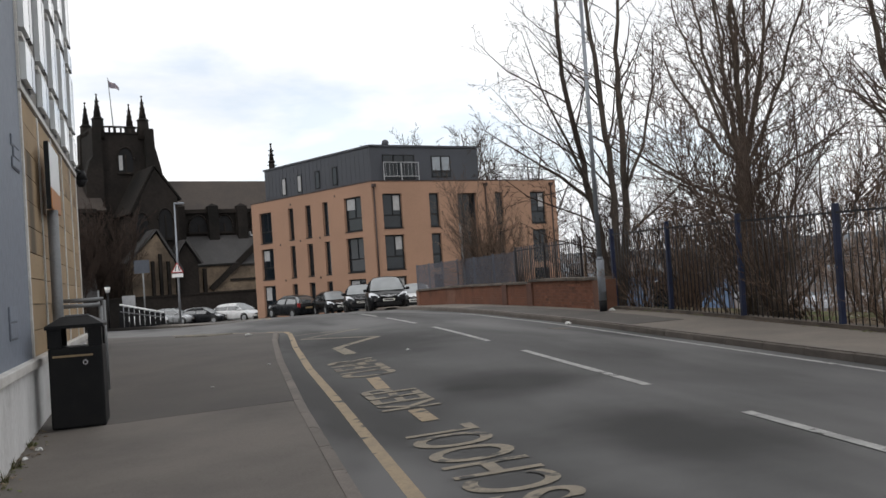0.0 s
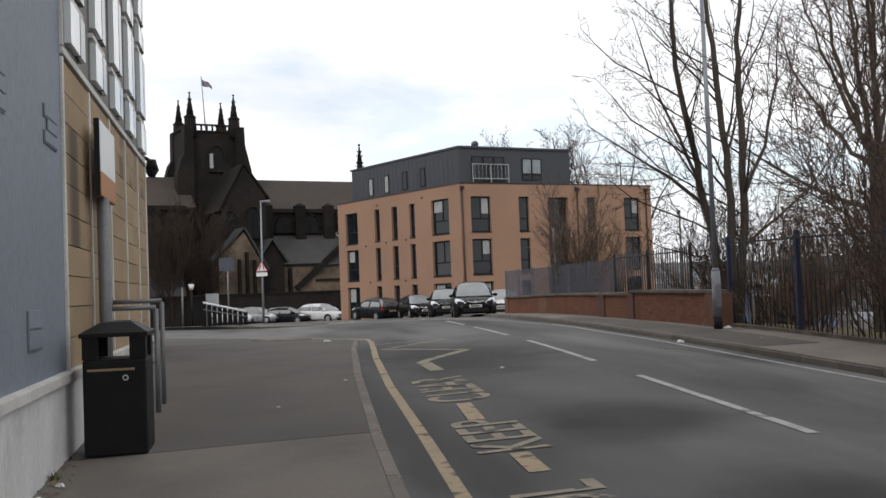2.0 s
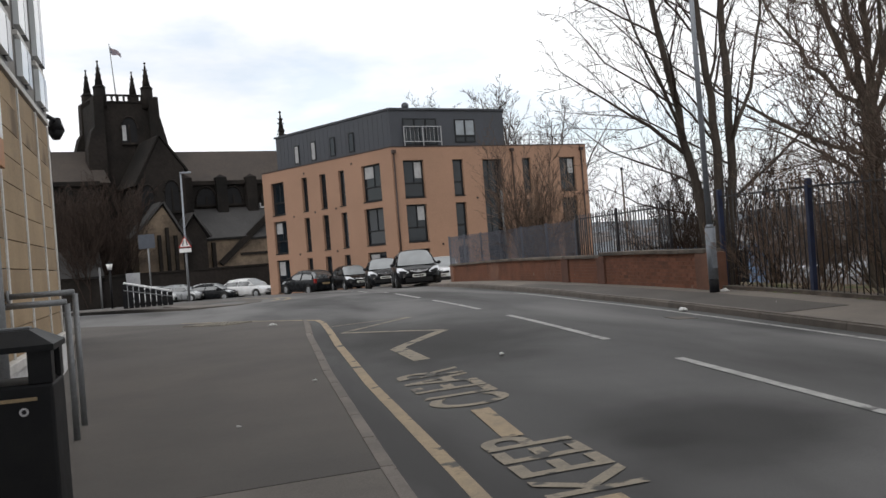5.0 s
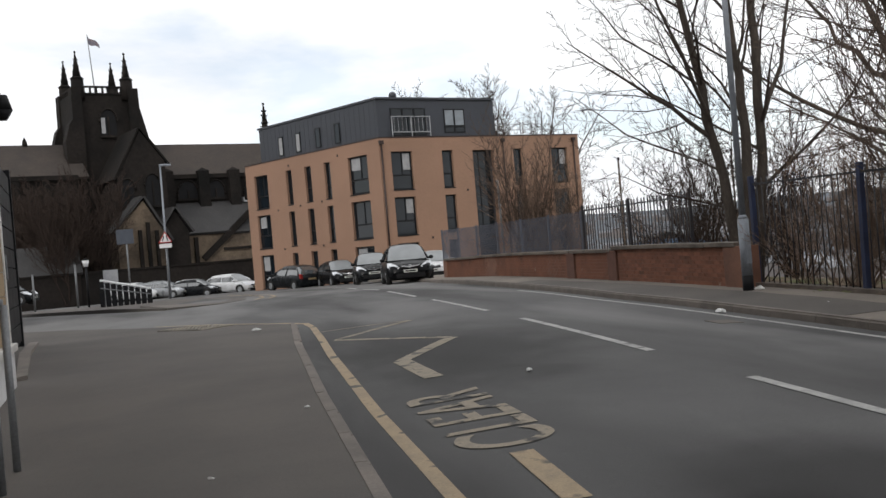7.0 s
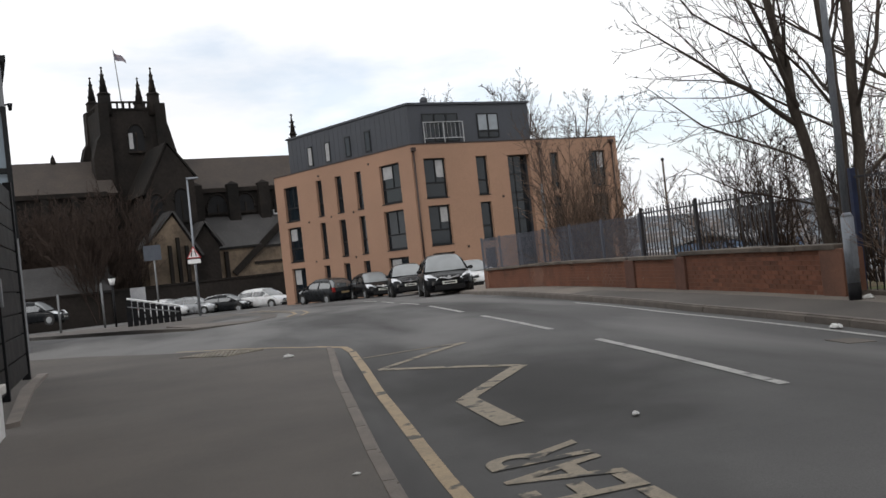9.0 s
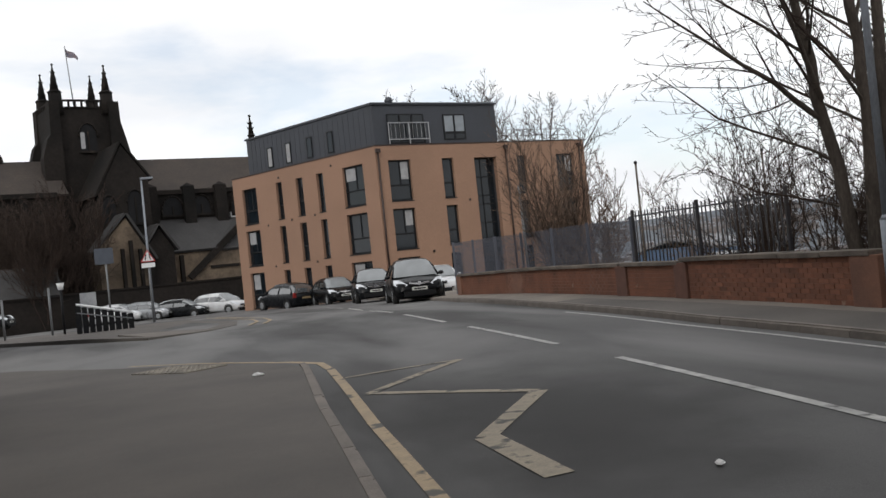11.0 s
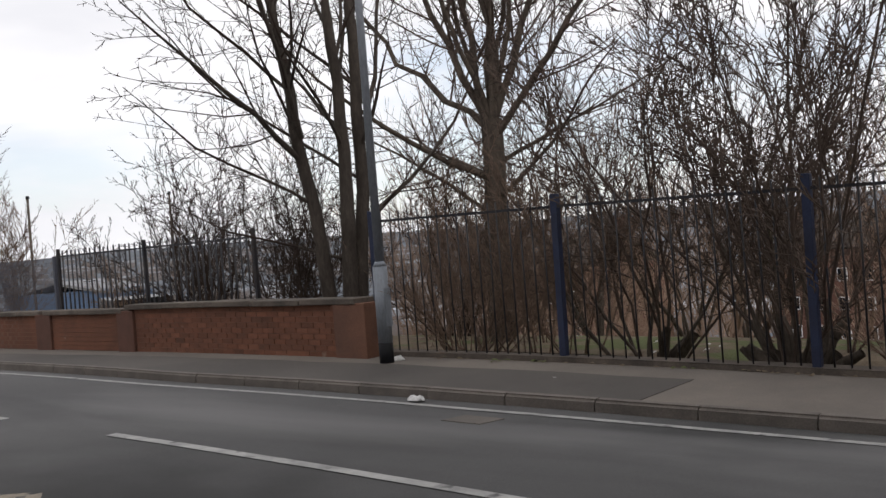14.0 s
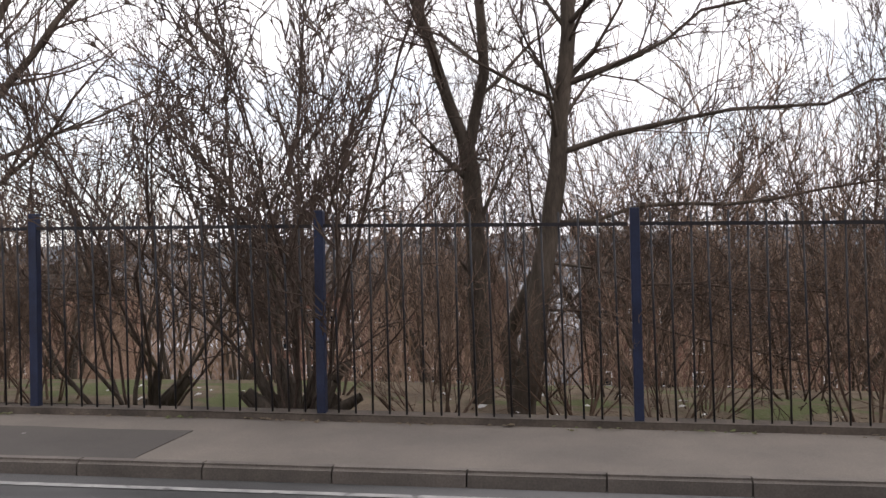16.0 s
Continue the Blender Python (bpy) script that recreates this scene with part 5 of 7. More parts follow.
# south aisle: lean-to roof and a pale wall
bm = B()
poly(bm, [(3.4, -6.3, 4.75), (9.0, -6.3, 4.85), (11.9, -5.0, 6.5), (12.9, -2.02, 8.0), (3.4, -2.02, 7.9)], 0.25)
part("aisle_roof", bm, M_SLATE, church, "grey slate lean-to roof")
bm = B()
poly(bm, [(9.2, -6.2, 4.7), (17.0, -6.2, 4.7), (17.0, -2.1, 7.6), (13.0, -2.1, 7.6)], 0.25)
part("aisle_roof", bm, M_SLATE, church)
bm = B()
for x in (4.0, 12.2):
    box(bm, x, x + 0.8, -2.6, -2.1, 7.75, 7.9)
    box(bm, x, x + 0.08, -2.6, -2.1, 7.9, 8.25)
    box(bm, x + 0.72, x + 0.8, -2.6, -2.1, 7.9, 8.25)
part("roof_flashing", bm, M_BLIND, church, "pale lead flashing")
bm = B()
box(bm, 4.2, 17.2, -6.0, -2.1, CZ, 4.6)
part("aisle_wall", bm, M_STONE_PALE, church, "buff stone wall coloured as lit")
bm = B()
poly(bm, [(6.4, -6.25, 2.1), (11.8, -6.25, 6.6), (11.8, -6.25, 7.0), (11.2, -6.25, 6.9), (6.0, -6.25, 2.5)], 0.3)
box(bm, 5.4, 5.75, -6.3, -6.0, CZ, 4.4)
box(bm, 8.3, 17.2, -6.12, -6.0, 3.0, 3.25)
part("stair_coping", bm, M_STONE_DARK, church)
for x in (13.0, 15.0):
    church_window(x - 0.4, x + 0.4, 1.0, 2.9, -6.15, 2)
# porch with a steep gable
bm = B()
pp = [(1.8, CZ), (4.3, CZ), (4.3, 5.0), (3.1, 6.9), (1.8, 5.0)]
lo = [bm.verts.new((x, -8.0, z)) for x, z in pp]
hi = [bm.verts.new((x, -2.0, z)) for x, z in pp]
for k in range(5):
    bm.faces.new((lo[k], lo[(k + 1) % 5], hi[(k + 1) % 5], hi[k]))
bm.faces.new(lo[::-1])
bm.faces.new(hi)
part("porch", bm, M_STONE_DARK, church)
bm = B()
poly(bm, [(1.5, -8.3, 4.85), (1.5, -2.0, 4.85), (3.1, -2.0, 7.15), (3.1, -8.3, 7.15)], 0.2)
poly(bm, [(4.6, -2.0, 4.85), (4.6, -8.3, 4.85), (3.1, -8.3, 7.15), (3.1, -2.0, 7.15)], 0.2)
part("porch_roof", bm, M_SLATE, church)
# transept under the tower
bm = B()
tp = [(-1.2, CZ), (3.3, CZ), (3.3, 11.6), (1.15, 14.5), (-1.2, 10.3)]
lo = [bm.verts.new((x, -6.0, z)) for x, z in tp]
hi = [bm.verts.new((x, 0.0, z)) for x, z in tp]
for k in range(5):
    bm.faces.new((lo[k], lo[(k + 1) % 5], hi[(k + 1) % 5], hi[k]))
bm.faces.new(lo[::-1])
bm.faces.new(hi)
part("transept", bm, M_STONE_DARK, church)
bm = B()
poly(bm, [(-1.4, -6.1, 10.0), (-1.4, 0.0, 10.0), (1.15, 0.0, 14.7), (1.15, -6.1, 14.7)], 0.16)
poly(bm, [(3.6, 0.0, 11.3), (3.6, -6.1, 11.3), (1.15, -6.1, 14.7), (1.15, 0.0, 14.7)], 0.16)
part("transept_roof", bm, M_STONE_DARK, church)
church_window(-0.9, 0.2, 7.6, 10.0, -6.05, 2)
church_window(1.3, 2.6, 7.6, 10.4, -6.05, 2)
# low gabled vestry in front, with paler stone
bm = B()
vp = [(-2.3, CZ), (2.1, CZ), (2.1, 4.6), (0.2, 7.9), (-2.3, 5.4)]
lo = [bm.verts.new((x, -8.4, z)) for x, z in vp]
hi = [bm.verts.new((x, -6.0, z)) for x, z in vp]
for k in range(5):
    bm.faces.new((lo[k], lo[(k + 1) % 5], hi[(k + 1) % 5], hi[k]))
bm.faces.new(lo[::-1])
bm.faces.new(hi)
part("vestry", bm, M_STONE_PALE, church, "patchy buff stone vestry")
for x in (-0.5, 0.25, 1.0, 1.8):
    bm = B()
    box(bm, x, x + 0.28, -8.75, -8.4, CZ, 6.0 - abs(x - 0.2))
    part("buttress", bm, M_STONE_DARK, church)
bm = B()
poly(bm, [(-2.6, -8.6, 5.1), (-2.6, -6.0, 5.1), (0.2, -6.0, 8.2), (0.2, -8.6, 8.2)], 0.2)
poly(bm, [(2.5, -6.0, 4.2), (2.5, -8.6, 4.2), (0.2, -8.6, 8.2), (0.2, -6.0, 8.2)], 0.2)
part("vestry_roof", bm, M_SLATE, church)

# churchyard wall
cy = tagged(part("churchyard_wall", box(B(), -30, 14, -14.3, -13.9, CZ - 1.5, 1.85), M_STONE_DARK, m=pose(-8.0, 104.0, 0, 0, 0, 20.5)), "low dark stone churchyard wall", "wall", kind="structure")
part("coping", box(B(), -30, 14, -14.4, -13.8, 1.851, 2.0), M_STONE_DARK, cy)
# small slate-roofed hall by the church
hall = thing("church_hall", pose(-13.6, 89.6, -0.6, 0, 0, 12), "low stone hall with a pale slate roof", "building")
part("wall", box(B(), -4.0, 3.5, -2.5, 2.5, 0, 2.6), M_STONE_DARK, hall)
bm = B()
gable_roof(bm, -4.2, 3.7, -2.5, 2.5, 2.8, 4.9)
part("roof", bm, M_SLATE, hall, "pale grey slate roof")

# ---- parked cars ----
def car(name, m, label, paint, L=4.0, W=1.74, H=1.49, kind="hatch", detail=True, group="parked cars"):
    """A car with its nose at local -y. Stations along the length give the body's section."""
    c = thing(name, m, label, "car", group)
    hw = W / 2
    suv = kind == "suv"
    hood, belt = (0.98, 1.05) if suv else (0.88, 0.95)
    low = 0.24 if suv else 0.18
    # (y, half width, z of the shoulder, z of the underside)
    st = [(0.0, 0.62, 0.52, 0.30), (0.06, 0.80, 0.66, 0.24), (0.28, 0.93, hood - 0.12, low), (0.75, 0.99, hood - 0.03, low), (1.15, 1.0, hood + 0.04, low), (L * 0.5, 1.0, belt, low),
          (L * 0.78, 0.99, belt + 0.03, low), (L - 0.3, 0.96, belt + 0.02, low), (L - 0.06, 0.90, belt - 0.05, 0.28), (L, 0.82, 0.72, 0.36)]
    bm = B()
    rings = []
    for y, k, zt, zb in st:
        w = hw * k
        sec = [(-w * 0.86, zb), (-w, zb + 0.16), (-w, zt - 0.18), (-w * 0.95, zt - 0.04), (-w * 0.78, zt), (0, zt + 0.035), (w * 0.78, zt), (w * 0.95, zt - 0.04), (w, zt - 0.18), (w, zb + 0.16), (w * 0.86, zb)]
        rings.append([bm.verts.new((x, y, z)) for x, z in sec])
    for a, b in zip(rings, rings[1:]):
        for k in range(len(a)):
            f = bm.faces.new((a[k], a[(k + 1) % len(a)], b[(k + 1) % len(a)], b[k]))
            f.smooth = True
    bm.faces.new(rings[0][::-1])
    bm.faces.new(rings[-1])
    body = part("body", bm, paint, c)
    # cabin: rounded sections from the scuttle over the roof to the tail
    tail = 0.16 if kind != "saloon" else 0.5
    y0, y1, y2, y3 = 0.98, 1.75, L - tail - 0.5, L - tail
    zl = belt - 0.03

    def ring(y, top, grow=0.0):
        f = (top - zl) / (H - zl)
        wb = hw * (0.93 if y > y0 + 0.05 else 0.86)
        wt_ = hw * (0.93 - 0.27 * f) * 1.0
        out_ = [(-wb - grow, zl)]
        for q in range(1, 6):
            g = q / 6
            out_.append((-(wb + (wt_ - wb) * g) - grow, zl + (top - zl) * g * 0.93))
        out_ += [(-wt_ * 0.86 - grow * 0.5, top - 0.02 * f + grow), (-wt_ * 0.45, top + 0.012 * f + grow), (0, top + 0.02 * f + grow)]
        return [(x, z) for x, z in out_] + [(-x, z) for x, z in out_[-2::-1]]

    stations = [(y0, zl + 0.015), (y0 + (y1 - y0) * 0.5, zl + (H - zl) * 0.56), (y1, H - 0.045), (y1 + 0.5, H - 0.01), ((y1 + y2) / 2 + 0.3, H - 0.01), (y2, H - 0.075), (y2 + (y3 - y2) * 0.55, zl + (H - zl) * 0.55), (y3, zl + 0.015)]

    def loft(sts, keep, grow):
        bm_ = B()
        prev_ = None
        for y, top in sts:
            cur = [bm_.verts.new((x, y, z)) for x, z in ring(y, top, grow)]
            if prev_:
                for q in range(len(cur) - 1):
                    if keep(q):
                        f_ = bm_.faces.new((prev_[q], prev_[q + 1], cur[q + 1], cur[q]))
                        f_.smooth = True
            prev_ = cur
        bmesh.ops.delete(bm_, geom=[v_ for v_ in bm_.verts if not v_.link_faces], context="VERTS")
        return bm_

    part("windscreen", loft(stations[:3], lambda q: 4 <= q <= 11, 0.0), M_WINDSCREEN, c, "windscreen painted pale for its sky reflection")
    for far in (False, True):
        part("side_window", loft(stations[1:7], lambda q: q > 10 if far else q < 5, -0.004), M_CAR_GLASS, c, "dark side window")
        part("front_quarter", loft(stations[:2], lambda q: q > 11 if far else q < 4, 0.003), paint, c)
        part("rear_quarter", loft(stations[6:], lambda q: q > 11 if far else q < 4, 0.003), paint, c)
    part("rear_window", loft(stations[5:], lambda q: 4 <= q <= 11, 0.0), M_CAR_GLASS, c)
    part("roof", loft(stations[2:6], lambda q: 4 <= q <= 11, 0.008), paint, c)
    for s_ in (-1, 1):
        for yy, tt in ((y0, zl + 0.015), (y3, zl + 0.015)):
            p0 = ring(yy, tt)[4]
            y_t = y1 if yy == y0 else y2
            p1 = ring(y_t, H - 0.05)[5]
            mid_y = (yy + y_t) / 2
            pm = ring(mid_y, zl + (H - zl) * 0.56)[5]
            bm = B()
            tube(bm, (s_ * p0[0], yy, p0[1]), (s_ * pm[0], mid_y, pm[1]), 0.035, 0.032, 6)
            tube(bm, (s_ * pm[0], mid_y, pm[1]), (s_ * p1[0], y_t, p1[1]), 0.032, 0.03, 6)
            part("pillar", bm, paint, c)
        pb, pt = ring((y0 + y3) / 2, H - 0.01)[0], ring((y0 + y3) / 2, H - 0.01)[5]
        part("pillar", tube(B(), (s_ * pb[0] * 1.003, (y0 + y3) / 2, pb[1]), (s_ * pt[0] * 1.01, (y0 + y3) / 2, pt[1]), 0.035, 0.03, 6), paint, c)
    for y in (0.72, L - 0.68):
        for s in (-1, 1):
            r = 0.36 if suv else 0.31
            bm = B()
            tube(bm, (s * (hw - 0.2), y, r), (s * (hw + 0.005), y, r), r, sides=22)
            wh = part("wheel", bm, M_TYRE, c)
            bm = B()
            tube(bm, (s * (hw + 0.006), y, r), (s * (hw + 0.016), y, r), r * 0.62, r * 0.5, sides=14)
            part("rim", bm, M_CAR_SILVER, wh)
            bm = B()
            n = 14
            for k in range(n):
                a0, a1 = math.pi * k / n, math.pi * (k + 1) / n
                x = s * (hw + 0.006)
                q = [(x, y + (r + 0.02) * math.cos(a0), r + (r + 0.02) * math.sin(a0)), (x, y + (r + 0.02) * math.cos(a1), r + (r + 0.02) * math.sin(a1)),
                     (x, y + (r + 0.06) * math.cos(a1), r + (r + 0.06) * math.sin(a1)), (x, y + (r + 0.06) * math.cos(a0), r + (r + 0.06) * math.sin(a0))]
                poly(bm, q, 0.012 * s)
            part("wheel_arch", bm, M_BLACK_PLASTIC, c)
    for s in (-1, 1):
        bm = B()
        bmesh.ops.create_uvsphere(bm, u_segments=12, v_segments=8, radius=1.0, matrix=Matrix.Translation((s * (hw + 0.06), 1.28, belt + 0.02)) @ Matrix.Diagonal((0.10, 0.09, 0.07, 1)))
        part("mirror", bm, paint, c)
        bm = B()
        v = [(s * hw * 0.44, 0.02, hood - 0.23), (s * hw * 0.68, 0.05, hood - 0.33), (s * hw * 0.955, 0.27, hood - 0.20), (s * hw * 0.93, 0.54, hood - 0.03), (s * hw * 0.72, 0.30, hood - 0.05)]
        vs = [bm.verts.new(p) for p in v]
        back_ = [bm.verts.new((p[0] * 0.97, p[1] + 0.12, p[2] - 0.03)) for p in v]
        bm.faces.new(vs)
        bm.faces.new(back_[::-1])
        for k in range(5):
            bm.faces.new((vs[k], vs[(k + 1) % 5], back_[(k + 1) % 5], back_[k]))
        part("headlight", bm, M_HEADLIGHT, c, "pale clear headlight")
        bm = B()
        box(bm, *sorted((s * hw * 0.74, s * hw * 0.93)), L - 0.14, L - 0.005, 0.72, 0.98, 0.02)
        part("tail_light", bm, M_RED, c, "red tail light")
    if detail:
        bm = B()
        box(bm, -0.36, 0.36, -0.03, 0.02, 0.60, 0.68, 0.012)
        part("grille", bm, M_BLACK_PLASTIC, c)
        bm = B()
        for q in (-1, 1):
            poly(bm, [(q * 0.36, -0.046, 0.735), (q * 0.36, -0.046, 0.685), (0.0, -0.05, 0.62), (0.0, -0.05, 0.685)], 0.014 * q)
        tube(bm, (0, -0.046, 0.68), (0, -0.066, 0.68), 0.07, 0.062, 16)
        part("grille_bar", bm, M_CHROME, c, "shallow chrome chevron with a round plain badge")
        bm = B()
        box(bm, -0.55, 0.55, -0.02, 0.1, 0.24, 0.42, 0.03)
        part("lower_intake", bm, M_BLACK_PLASTIC, c)
    bm = B()
    box(bm, -0.26, 0.26, -0.035, -0.021, 0.45, 0.56, 0.004)
    pl = part("number_plate", bm, M_PLATE, c, "pale plate with a plain dark bar")
    bm = B()
    box(bm, -0.2, 0.2, -0.038, -0.0355, 0.48, 0.53)
    part("bar", bm, M_BLACK_PLASTIC, pl)
    bm = B()
    box(bm, -0.26, 0.26, L + 0.001, L + 0.012, 0.62, 0.73)
    part("number_plate", bm, M_GOLD, c)
    return c


car("hatchback_car", pose(7.36, 41.6, height(7.4, 43) - 0.02, -1.0, 0, -6.5), "glossy black small hatchback with clear headlights at the kerb", M_CAR_BLACK, W=1.78, H=1.56)
car("hatchback_car", pose(7.5, 50.4, height(7.4, 50) - 0.02, -1.4, 0, -6), "dark grey parked car with a pale windscreen", M_CAR_DARK, L=4.1, W=1.72)
car("estate_car", pose(10.3, 50.5, base(51) - 0.12, -1.4, 0, -14), "white parked car beyond the brick wall", M_CAR_WHITE, L=4.2, W=1.78, H=1.45)
car("hatchback_car", pose(7.6, 59.5, base(61) - 0.06, -1.4, 0, 8), "black parked hatchback with a pale windscreen below the flats", M_CAR_BLACK, L=4.0, W=1.72, H=1.5)
car("hatchback_car", pose(4.1, 66.4, base(64) - 0.06, -1.4, 0, 207), "dark grey hatchback parked with its tail out", M_CAR_DARK, L=4.0, W=1.72, H=1.48)
car("suv_car", pose(3.6, 84.0, -0.75, 0, 0, 48), "white sport utility car in the church car park", M_CAR_WHITE, L=4.4, W=1.85, H=1.62, kind="suv")
car("saloon_car", pose(1.0, 85.0, -0.75, 0, 0, 62), "dark saloon car in the church car park", M_CAR_DARK, L=4.4, W=1.78, H=1.42, kind="saloon")
car("estate_car", pose(0.9, 89.0, -0.8, 0, 0, 60), "white car behind a dark saloon", M_CAR_WHITE, L=4.2, W=1.78, H=1.45)
car("hatchback_car", pose(-1.6, 85.5, -0.65, 0, 0, 62), "silver grey hatchback in the church car park", M_CAR_SILVER, L=4.1, W=1.74, H=1.45)
car("saloon_car", pose(-3.6, 86.0, -0.6, 0, 0, 60), "pale silver saloon in the church car park", M_CAR_WHITE, L=4.4, W=1.78, H=1.42, kind="saloon")
car("suv_car", pose(-11.7, 79.0, 0.05, 0, 0, 75), "dark estate car beside the church hall", M_CAR_DARK, L=4.5, W=1.85, H=1.7, kind="suv")

# ---- trees and undergrowth ----
class Wood:
    """Grows bare branches as tapered tubes; thick wood and twigs are kept apart."""

    def __init__(self, seed, fine=0.006):
        self.rnd, self.fine = random.Random(seed), fine
        self.thick, self.thin = [], []

    def add(self, a, b, ra, rb, cut=0.022):
        (self.thick if ra > cut else self.thin).append((a, b, ra, rb))

    def limb(self, p, d, length, r, level, last, up=0.12, wander=0.16, kids=None, spread=(28, 55), ratio=0.55, bare=0.2, end=0.25):
        """One limb, with its side branches down to the last level."""
        rnd = self.rnd
        n = max(2, int(length / (0.5 if level == 0 else 0.38 if level == 1 else 0.3)))
        n = min(n, 12)
        step = length / n
        pts = [(p, r)]
        for k in range(n):
            d = (d + Vector((rnd.gauss(0, wander), rnd.gauss(0, wander), rnd.gauss(0, wander) + up)) * 0.5).normalized()
            q = p + d * step
            rq = r * (1 - (1 - end) * (k + 1) / n)
            self.add(p, q, pts[-1][1], rq)
            p = q
            pts.append((p, rq))
        if level < last:
            count = kids[level] if kids else 6
            self.side(pts, level, last, count, length, up, wander, kids, spread, ratio, bare)
        return pts

    def side(self, pts, level, last, count, length, up, wander, kids, spread, ratio, bare):
        rnd = self.rnd
        for c in range(count):
            f = bare + (1 - bare) * (c + rnd.random()) / count
            i = min(int(f * (len(pts) - 1)), len(pts) - 2)
            a, b = pts[i][0], pts[i + 1][0]
            o = a.lerp(b, f * (len(pts) - 1) - i)
            d = (b - a).normalized()
            side = d.orthogonal()
            side.rotate(Matrix.Rotation(rnd.random() * 6.283, 3, d))
            ang = radians(rnd.uniform(*spread))
            nd = d * math.cos(ang) + side.normalized() * math.sin(ang)
            ln = length * ratio * rnd.uniform(0.6, 1.15) * (1.15 - 0.65 * f)
            self.limb(o, nd, ln, min(max(pts[i][1] * (rnd.uniform(0.26, 0.42) if level == 0 else rnd.uniform(0.42, 0.6)), self.fine), 0.04), level + 1, last, up, wander * 1.15, kids, spread, ratio, 0.12)

    def stem(self, pts, radii, last, kids, **kw):
        """A main stem through given points, then branches from it."""
        dense = []
        for k in range(len(pts) - 1):
            a, b = Vector(pts[k]), Vector(pts[k + 1])
            n = max(2, int((b - a).length / 0.45))
            for j in range(n):
                t = j / n
                jit = Vector((self.rnd.gauss(0, 1), self.rnd.gauss(0, 1), self.rnd.gauss(0, 1) if "crook" in kw else 0)) * kw.get("crook", 0.018)
                dense.append((a.lerp(b, t) + (jit if dense else Vector()), radii[k] + (radii[k + 1] - radii[k]) * t))
        dense.append((Vector(pts[-1]), radii[-1]))
        for (a, ra), (b, rb) in zip(dense, dense[1:]):
            self.add(a, b, ra, rb)
        length = sum((b[0] - a[0]).length for a, b in zip(dense, dense[1:]))
        self.side(dense, 0, last, kids[0], kw.get("reach", length), kw.get("up", 0.12), kw.get("wander", 0.16), kids, kw.get("spread", (30, 60)), kw.get("ratio", 0.42), kw.get("bare", 0.3))
        return dense

    def mesh(self, name, segs, mat):
        verts, faces = [], []
        for a, b, ra, rb in segs:
            n = 8 if ra > 0.07 else 6 if ra > 0.03 else 4 if ra > 0.012 else 3
            w = b - a
            if w.length < 1e-5:
                continue
            w.normalize()
            u = w.orthogonal().normalized()
            v = w.cross(u)
            i = len(verts)
            for c, r in ((a - w * ra * 0.2, ra), (b + w * rb * 0.2, rb)):
                for k in range(n):
                    t = 6.28318 * k / n
                    verts.append(c + u * (r * math.cos(t)) + v * (r * math.sin(t)))
            for k in range(n):
                faces.append((i + k, i + (k + 1) % n, i + n + (k + 1) % n, i + n + k))
        me = bpy.data.meshes.new(name)
        me.from_pydata([tuple(v) for v in verts], [], faces)
        me.materials.append(mat)
        me.polygons.foreach_set("use_smooth", [True] * len(me.polygons))
        return me

    def build(self, name, label, category, m=None, bark=None, twig=None, group=""):
        t = thing(name, m or pose(0, 0, 0), label, category, group)
        a = new("trunk", self.mesh("trunk", self.thick, bark or M_BARK))
        a.parent = t
        b = new("crown", self.mesh("crown", self.thin, twig or M_TWIG))
        b.parent = t
        tagged(b, kind="stuff")
        return t


def at_base(m, w):
    """Moves grown wood so that its own origin lies at the foot."""
    off = Vector(m)
    w.thick = [(a - off, b - off, ra, rb) for a, b, ra, rb in w.thick]
    w.thin = [(a - off, b - off, ra, rb) for a, b, ra, rb in w.thin]
    return w


# three-stemmed tree behind the lamp column
w = Wood(11)
F1 = (9.2, 21.1, 0.3)
w.stem([F1, (9.19, 21.0, 3.38), (9.0, 21.0, 6.2), (8.86, 21.0, 8.1), (8.8, 21.1, 10.5)], [0.13, 0.085, 0.06, 0.04, 0.012], 3, [15, 5, 3], reach=7.0, bare=0.3, ratio=0.34, up=0.2)
w.stem([(9.22, 21.05, 0.4), (9.48, 21.0, 2.82), (9.52, 21.0, 4.97), (9.53, 21.0, 6.77), (9.7, 21.0, 8.1), (9.8, 21.2, 10.6)], [0.12, 0.088, 0.075, 0.052, 0.035, 0.01], 3, [15, 5, 3], reach=7.0, bare=0.28, ratio=0.34, up=0.2)
w.stem([(9.1, 21.25, 0.4), (8.98, 21.35, 2.1), (8.81, 21.4, 3.15), (8.54, 21.4, 4.67), (8.28, 21.4, 6.3), (8.24, 21.4, 8.22), (8.0, 21.4, 10.2)], [0.115, 0.095, 0.085, 0.07, 0.052, 0.035, 0.01], 3, [15, 5, 3], reach=7.0, bare=0.28, ratio=0.34, up=0.18)
w.stem([(8.72, 21.4, 3.34), (8.06, 21.4, 3.88), (7.21, 21.4, 4.41), (6.18, 21.4, 5.09)], [0.045, 0.035, 0.024, 0.008], 3, [12, 5, 3], reach=4.0, bare=0.12, ratio=0.42, up=0.1)
w.stem([(8.72, 21.3, 3.6), (8.1, 21.0, 4.7), (7.5, 20.8, 5.9), (7.1, 20.7, 7.2)], [0.04, 0.032, 0.02, 0.008], 3, [12, 5, 3], reach=4.0, bare=0.12, ratio=0.42, up=0.16)
w.stem([(9.5, 21.0, 3.4), (10.1, 21.2, 4.5), (10.6, 21.4, 6.0), (10.8, 21.6, 7.4)], [0.045, 0.035, 0.024, 0.008], 3, [12, 5, 3], reach=4.0, bare=0.1, ratio=0.42, up=0.18)
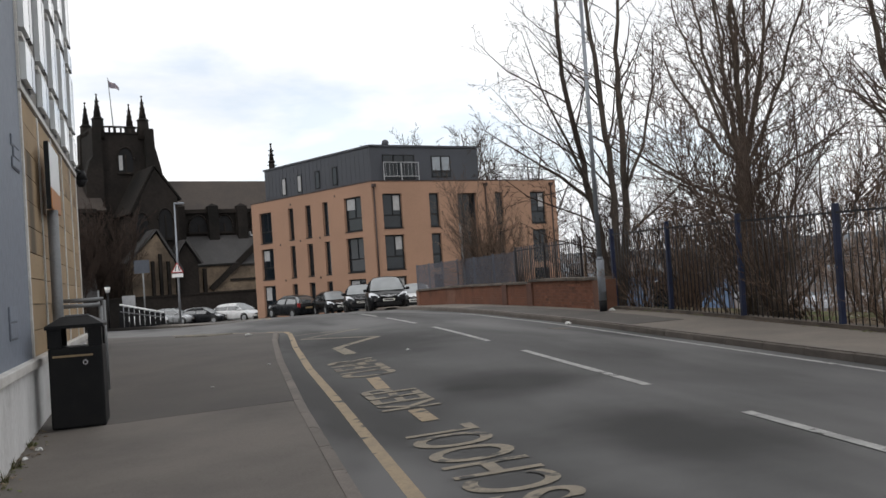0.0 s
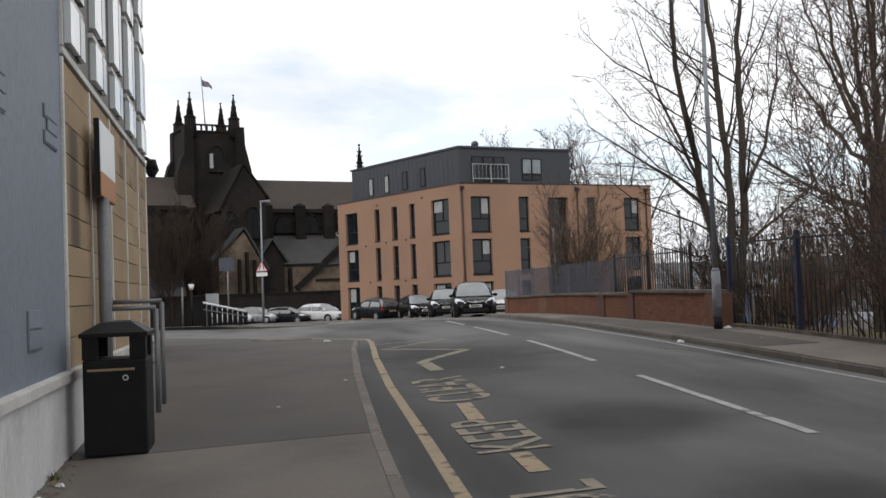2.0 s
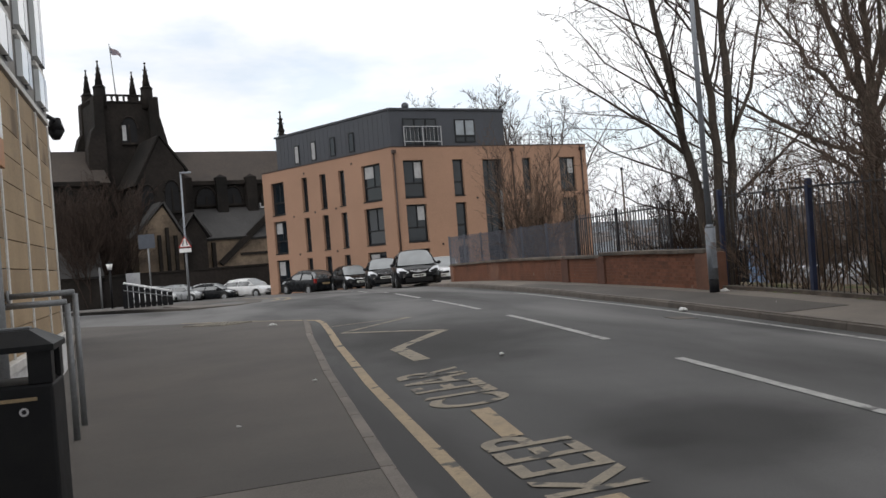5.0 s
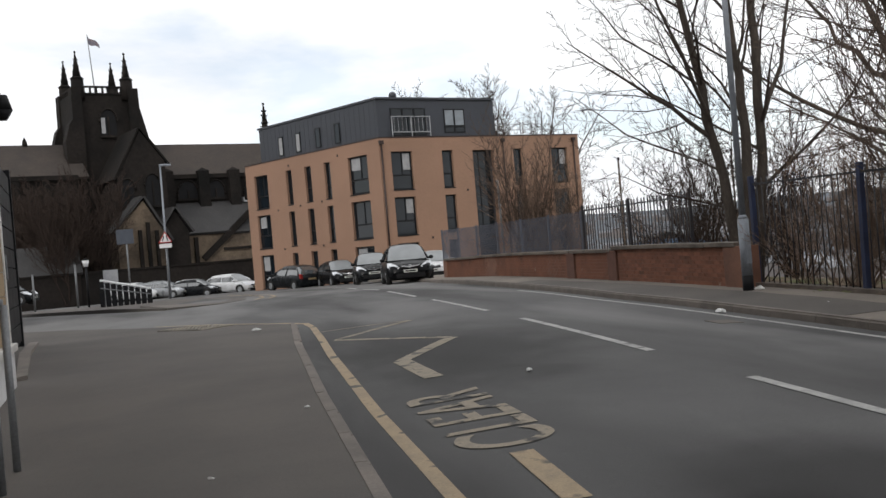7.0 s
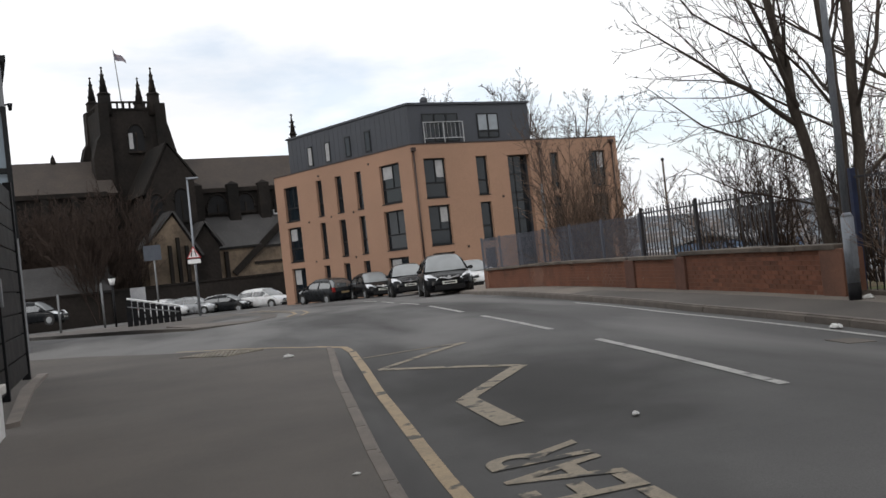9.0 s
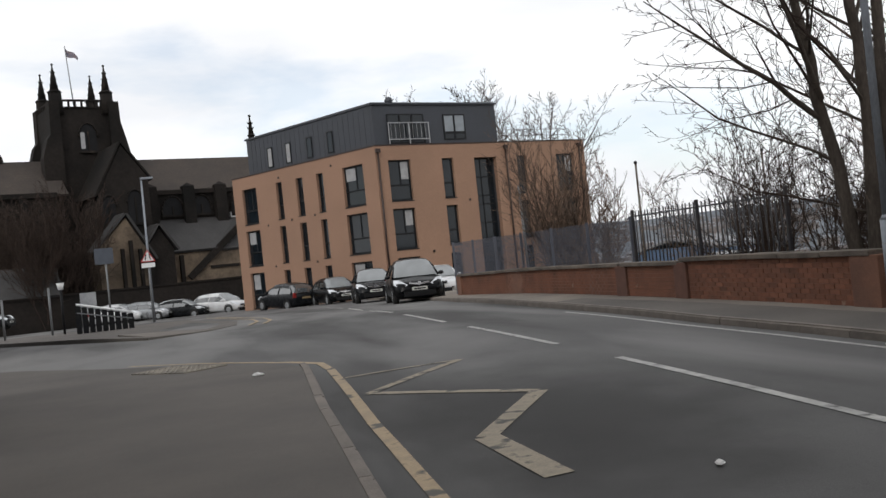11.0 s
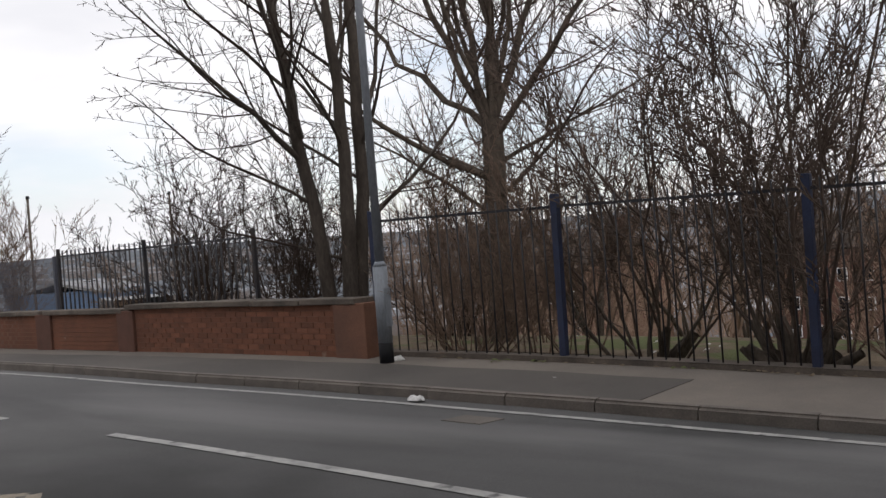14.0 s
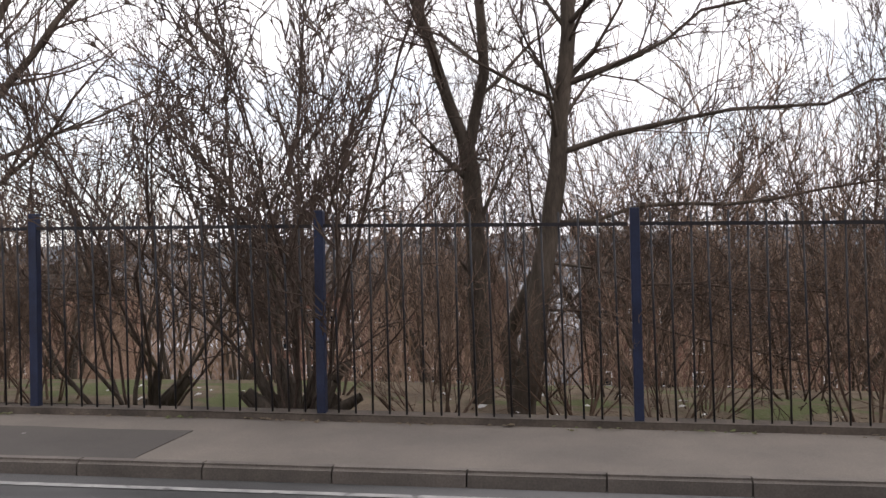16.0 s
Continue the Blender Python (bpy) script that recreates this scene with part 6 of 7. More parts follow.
w.stem([(9.52, 21.0, 2.4), (10.2, 20.7, 3.0), (11.0, 20.5, 3.8), (11.6, 20.3, 4.8)], [0.04, 0.03, 0.02, 0.008], 3, [12, 5, 3], reach=4.0, bare=0.1, ratio=0.42, up=0.16)
# long arching lower limbs
for x0, y0, z0, rise, reach_, dy in ((8.9, 21.38, 2.7, 1.5, 3.4, 0.5), (8.7, 21.4, 4.2, 1.9, 3.0, 0.2), (8.4, 21.4, 5.6, 1.7, 2.8, 0.6), (9.48, 21.0, 3.0, 2.3, 3.2, 1.4), (9.5, 21.0, 4.3, 2.2, 3.0, 1.0), (9.52, 21.0, 5.8, 2.0, 2.6, 1.2),
                                     (9.15, 21.0, 3.5, 2.0, 2.6, -0.6), (9.05, 21.0, 5.4, 2.0, 2.2, -0.4), (9.3, 21.1, 1.9, 1.0, 2.6, 1.6)):
    reach_ *= 0.72
    w.stem([(x0, y0, z0), (x0 - reach_ * 0.3, y0 + dy * 0.3, z0 + rise * 0.25), (x0 - reach_ * 0.65, y0 + dy * 0.65, z0 + rise * 0.52), (x0 - reach_, y0 + dy, z0 + rise)], [0.028, 0.022, 0.016, 0.006], 3, [11, 5, 2], reach=3.4, bare=0.12, ratio=0.4, up=0.12, wander=0.22)
at_base(F1, w).build("bare_tree", "tall bare dark-barked tree with three stems behind the fence", "tree", pose(*F1), bark=M_BARK_DARK, twig=M_TWIG_DARK)

# broad tree with a stout bole
w = Wood(23)
F2 = (11.3, 20.2, -0.6)
w.stem([F2, (11.3, 20.1, 2.5), (11.3, 20.06, 3.75)], [0.2, 0.17, 0.16], 0, [0])
for tip, r in (((11.4, 21.8, 7.6), 0.085), ((11.2, 20.7, 8.4), 0.08), ((11.5, 20.2, 8.8), 0.08), ((11.0, 19.6, 8.4), 0.085), ((11.4, 18.7, 7.4), 0.08), ((11.3, 17.6, 6.4), 0.07), ((11.2, 22.9, 6.3), 0.07), ((11.6, 21.2, 8.3), 0.06), ((11.2, 19.2, 8.0), 0.065), ((12.6, 20.3, 7.5), 0.07), ((10.2, 20.5, 7.0), 0.06)):
    a = Vector((11.3, 20.06, 3.3 + 0.5 * w.rnd.random()))
    b = Vector(tip)
    mid = a.lerp(b, 0.45) + Vector((0, (b.y - a.y) * 0.14, 0.1))
    w.stem([tuple(a), tuple(mid), tip, (tip[0], tip[1] * 1.0 + (tip[1] - 20.06) * 0.25, tip[2] + 1.4)], [r * 0.8, r * 0.55, r * 0.33, 0.008], 3, [18, 8, 4], reach=4.8, bare=0.15, ratio=0.42, up=0.16, crook=0.035)
for zz, dy, dx in ((2.9, 1, 0.2), (2.6, -1, -0.1), (3.1, -1, 0.4), (2.4, 1, -0.3)):
    w.limb(Vector((11.3, 20.1, zz)), Vector((dx, dy, 0.5)).normalized(), 3.4, 0.036, 1, 3, kids=[0, 11, 6], up=0.08)
w.stem([(11.3, 20.1, 2.9), (10.6, 20.4, 3.2), (9.9, 20.9, 3.75), (9.2, 21.4, 4.4), (8.5, 21.8, 5.2)], [0.05, 0.042, 0.033, 0.02, 0.006], 3, [12, 6, 3], reach=4.0, bare=0.15, ratio=0.4, up=0.12)
at_base(F2, w)
for segs in (w.thick, w.thin):
    segs[:] = [(a * 1.12, b * 1.12, ra * 1.1, rb * 1.1) for a, b, ra, rb in segs]
w.build("bare_tree", "broad bare tree forking from a stout grey-brown bole", "tree", pose(12.64, 21.18, -0.92))

# slim forked tree
w = Wood(37)
F3 = (11.5, 13.7, -0.4)
w.stem([F3, (11.5, 13.71, 2.44), (11.5, 13.78, 3.22)], [0.12, 0.105, 0.10], 3, [4, 5, 4], reach=4, bare=0.4, ratio=0.4)
w.stem([(11.5, 13.78, 3.2), (11.5, 14.08, 4.13), (11.5, 14.29, 4.92), (11.4, 14.6, 7.2), (11.4, 14.7, 9.0)], [0.075, 0.065, 0.055, 0.035, 0.01], 3, [20, 8, 6], reach=5.2, bare=0.1, ratio=0.38, up=0.1)
w.stem([(11.5, 13.75, 3.2), (11.5, 13.56, 4.04), (11.5, 13.57, 4.87), (11.5, 13.4, 7.4), (11.5, 13.3, 9.2)], [0.07, 0.062, 0.055, 0.035, 0.01], 3, [20, 8, 6], reach=5.2, bare=0.1, ratio=0.38, up=0.1)
at_base(F3, w).build("bare_tree", "slim bare tree forked into two stems", "tree", pose(*F3))

# leaning tree with long level limbs
w = Wood(41)
F4 = (10.6, 13.18, 0.0)
w.stem([F4, (10.6, 12.93, 1.8), (10.6, 12.73, 2.84), (10.6, 12.62, 3.88), (10.6, 12.56, 4.57), (10.7, 12.4, 7.0), (10.8, 12.3, 9.3)], [0.15, 0.115, 0.092, 0.08, 0.072, 0.045, 0.01], 3, [26, 9, 6], reach=5.0, bare=0.3, ratio=0.4, up=0.08)
for pts, r in ((((10.6, 12.7, 3.0), (10.6, 11.5, 3.33), (10.6, 9.56, 3.5), (10.6, 8.0, 3.7)), 0.045), (((10.6, 12.85, 2.3), (10.6, 10.98, 2.43), (10.6, 9.59, 2.6), (10.6, 8.2, 2.9)), 0.04),
               (((10.6, 12.65, 3.7), (10.6, 11.9, 4.0), (10.6, 11.2, 4.35), (10.6, 9.4, 4.9)), 0.05), (((10.6, 12.6, 3.5), (10.6, 13.5, 4.0), (10.6, 14.3, 4.5), (10.5, 15.2, 5.4)), 0.04),
               (((10.6, 12.95, 1.9), (10.5, 11.9, 1.7), (10.4, 10.9, 1.55), (10.3, 9.8, 1.5)), 0.03), (((10.6, 13.0, 1.4), (10.4, 12.0, 1.3), (10.3, 11.0, 0.95), (10.3, 10.2, 0.8)), 0.025),
               (((10.6, 12.6, 4.3), (9.8, 11.8, 5.0), (9.0, 11.2, 5.6), (8.2, 10.6, 6.2)), 0.045), (((10.65, 12.5, 5.6), (9.9, 12.9, 6.6), (9.2, 13.2, 7.5), (8.6, 13.4, 8.3)), 0.04)):
    w.stem(list(pts), [r * 0.75, r * 0.6, r * 0.4, 0.006], 3, [18, 8, 4], reach=3.6, bare=0.1, ratio=0.42, up=0.1, wander=0.24, crook=0.045)
w.stem([(10.75, 13.2, 0.0), (10.9, 13.3, 1.1), (10.65, 12.98, 1.75)], [0.10, 0.085, 0.08], 0, [0])
at_base(F4, w).build("bare_tree", "leaning bare tree with long level limbs", "tree", pose(*F4))


def shrub(seed, stems, tall, fan, last=3, kids=(9, 5, 4), r=0.035, twist=0.14, fine=0.0032):
    s = Wood(seed, fine)
    for k in range(stems):
        a = s.rnd.random() * 6.283
        lean = s.rnd.uniform(0.05, fan)
        d = Vector((math.cos(a) * lean, math.sin(a) * lean, 1)).normalized()
        foot = Vector((math.cos(a) * 0.25 * s.rnd.random(), math.sin(a) * 0.25 * s.rnd.random(), -0.2))
        s.limb(foot, d, tall * s.rnd.uniform(0.65, 1.1), r * s.rnd.uniform(0.6, 1.2), 0, last, up=0.1, wander=twist, kids=list(kids), spread=(18, 45), ratio=0.36, bare=0.15, end=0.12)
    return s


# coppiced clumps: crooked rods fanning from knotted stools
def stool(w_, knots):
    for k in range(knots):
        a = w_.rnd.random() * 6.283
        q = Vector((math.cos(a) * 0.16, math.sin(a) * 0.3, w_.rnd.uniform(-0.1, 0.25)))
        e = q + Vector((math.cos(a) * w_.rnd.uniform(0.05, 0.2), math.sin(a) * w_.rnd.uniform(0.1, 0.35), w_.rnd.uniform(0.12, 0.35)))
        w_.add(Vector((q.x * 0.3, q.y * 0.3, -0.4)), q, w_.rnd.uniform(0.06, 0.11), 0.085)
        w_.add(q, e, w_.rnd.uniform(0.06, 0.1), w_.rnd.uniform(0.03, 0.06))


w = shrub(53, 17, 6.2, 0.8, 3, (14, 8, 3), 0.028, 0.28, 0.0085)
stool(w, 9)
w.build("coppiced_tree", "coppiced tree with many crooked reddish-brown rods", "tree", pose(9.75, 15.3, 0.5), twig=M_TWIG, bark=M_BARK)
w = shrub(59, 10, 5.8, 0.85, 3, (13, 7, 3), 0.026, 0.28, 0.0085)
stool(w, 6)
w.build("coppiced_tree", "coppiced tree with many crooked brown rods", "tree", pose(10.3, 17.2, 0.3), twig=M_TWIG, bark=M_BARK)

# slender trees down the slope, their crowns a haze of twigs
w = shrub(151, 6, 7.6, 0.5, 3, (13, 8, 4), 0.05, 0.24, 0.0075)
grove = w.build("bare_tree", "slender bare tree with hazy brown twigs on the slope", "tree", pose(16.5, 18.6, terrain(16.5, 18.6)), bark=M_BARK, twig=M_TWIG, group="trees on the slope")
for x, y, turn in ((18.0, 15.4, 70), (17.0, 11.6, 160), (20.5, 21.5, 250), (18.5, 8.2, 310), (21.5, 17.2, 20), (16.0, 21.4, 110)):
    copy_thing(grove, pose(x, y, terrain(x, y), 0, 0, turn))

# round-headed tree lower down the slope
w = Wood(131, 0.008)
w.stem([(0, 0, -0.4), (0.05, 0.1, 1.6), (0.0, 0.2, 2.6)], [0.14, 0.11, 0.09], 0, [0])
for k in range(8):
    a = k * 0.79
    w.limb(Vector((0, 0.15, 1.9 + 0.1 * k)), Vector((math.cos(a) * 0.8, math.sin(a) * 0.9, 0.9)).normalized(), 3.6, 0.05, 0, 3, kids=[10, 6, 4], up=0.12, wander=0.3, ratio=0.45)
w.build("bare_tree", "round-headed bare tree with dark crooked twigs", "tree", pose(23.0, 10.8, terrain(23.0, 10.8)), bark=M_BARK_DARK, twig=M_TWIG_DARK)

# undergrowth: three shapes, repeated
kinds = [shrub(61, 8, 3.4, 0.9, 2, (16, 9), 0.014, 0.32, 0.0045), shrub(67, 7, 4.8, 0.8, 2, (16, 9), 0.017, 0.32, 0.005), shrub(71, 14, 2.2, 1.3, 2, (12, 6), 0.012, 0.3, 0.004)]
first = []
rnd = random.Random(5)
spots = [(9.5, 18.3, 0), (10.9, 18.6, 0), (9.6, 13.9, 2), (12.2, 15.6, 1), (9.7, 11.7, 2), (11.3, 11.2, 0), (12.4, 12.3, 1), (9.9, 9.9, 0), (11.4, 9.0, 1), (9.6, 8.1, 2), (10.8, 7.1, 1), (12.8, 10.0, 1), (13.5, 13.8, 0),
         (10.0, 5.6, 1), (11.6, 4.4, 1), (9.8, 3.0, 0), (12.5, 6.5, 1), (14.0, 17.0, 1), (14.5, 8.2, 1), (15.5, 11.5, 1), (15.0, 14.8, 1), (16.5, 18.0, 0), (13.0, 9.0, 1),
         (12.4, 31.6, 0), (10.7, 20.4, 0), (12.5, 20.2, 0), (13.8, 21.5, 1), (15.0, 24.0, 0), (14.2, 22.6, 1), (12.9, 22.6, 0), (13.2, 29.6, 0), (12.0, 13.2, 1), (11.8, 7.9, 1), (13.2, 5.0, 1), (17.5, 15.0, 1), (17.8, 9.5, 1), (18.5, 12.5, 1), (10.3, 12.6, 2), (9.3, 19.2, 2), (10.2, 19.6, 2), (9.5, 9.2, 2)]
for x, y, k in spots:
    z = terrain(x, y) + 0.1
    m = pose(x, y, z, rnd.uniform(-4, 4), rnd.uniform(-4, 4), rnd.uniform(0, 360))
    src = next((s for q, s in first if q == k), None)
    if src is None:
        src = kinds[k].build("bare_shrub", "leafless brown undergrowth shrub behind the fence", "shrub", m, bark=M_TWIG, twig=M_TWIG_RED if k != 1 else M_TWIG, group="undergrowth")
        first.append((k, src))
    else:
        copy_thing(src, m)

# dark crooked bushes behind the railings above the wall
w = shrub(107, 15, 4.3, 1.0, 3, (10, 6, 3), 0.026, 0.34, 0.0075)
bush = w.build("bare_shrub", "dark crooked leafless bush behind the railings", "shrub", pose(11.6, 27.2, terrain(11.6, 27.2)), bark=M_TWIG_DARK, twig=M_TWIG_DARK, group="bushes behind the railings")
for x, y, turn in ((12.4, 29.3, 130), (11.4, 24.8, 220), (13.6, 26.4, 300), (14.6, 23.6, 90), (15.6, 29.2, 30)):
    copy_thing(bush, pose(x, y, terrain(x, y) - 0.1, 0, 0, turn))

# trees by the flats and the church
w = shrub(83, 11, 5.3, 0.42, 2, (17, 9), 0.03, 0.2, 0.0075)
t1 = w.build("bare_tree", "upright bare brown tree behind the mesh fence", "tree", pose(9.75, 34.3, terrain(9.75, 34.3) + 0.1), twig=M_TWIG, bark=M_TWIG)
w = shrub(89, 20, 3.7, 0.5, 2, (16, 8), 0.02, 0.18, 0.008)
t2 = w.build("bare_shrub", "dense reddish-brown shrub behind the mesh fence", "shrub", pose(9.95, 34.9, terrain(9.95, 34.9) + 0.1), twig=M_TWIG_RED, bark=M_TWIG_RED)
copy_thing(t2, pose(10.5, 33.6, terrain(10.5, 33.6), 0, 4, 130))
w = Wood(97, 0.02)
for k in range(7):
    a = k * 0.9
    w.limb(Vector((0, 0, 3.5)), Vector((math.cos(a) * 0.75, math.sin(a) * 0.75, 1)).normalized(), 13.5, 0.16, 0, 3, kids=[16, 8, 5], up=0.12, ratio=0.42)
w.add(Vector((0, 0, -1)), Vector((0, 0, 3.6)), 0.32, 0.26)
t3 = w.build("bare_tree", "large bare tree beyond the flats", "tree", pose(23.0, 92.0, -1.0), bark=M_BARK_DARK, twig=M_TWIG_DARK)
copy_thing(t3, pose(28.5, 90.0, -2.0, 0, 0, 70))
w = shrub(101, 15, 10.5, 0.55, 2, (20, 11), 0.055, 0.2, 0.02)
t4 = w.build("bare_tree", "dark twiggy tree before the church", "tree", pose(-10.8, 88.0, -0.6), twig=M_TWIG_DARK, bark=M_TWIG_DARK)
for x, y, s in ((-13.2, 95.0, 40), (-9.0, 91.5, 130), (-16.5, 95.0, 220), (-19.5, 94.0, 300), (-10.6, 94.5, 10)):
    copy_thing(t4, pose(x, y, -0.6, 0, 0, s))

# tangled thicket further down the slope, too dense to count
rnd = random.Random(77)
verts_, faces_ = [], []
for k in range(150):
    s = shrub(200 + k, 7, rnd.uniform(3.5, 6.5), 0.75, 1, (15,), 0.02, 0.24, 0.011)
    x = rnd.uniform(14.5, 40)
    y = rnd.uniform(-8, 12 + x * 0.9)
    off = Vector((x, y, terrain(x, y) - 0.1))
    for a, b, ra, rb in s.thick + s.thin:
        u = (b - a).orthogonal().normalized()
        v = (b - a).normalized().cross(u)
        i = len(verts_)
        for c, r in ((a, ra), (b, rb)):
            for q in range(3):
                verts_.append(tuple(c + off + u * (r * math.cos(q * 2.094)) + v * (r * math.sin(q * 2.094))))
        faces_.extend([(i, i + 1, i + 4, i + 3), (i + 1, i + 2, i + 5, i + 4), (i + 2, i, i + 3, i + 5)])
me = bpy.data.meshes.new("thicket")
me.from_pydata(verts_, [], faces_)
me.materials.append(M_SCRUB)
tagged(new("thicket", me), "dense leafless brown thicket on the slope", "thicket", kind="stuff")

# ---- valley, town and distant things ----
rnd = random.Random(9)
vw, fw_, vr, fr_ = [], [], [], []


def block(v, f, x, y, z0, z1, sx, sy, a):
    i = len(v)
    c, s = math.cos(a), math.sin(a)
    for z in (z0, z1):
        for dx, dy in ((-sx, -sy), (sx, -sy), (sx, sy), (-sx, sy)):
            v.append((x + dx * c - dy * s, y + dx * s + dy * c, z))
    f.extend([(i, i + 3, i + 2, i + 1), (i + 4, i + 5, i + 6, i + 7)] + [(i + k, i + (k + 1) % 4, i + 4 + (k + 1) % 4, i + 4 + k) for k in range(4)])


for k in range(900):
    d = 210 + 1100 * rnd.random() ** 1.4
    a = radians(rnd.uniform(-12, 82))
    x, y = 5 + d * math.cos(a), 10 + d * math.sin(a)
    if x < 60:
        continue
    z = terrain(x, y)
    sx, sy, h = rnd.uniform(3, 9), rnd.uniform(3, 6), rnd.uniform(3, 6)
    if rnd.random() < 0.04:
        sx, sy, h = rnd.uniform(10, 22), rnd.uniform(8, 14), rnd.uniform(4, 8)
    t = rnd.uniform(0, 3.1)
    block(vw, fw_, x, y, z - 3, z + h, sx, sy, t)
    block(vr, fr_, x, y, z + h + 0.02, z + h + rnd.uniform(0.6, 1.6), sx + 0.2, sy + 0.2, t)
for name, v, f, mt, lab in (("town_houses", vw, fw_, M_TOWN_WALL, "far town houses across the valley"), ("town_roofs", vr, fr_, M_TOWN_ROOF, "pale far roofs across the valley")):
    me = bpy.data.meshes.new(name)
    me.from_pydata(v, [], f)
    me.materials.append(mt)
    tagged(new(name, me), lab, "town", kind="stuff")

shed = thing("industrial_shed", pose(45.0, 90.0, terrain(45, 90), 0, 0, 20), "blue profiled sheet industrial shed in the valley", "building")
part("wall", box(B(), -3.2, 3.2, -5, 5, 0, 8.4), M_BLUE_SHED, shed)
bm = B()
gable_roof(bm, -3.4, 3.4, -5, 5, 8.5, 9.3)
part("roof", bm, M_TOWN_ROOF, shed)


def house(m, label, length=24.0, depth=8.0, eaves=9.2, ridge=12.0):
    h = thing("brick_house", m, label, "house", "houses below the fence")
    part("wall", box(B(), -length / 2, length / 2, -depth / 2, depth / 2, -4, eaves), M_RED_BRICK_FAR, h)
    bm_ = B()
    gable_roof(bm_, -length / 2, length / 2, -depth / 2, depth / 2, eaves, ridge)
    part("roof", bm_, M_SLATE_BROWN, h)
    for x in (-length / 2 + 0.6, length / 2 - 0.6):
        part("chimney", box(B(), x - 0.4, x + 0.4, -0.35, 0.35, ridge - 0.8, ridge + 1.1), M_RED_BRICK_FAR, h)
    for x in [-10.0 + 2.5 * q for q in range(9)]:
        for z in (0.8, 3.4, 6.0):
            b_ = B()
            box(b_, x - 0.5, x + 0.5, -depth / 2 - 0.05, -depth / 2 - 0.001, z, z + 1.2)
            wn_ = part("window", b_, M_SIGN_WHITE, h)
            b_ = B()
            box(b_, x - 0.42, x + 0.42, -depth / 2 - 0.06, -depth / 2 - 0.051, z + 0.08, z + 1.12)
            part("pane", b_, M_PANE, wn_)
    return h


for x, y, a, dz in ((86, 2, 84, 0), (92, 34, 75, 0), (78, 62, 60, 0), (112, -18, 80, 0)):
    house(pose(x, y, terrain(x, y) - 0.5, 0, 0, a + 180), "long red brick terrace with a dark roof below the slope")
ct = thing("storage_container", pose(27.6, 55.0, terrain(27.6, 55), 0, 0, -24), "dark steel storage container on the slope", "container")
part("body", box(B(), -1.3, 1.3, -3, 3, 0.1, 0.6 - terrain(27.6, 55), 0.02), M_CAR_DARK, ct)
for k in range(6):
    x = -1.15 + k * 0.46
    part("rib", box(B(), x - 0.06, x + 0.06, -3.04, -3.001, 0.15, 0.5 - terrain(27.6, 55)), M_CAR_DARK, ct)
for x in (-1.1, 1.1):
    part("skid", box(B(), x - 0.1, x + 0.1, -2.9, 2.9, -0.6, 0.099), M_BLACK_PAINT, ct)


def pole(m, tall, label, r=0.045):
    p = thing("telegraph_pole", m, label, "pole")
    b_ = B()
    tube(b_, (0, 0, -0.2), (0, 0, tall), r, r * 0.75, 10)
    part("shaft", b_, M_BARK, p)
    b_ = B()
    tube(b_, (0, 0, tall + 0.001), (0, 0, tall + 0.12), r * 1.5, r, 8)
    part("cap", b_, M_BLACK_PAINT, p)
    return p


pole(pose(19.9, 50.0, terrain(19.9, 50) - 0.1), 5.3 - terrain(19.9, 50), "dark slim pole beyond the fence", 0.06)
pole(pose(22.5, 44.0, terrain(22.5, 44) - 0.1), 4.9 - terrain(22.5, 44), "dark slim pole beyond the fence", 0.05)
sp2 = thing("bare_post", pose(9.5, 36.5, terrain(9.5, 36.5)), "thin bare grey post behind the brick wall", "post")
part("shaft", tube(B(), (0, 0, 0), (-0.05, 0, 3.3), 0.038, sides=12), M_GALV, sp2)
part("cap", tube(B(), (-0.05, 0, 3.301), (-0.05, 0, 3.32), 0.042, 0.03, sides=12), M_GALV, sp2)

# ---- street furniture on the island footway ----
sl = thing("street_lamp", pose(-2.0, 60.0, base(60) + 0.1), "slim grey street lamp with a flat lantern", "street lamp")
part("shaft", tube(B(), (0, 0, 0), (0.05, 0, 7.15), 0.075, 0.045, 12), M_LAMP_GREY, sl)
part("lantern", box(B(), 0.0, 0.62, -0.12, 0.12, 7.1, 7.2, 0.03), M_LAMP_GREY, sl)
ws = thing("warning_sign", pose(-2.0, 59.8, base(60) + 0.1), "triangular red and white warning sign with a plate", "sign")
bm = B()
tri_ = [(-0.36, 3.0), (0.36, 3.0), (0, 3.62)]
part("border", poly(B(), [(x, -0.1, z) for x, z in tri_], 0.03), M_SIGN_RED, ws)
cx, cz = 0, 3.2
part("face", poly(B(), [(x * 0.78, -0.104, cz + (z - cz) * 0.78) for x, z in tri_], 0.003), M_SIGN_WHITE, ws)
for q in (-1, 1):
    part("symbol", poly(B(), [(q * 0.04, -0.109, 3.38), (q * 0.09, -0.109, 3.38), (q * 0.16, -0.109, 3.1), (q * 0.10, -0.109, 3.1)], 0.004 * q), M_BLACK_PAINT, ws)
part("plate", box(B(), -0.32, 0.32, -0.12, -0.09, 2.72, 2.94), M_SIGN_WHITE, ws)
part("post", tube(B(), (0, 0, 0), (0, 0, 3.5), 0.035, sides=10), M_GALV, ws)
bd = thing("direction_sign", pose(-3.9, 58.0, base(58) + 0.1), "grey-blue sign board seen on two posts", "sign")
part("board", box(B(), -0.42, 0.42, -0.05, 0.0, 3.0, 3.75), M_BOARD_BACK, bd)
part("post", tube(B(), (0.05, 0.04, 0), (0.05, 0.04, 3.7), 0.045, sides=10), M_GALV, bd)
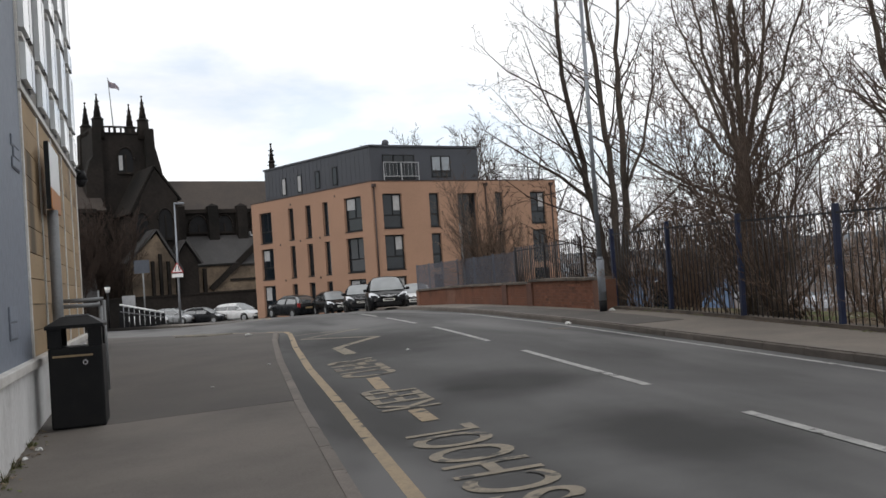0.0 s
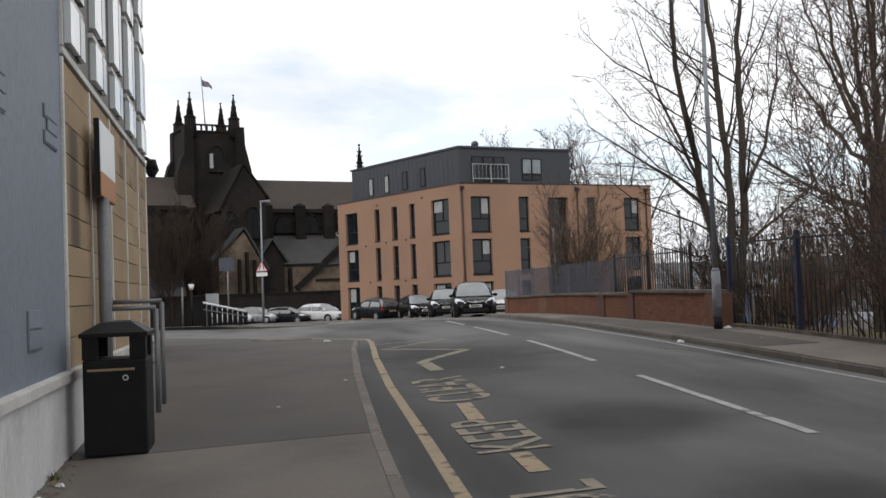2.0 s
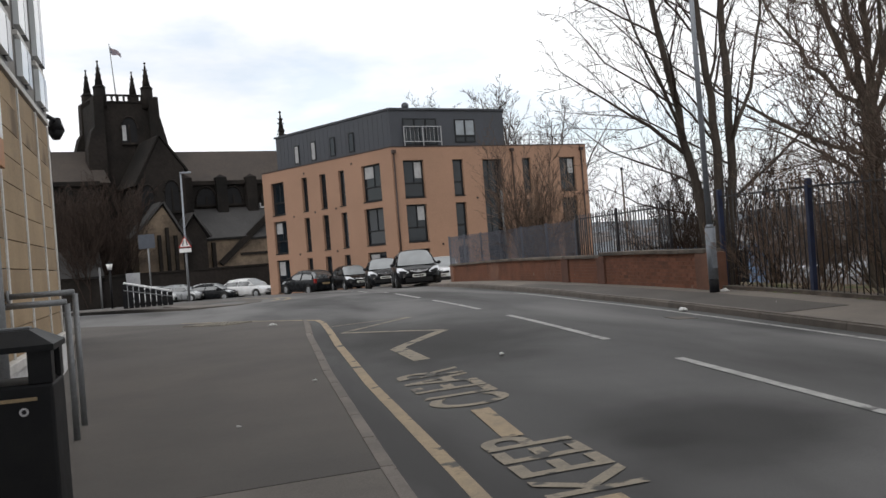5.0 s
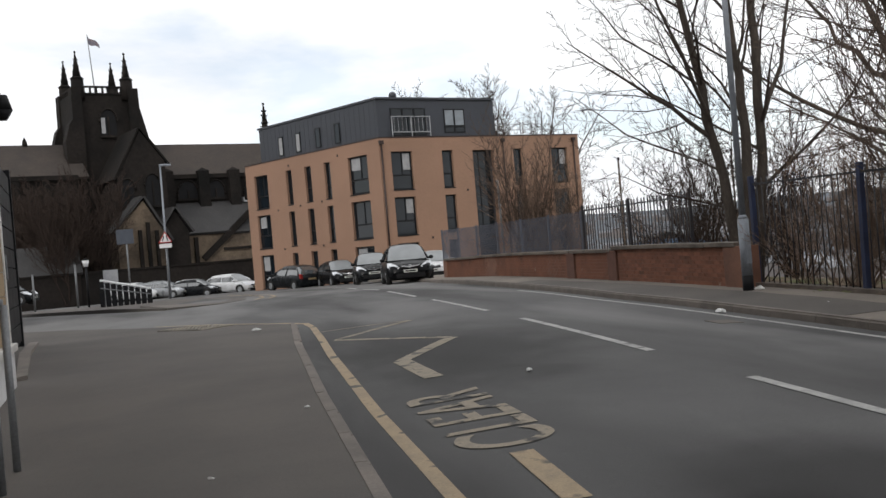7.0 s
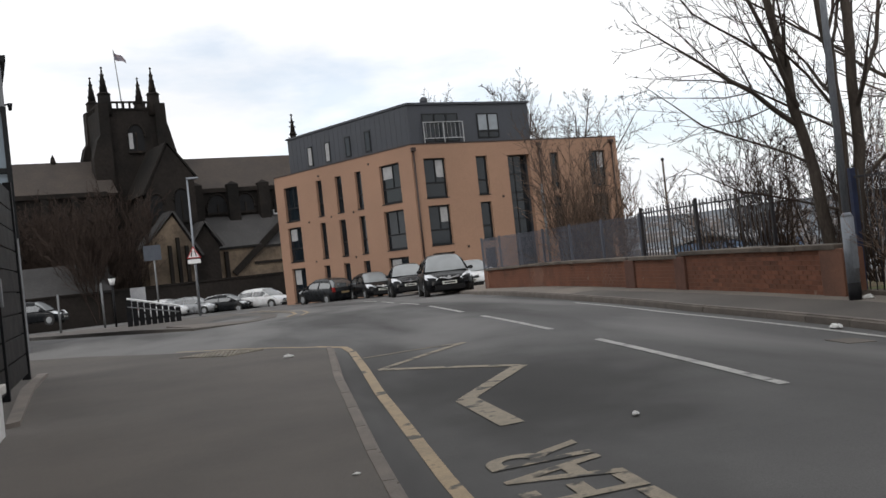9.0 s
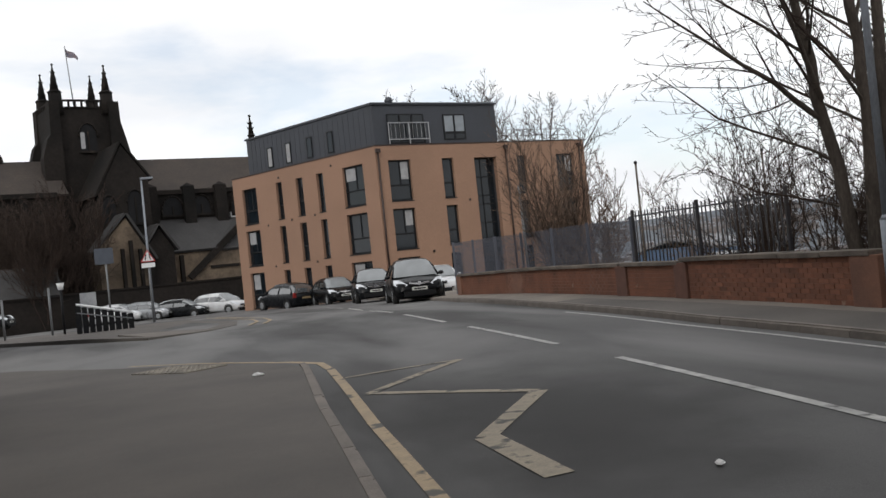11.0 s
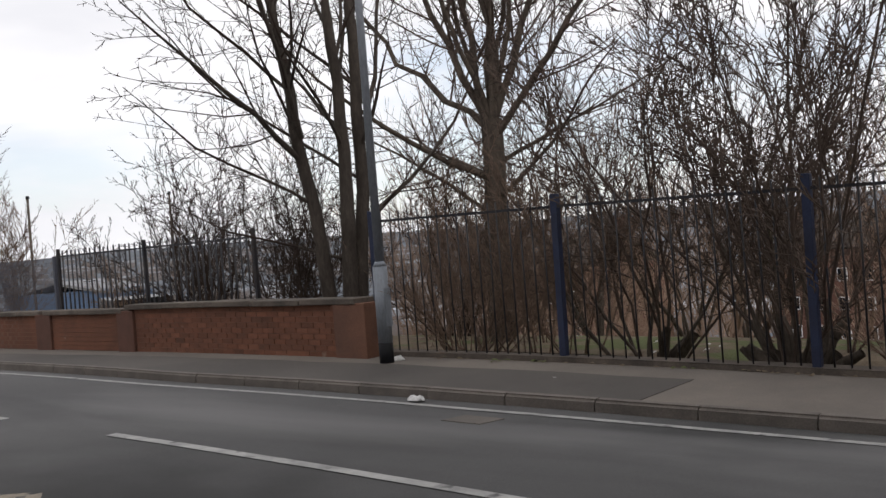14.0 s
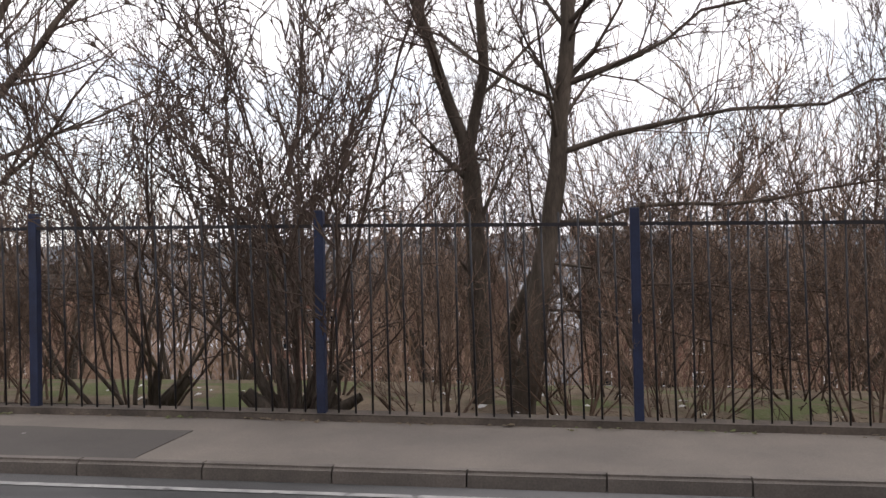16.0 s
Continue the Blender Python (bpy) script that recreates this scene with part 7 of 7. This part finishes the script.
for x, tall in ((-5.7, 1.35), (-7.5, 1.3)):
    bo = thing("bollard", pose(x, 52.0, base(52) + 0.12), "slim pale steel bollard", "bollard")
    part("post", tube(B(), (0, 0, 0), (0, 0, 1.9 if x > -6 else 1.6), 0.045, sides=10), M_GALV, bo)
    part("cap", tube(B(), (0, 0, 1.901 if x > -6 else 1.601), (0, 0, 1.95 if x > -6 else 1.65), 0.05, 0.03, sides=10), M_GALV, bo)
gl = thing("globe_lamp", pose(-5.35, 53.0, base(53) + 0.1), "low post lamp with a pale lantern", "lamp")
part("post", tube(B(), (0, 0, 0), (0, 0, 1.85), 0.05, sides=10), M_BLACK_PAINT, gl)
part("lantern", tube(B(), (0, 0, 1.851), (0, 0, 2.15), 0.09, 0.16, 12), M_SIGN_WHITE, gl)
part("cap", tube(B(), (0, 0, 2.151), (0, 0, 2.25), 0.17, 0.02, 12), M_BLACK_PAINT, gl)
nb = thing("notice_board", pose(-4.4, 54.0, base(54) + 0.1), "small pale grey notice board on legs", "notice board")
part("board", box(B(), -0.33, 0.33, -0.03, 0.03, 0.75, 1.65), M_RAIL_GREY, nb)
for x in (-0.3, 0.3):
    part("leg", box(B(), x - 0.025, x + 0.025, -0.025, 0.025, 0, 0.749), M_GALV, nb)
rl = thing("handrail", pose(0, 0, 0), "pale tubular handrail with timber balusters", "railing")
part("rail", tube(B(), (-4.7, 52.0, 1.5), (-2.55, 52.0, 0.95), 0.05, sides=8), M_SIGN_WHITE, rl)
part("rail", tube(B(), (-4.7, 52.0, 1.15), (-2.55, 52.0, 0.7), 0.04, sides=8), M_GALV, rl)
for k in range(9):
    x = -4.65 + k * 0.255
    zt = 1.5 - (x + 4.7) * 0.256
    part("baluster", box(B(), x - 0.105, x + 0.105, 51.97, 52.03, base(52) + 0.05, zt - 0.051), M_BLACK_PAINT, rl)

# ---- litter, covers, tactile paving ----
def litter(x, y, z, s, seed):
    r = random.Random(seed)
    b_ = B()
    bmesh.ops.create_icosphere(b_, subdivisions=2, radius=s)
    for v in b_.verts:
        v.co = Vector((v.co.x * r.uniform(0.8, 1.3), v.co.y * 0.7 * r.uniform(0.7, 1.2), max(v.co.z, -0.3 * s) * 0.5 * r.uniform(0.5, 1.3)))
    tagged(part("litter", b_, M_LITTER, m=pose(x, y, z + 0.14 * s, 0, 0, r.uniform(0, 360))), "crumpled white paper litter on the ground", "litter")


litter(6.62, 17.75, height(6.62, 17.75) + 0.01, 0.09, 1)
litter(8.3, 19.5, base(19.5) + 0.09, 0.1, 2)
litter(0.6, 21.75, base(21.75) + 0.07, 0.07, 3)
litter(-1.7, 8.9, foot_l(-1.7, 8.9), 0.045, 4)
litter(0.6, 13.9, foot_l(0.6, 13.9), 0.025, 5)
litter(-0.2, 12.0, foot_l(-0.2, 12.0), 0.02, 6)
litter(2.75, 14.5, height(2.75, 14.5) + 0.01, 0.04, 7)
litter(7.7, 16.9, base(16.9) + 0.08, 0.035, 8)
litter(-1.75, 8.5, foot_l(-1.75, 8.5), 0.035, 9)
for x, y, sx, sy, lab in ((7.68, 22.8, 0.42, 0.9, "pale concrete patch in the footway"), (7.9, 17.1, 0.2, 0.2, "rusty iron cover in the footway")):
    tagged(part("access_cover", box(B(), -sx, sx, -sy, sy, -0.05, 0.004), M_FOOT_A if sx > 0.4 else M_IRON, m=pose(x, y, base(y) + 0.06 + 0.012 * (x - 7) + 0.006, 1.4, -0.7, 0)), lab, "cover", kind="structure")
tagged(part("road_cover", box(B(), -0.16, 0.16, -0.2, 0.2, -0.05, 0.003), M_FOOT_A, m=pose(6.0, 16.6, height(6.0, 16.6) + 0.003, 1.3, 3, 0)), "worn pale cover in the road", "cover", kind="structure")
tp = thing("tactile_paving", pose(-0.24, 24.36, base(24.4) + 0.036, 0.0, 0, 42), "worn buff tactile paving at the dropped kerb", "pavement", kind="structure")
slab = box(B(), -0.195, 0.195, -0.195, 0.195, -0.04, 0.006, 0.004)
for i in range(4):
    for j in range(4):
        x, y = -0.15 + 0.1 * i, -0.15 + 0.1 * j
        tube(slab, (x, y, 0.006), (x, y, 0.012), 0.03, 0.022, 8)
slab_me = mesh_of("slab", slab, M_TACTILE)
for i in range(3):
    for j in range(2):
        piece("slab", slab_me, tp, pose(0.1 - 0.4 * j, -0.3 + 0.4 * i, 0.0))

# ---- tan cladding blocks on the corner building ----
course = (3.868 - 1.125) / 10
for a, b in zip(TRIMS, TRIMS[1:]):
    y0, y1 = a + 0.025, b - 0.055 if b != END else b - 0.075
    blk = box(B(), -0.057, 0.02, 0.0, y1 - y0, 0.0, course - 0.008, 0.004)
    me = mesh_of("stone_block", blk, M_TAN)
    if a == TRIMS[0]:
        sooted = mesh_of("stone_block", box(B(), -0.057, 0.02, 0.0, y1 - y0, 0.0, course - 0.008, 0.004), M_TAN_SOOT)
    for k in range(10):
        piece("stone_block", sooted if a == TRIMS[0] and 4 <= k <= 7 else me, lb, pose(random.uniform(-0.002, 0.002), y0, 1.125 + k * course))

# ---- kerb stones ----
def kerbs(name, label, xf, y0, y1, sign, up):
    """Kerb stones of 0.915 m; sign +1: the footway lies to the right of the road face."""
    k_ = thing(name, pose(0, 0, 0), label, "kerb", kind="structure")
    b_ = B()
    box(b_, *sorted((0.0, sign * KW)), -0.452, 0.452, -0.22, 0.0, 0.0)
    edge = [e for e in b_.edges if all(abs(v.co.x) < 1e-4 and v.co.z > -0.01 for v in e.verts)]
    bmesh.ops.bevel(b_, geom=edge, offset=0.025, segments=3, affect="EDGES")
    me = mesh_of("kerb_stone", b_, M_KERB)
    y = y0
    while y < y1:
        m = y + 0.4575
        slope = math.degrees(math.atan2(base(m + 0.45) - base(m - 0.45), 0.9))
        ang = math.degrees(math.atan2(-(xf(m + 0.45) - xf(m - 0.45)), 0.9))
        piece("kerb_stone", me, k_, pose(xf(m), m, base(m) + up(m), slope, 0, ang))
        y += 0.915


kerbs("kerb_left", "worn concrete kerb stones on the left footway", left_kerb, -12.0, 22.2, -1, lambda y: left_up(0.6, y) + 0.004)
kerbs("kerb_right", "worn concrete kerb stones on the far footway", right_kerb, -6.0, 46.0, 1, lambda y: 0.092)

# ---- bricks of the boundary wall ----
brick = box(B(), -0.05, 0.0, 0.0, 0.213, 0.0, 0.063, 0.0)
brick_me = mesh_of("brick", brick, M_BRICK)
rest = B()
count = 0
for y0, y1, h in SEGS:
    rows = int((h + 0.02) / 0.0745)
    for r_ in range(rows):
        y = y0 + 0.05 + (0.112 if r_ % 2 else 0)
        while y + 0.22 < y1 - 0.05:
            z = foot_r(y + 0.11) + h - 0.0745 * (r_ + 1) + 0.008
            x = wall_x(y + 0.11) - 0.002 + random.uniform(-0.003, 0.002)
            ang = math.degrees(math.atan2(-(wall_x(y + 0.22) - wall_x(y)), 0.22))
            if y < 24.6 and count < 200:
                piece("brick", brick_me, bw, pose(x + 0.053, y, z, 0, 0, ang))
                count += 1
            else:
                box(rest, x + 0.003, x + 0.053, y, y + 0.213, z, z + 0.063)
            y += 0.225
tagged(part("brickwork", rest, M_BRICK, bw), kind="stuff")

# ---- relaid strip of the far footway, debris along walls ----
strip("pavement_relaid_strip", [15.6 + 0.7 * k for k in range(20)], lambda y: right_kerb(y) + KW + 0.004, lambda y: 7.98 + 0.03 * math.sin(3 * y), lambda x, y: 0.091 + 0.01 * (x - 7), M_FOOT_B,
      "darker relaid asphalt strip in the footway", 0.02)


def debris(name, label, count, seed, where, mat, size):
    """Small crumpled leaves and scraps lying about, too many to count."""
    rr = random.Random(seed)
    v, f = [], []
    for k in range(count):
        x, y, z = where(rr)
        sz, a = size * rr.uniform(0.4, 1.3), rr.uniform(0, 6.283)
        i = len(v)
        for q in range(5):
            t_ = a + q * 1.2566
            rad = sz * rr.uniform(0.6, 1.1)
            v.append((x + rad * math.cos(t_), y + rad * math.sin(t_), z + 0.004 + sz * rr.uniform(0.0, 0.7)))
        v.append((x, y, z + sz * 0.7))
        f.extend([(i + q, i + (q + 1) % 5, i + 5) for q in range(5)])
    me_ = bpy.data.meshes.new(name)
    me_.from_pydata(v, [], f)
    me_.materials.append(mat)
    tagged(new(name, me_), label, "debris", kind="stuff")


def by_wall(rr):
    y = rr.choice((rr.uniform(3, 10.2), rr.uniform(7.2, 9.4)))
    x = left_wall(y) + 0.05 + abs(rr.gauss(0.0, 0.09))
    return x, y, foot_l(x, y)


def by_fence(rr):
    y = rr.uniform(3, 19.8)
    x = rr.choice((8.55 - abs(rr.gauss(0, 0.06)), rr.uniform(8.9, 10.5)))
    return x, y, base(y) + 0.1 if x < 8.6 else terrain(x, y)


debris("dead_leaves", "brown dead leaves gathered along the wall foot", 170, 15, by_wall, M_EARTH, 0.022)
debris("fence_leaves", "dead leaves and scraps along the fence plinth", 420, 16, by_fence, M_EARTH, 0.028)
debris("scraps", "pale paper scraps on the bank behind the fence", 60, 18, lambda rr: (lambda x, y: (x, y, terrain(x, y) + 0.02))(rr.uniform(9.2, 12.5), rr.uniform(8, 18.5)), M_LITTER, 0.05)
for x, y, sz, sd in ((-1.66, 8.15, 0.07, 31), (-1.7, 9.15, 0.06, 32), (-1.6, 7.55, 0.08, 33)):
    tuft = B()
    rr = random.Random(sd)
    for k in range(26):
        a, ln = rr.uniform(0, 6.283), sz * rr.uniform(0.6, 1.5)
        o = Vector((rr.gauss(0, 0.02), rr.gauss(0, 0.03), 0))
        tip = o + Vector((math.cos(a) * ln * 0.7, math.sin(a) * ln * 0.7, ln))
        side = Vector((-math.sin(a), math.cos(a), 0)) * 0.006
        tuft.faces.new([tuft.verts.new(p) for p in (o - side, o + side, tip)])
    tagged(part("weed_tuft", tuft, M_GRASS, m=pose(left_wall(y) + 0.08, y, foot_l(left_wall(y) + 0.08, y))), "small green weed growing at the wall foot", "weed", "weeds at the wall")
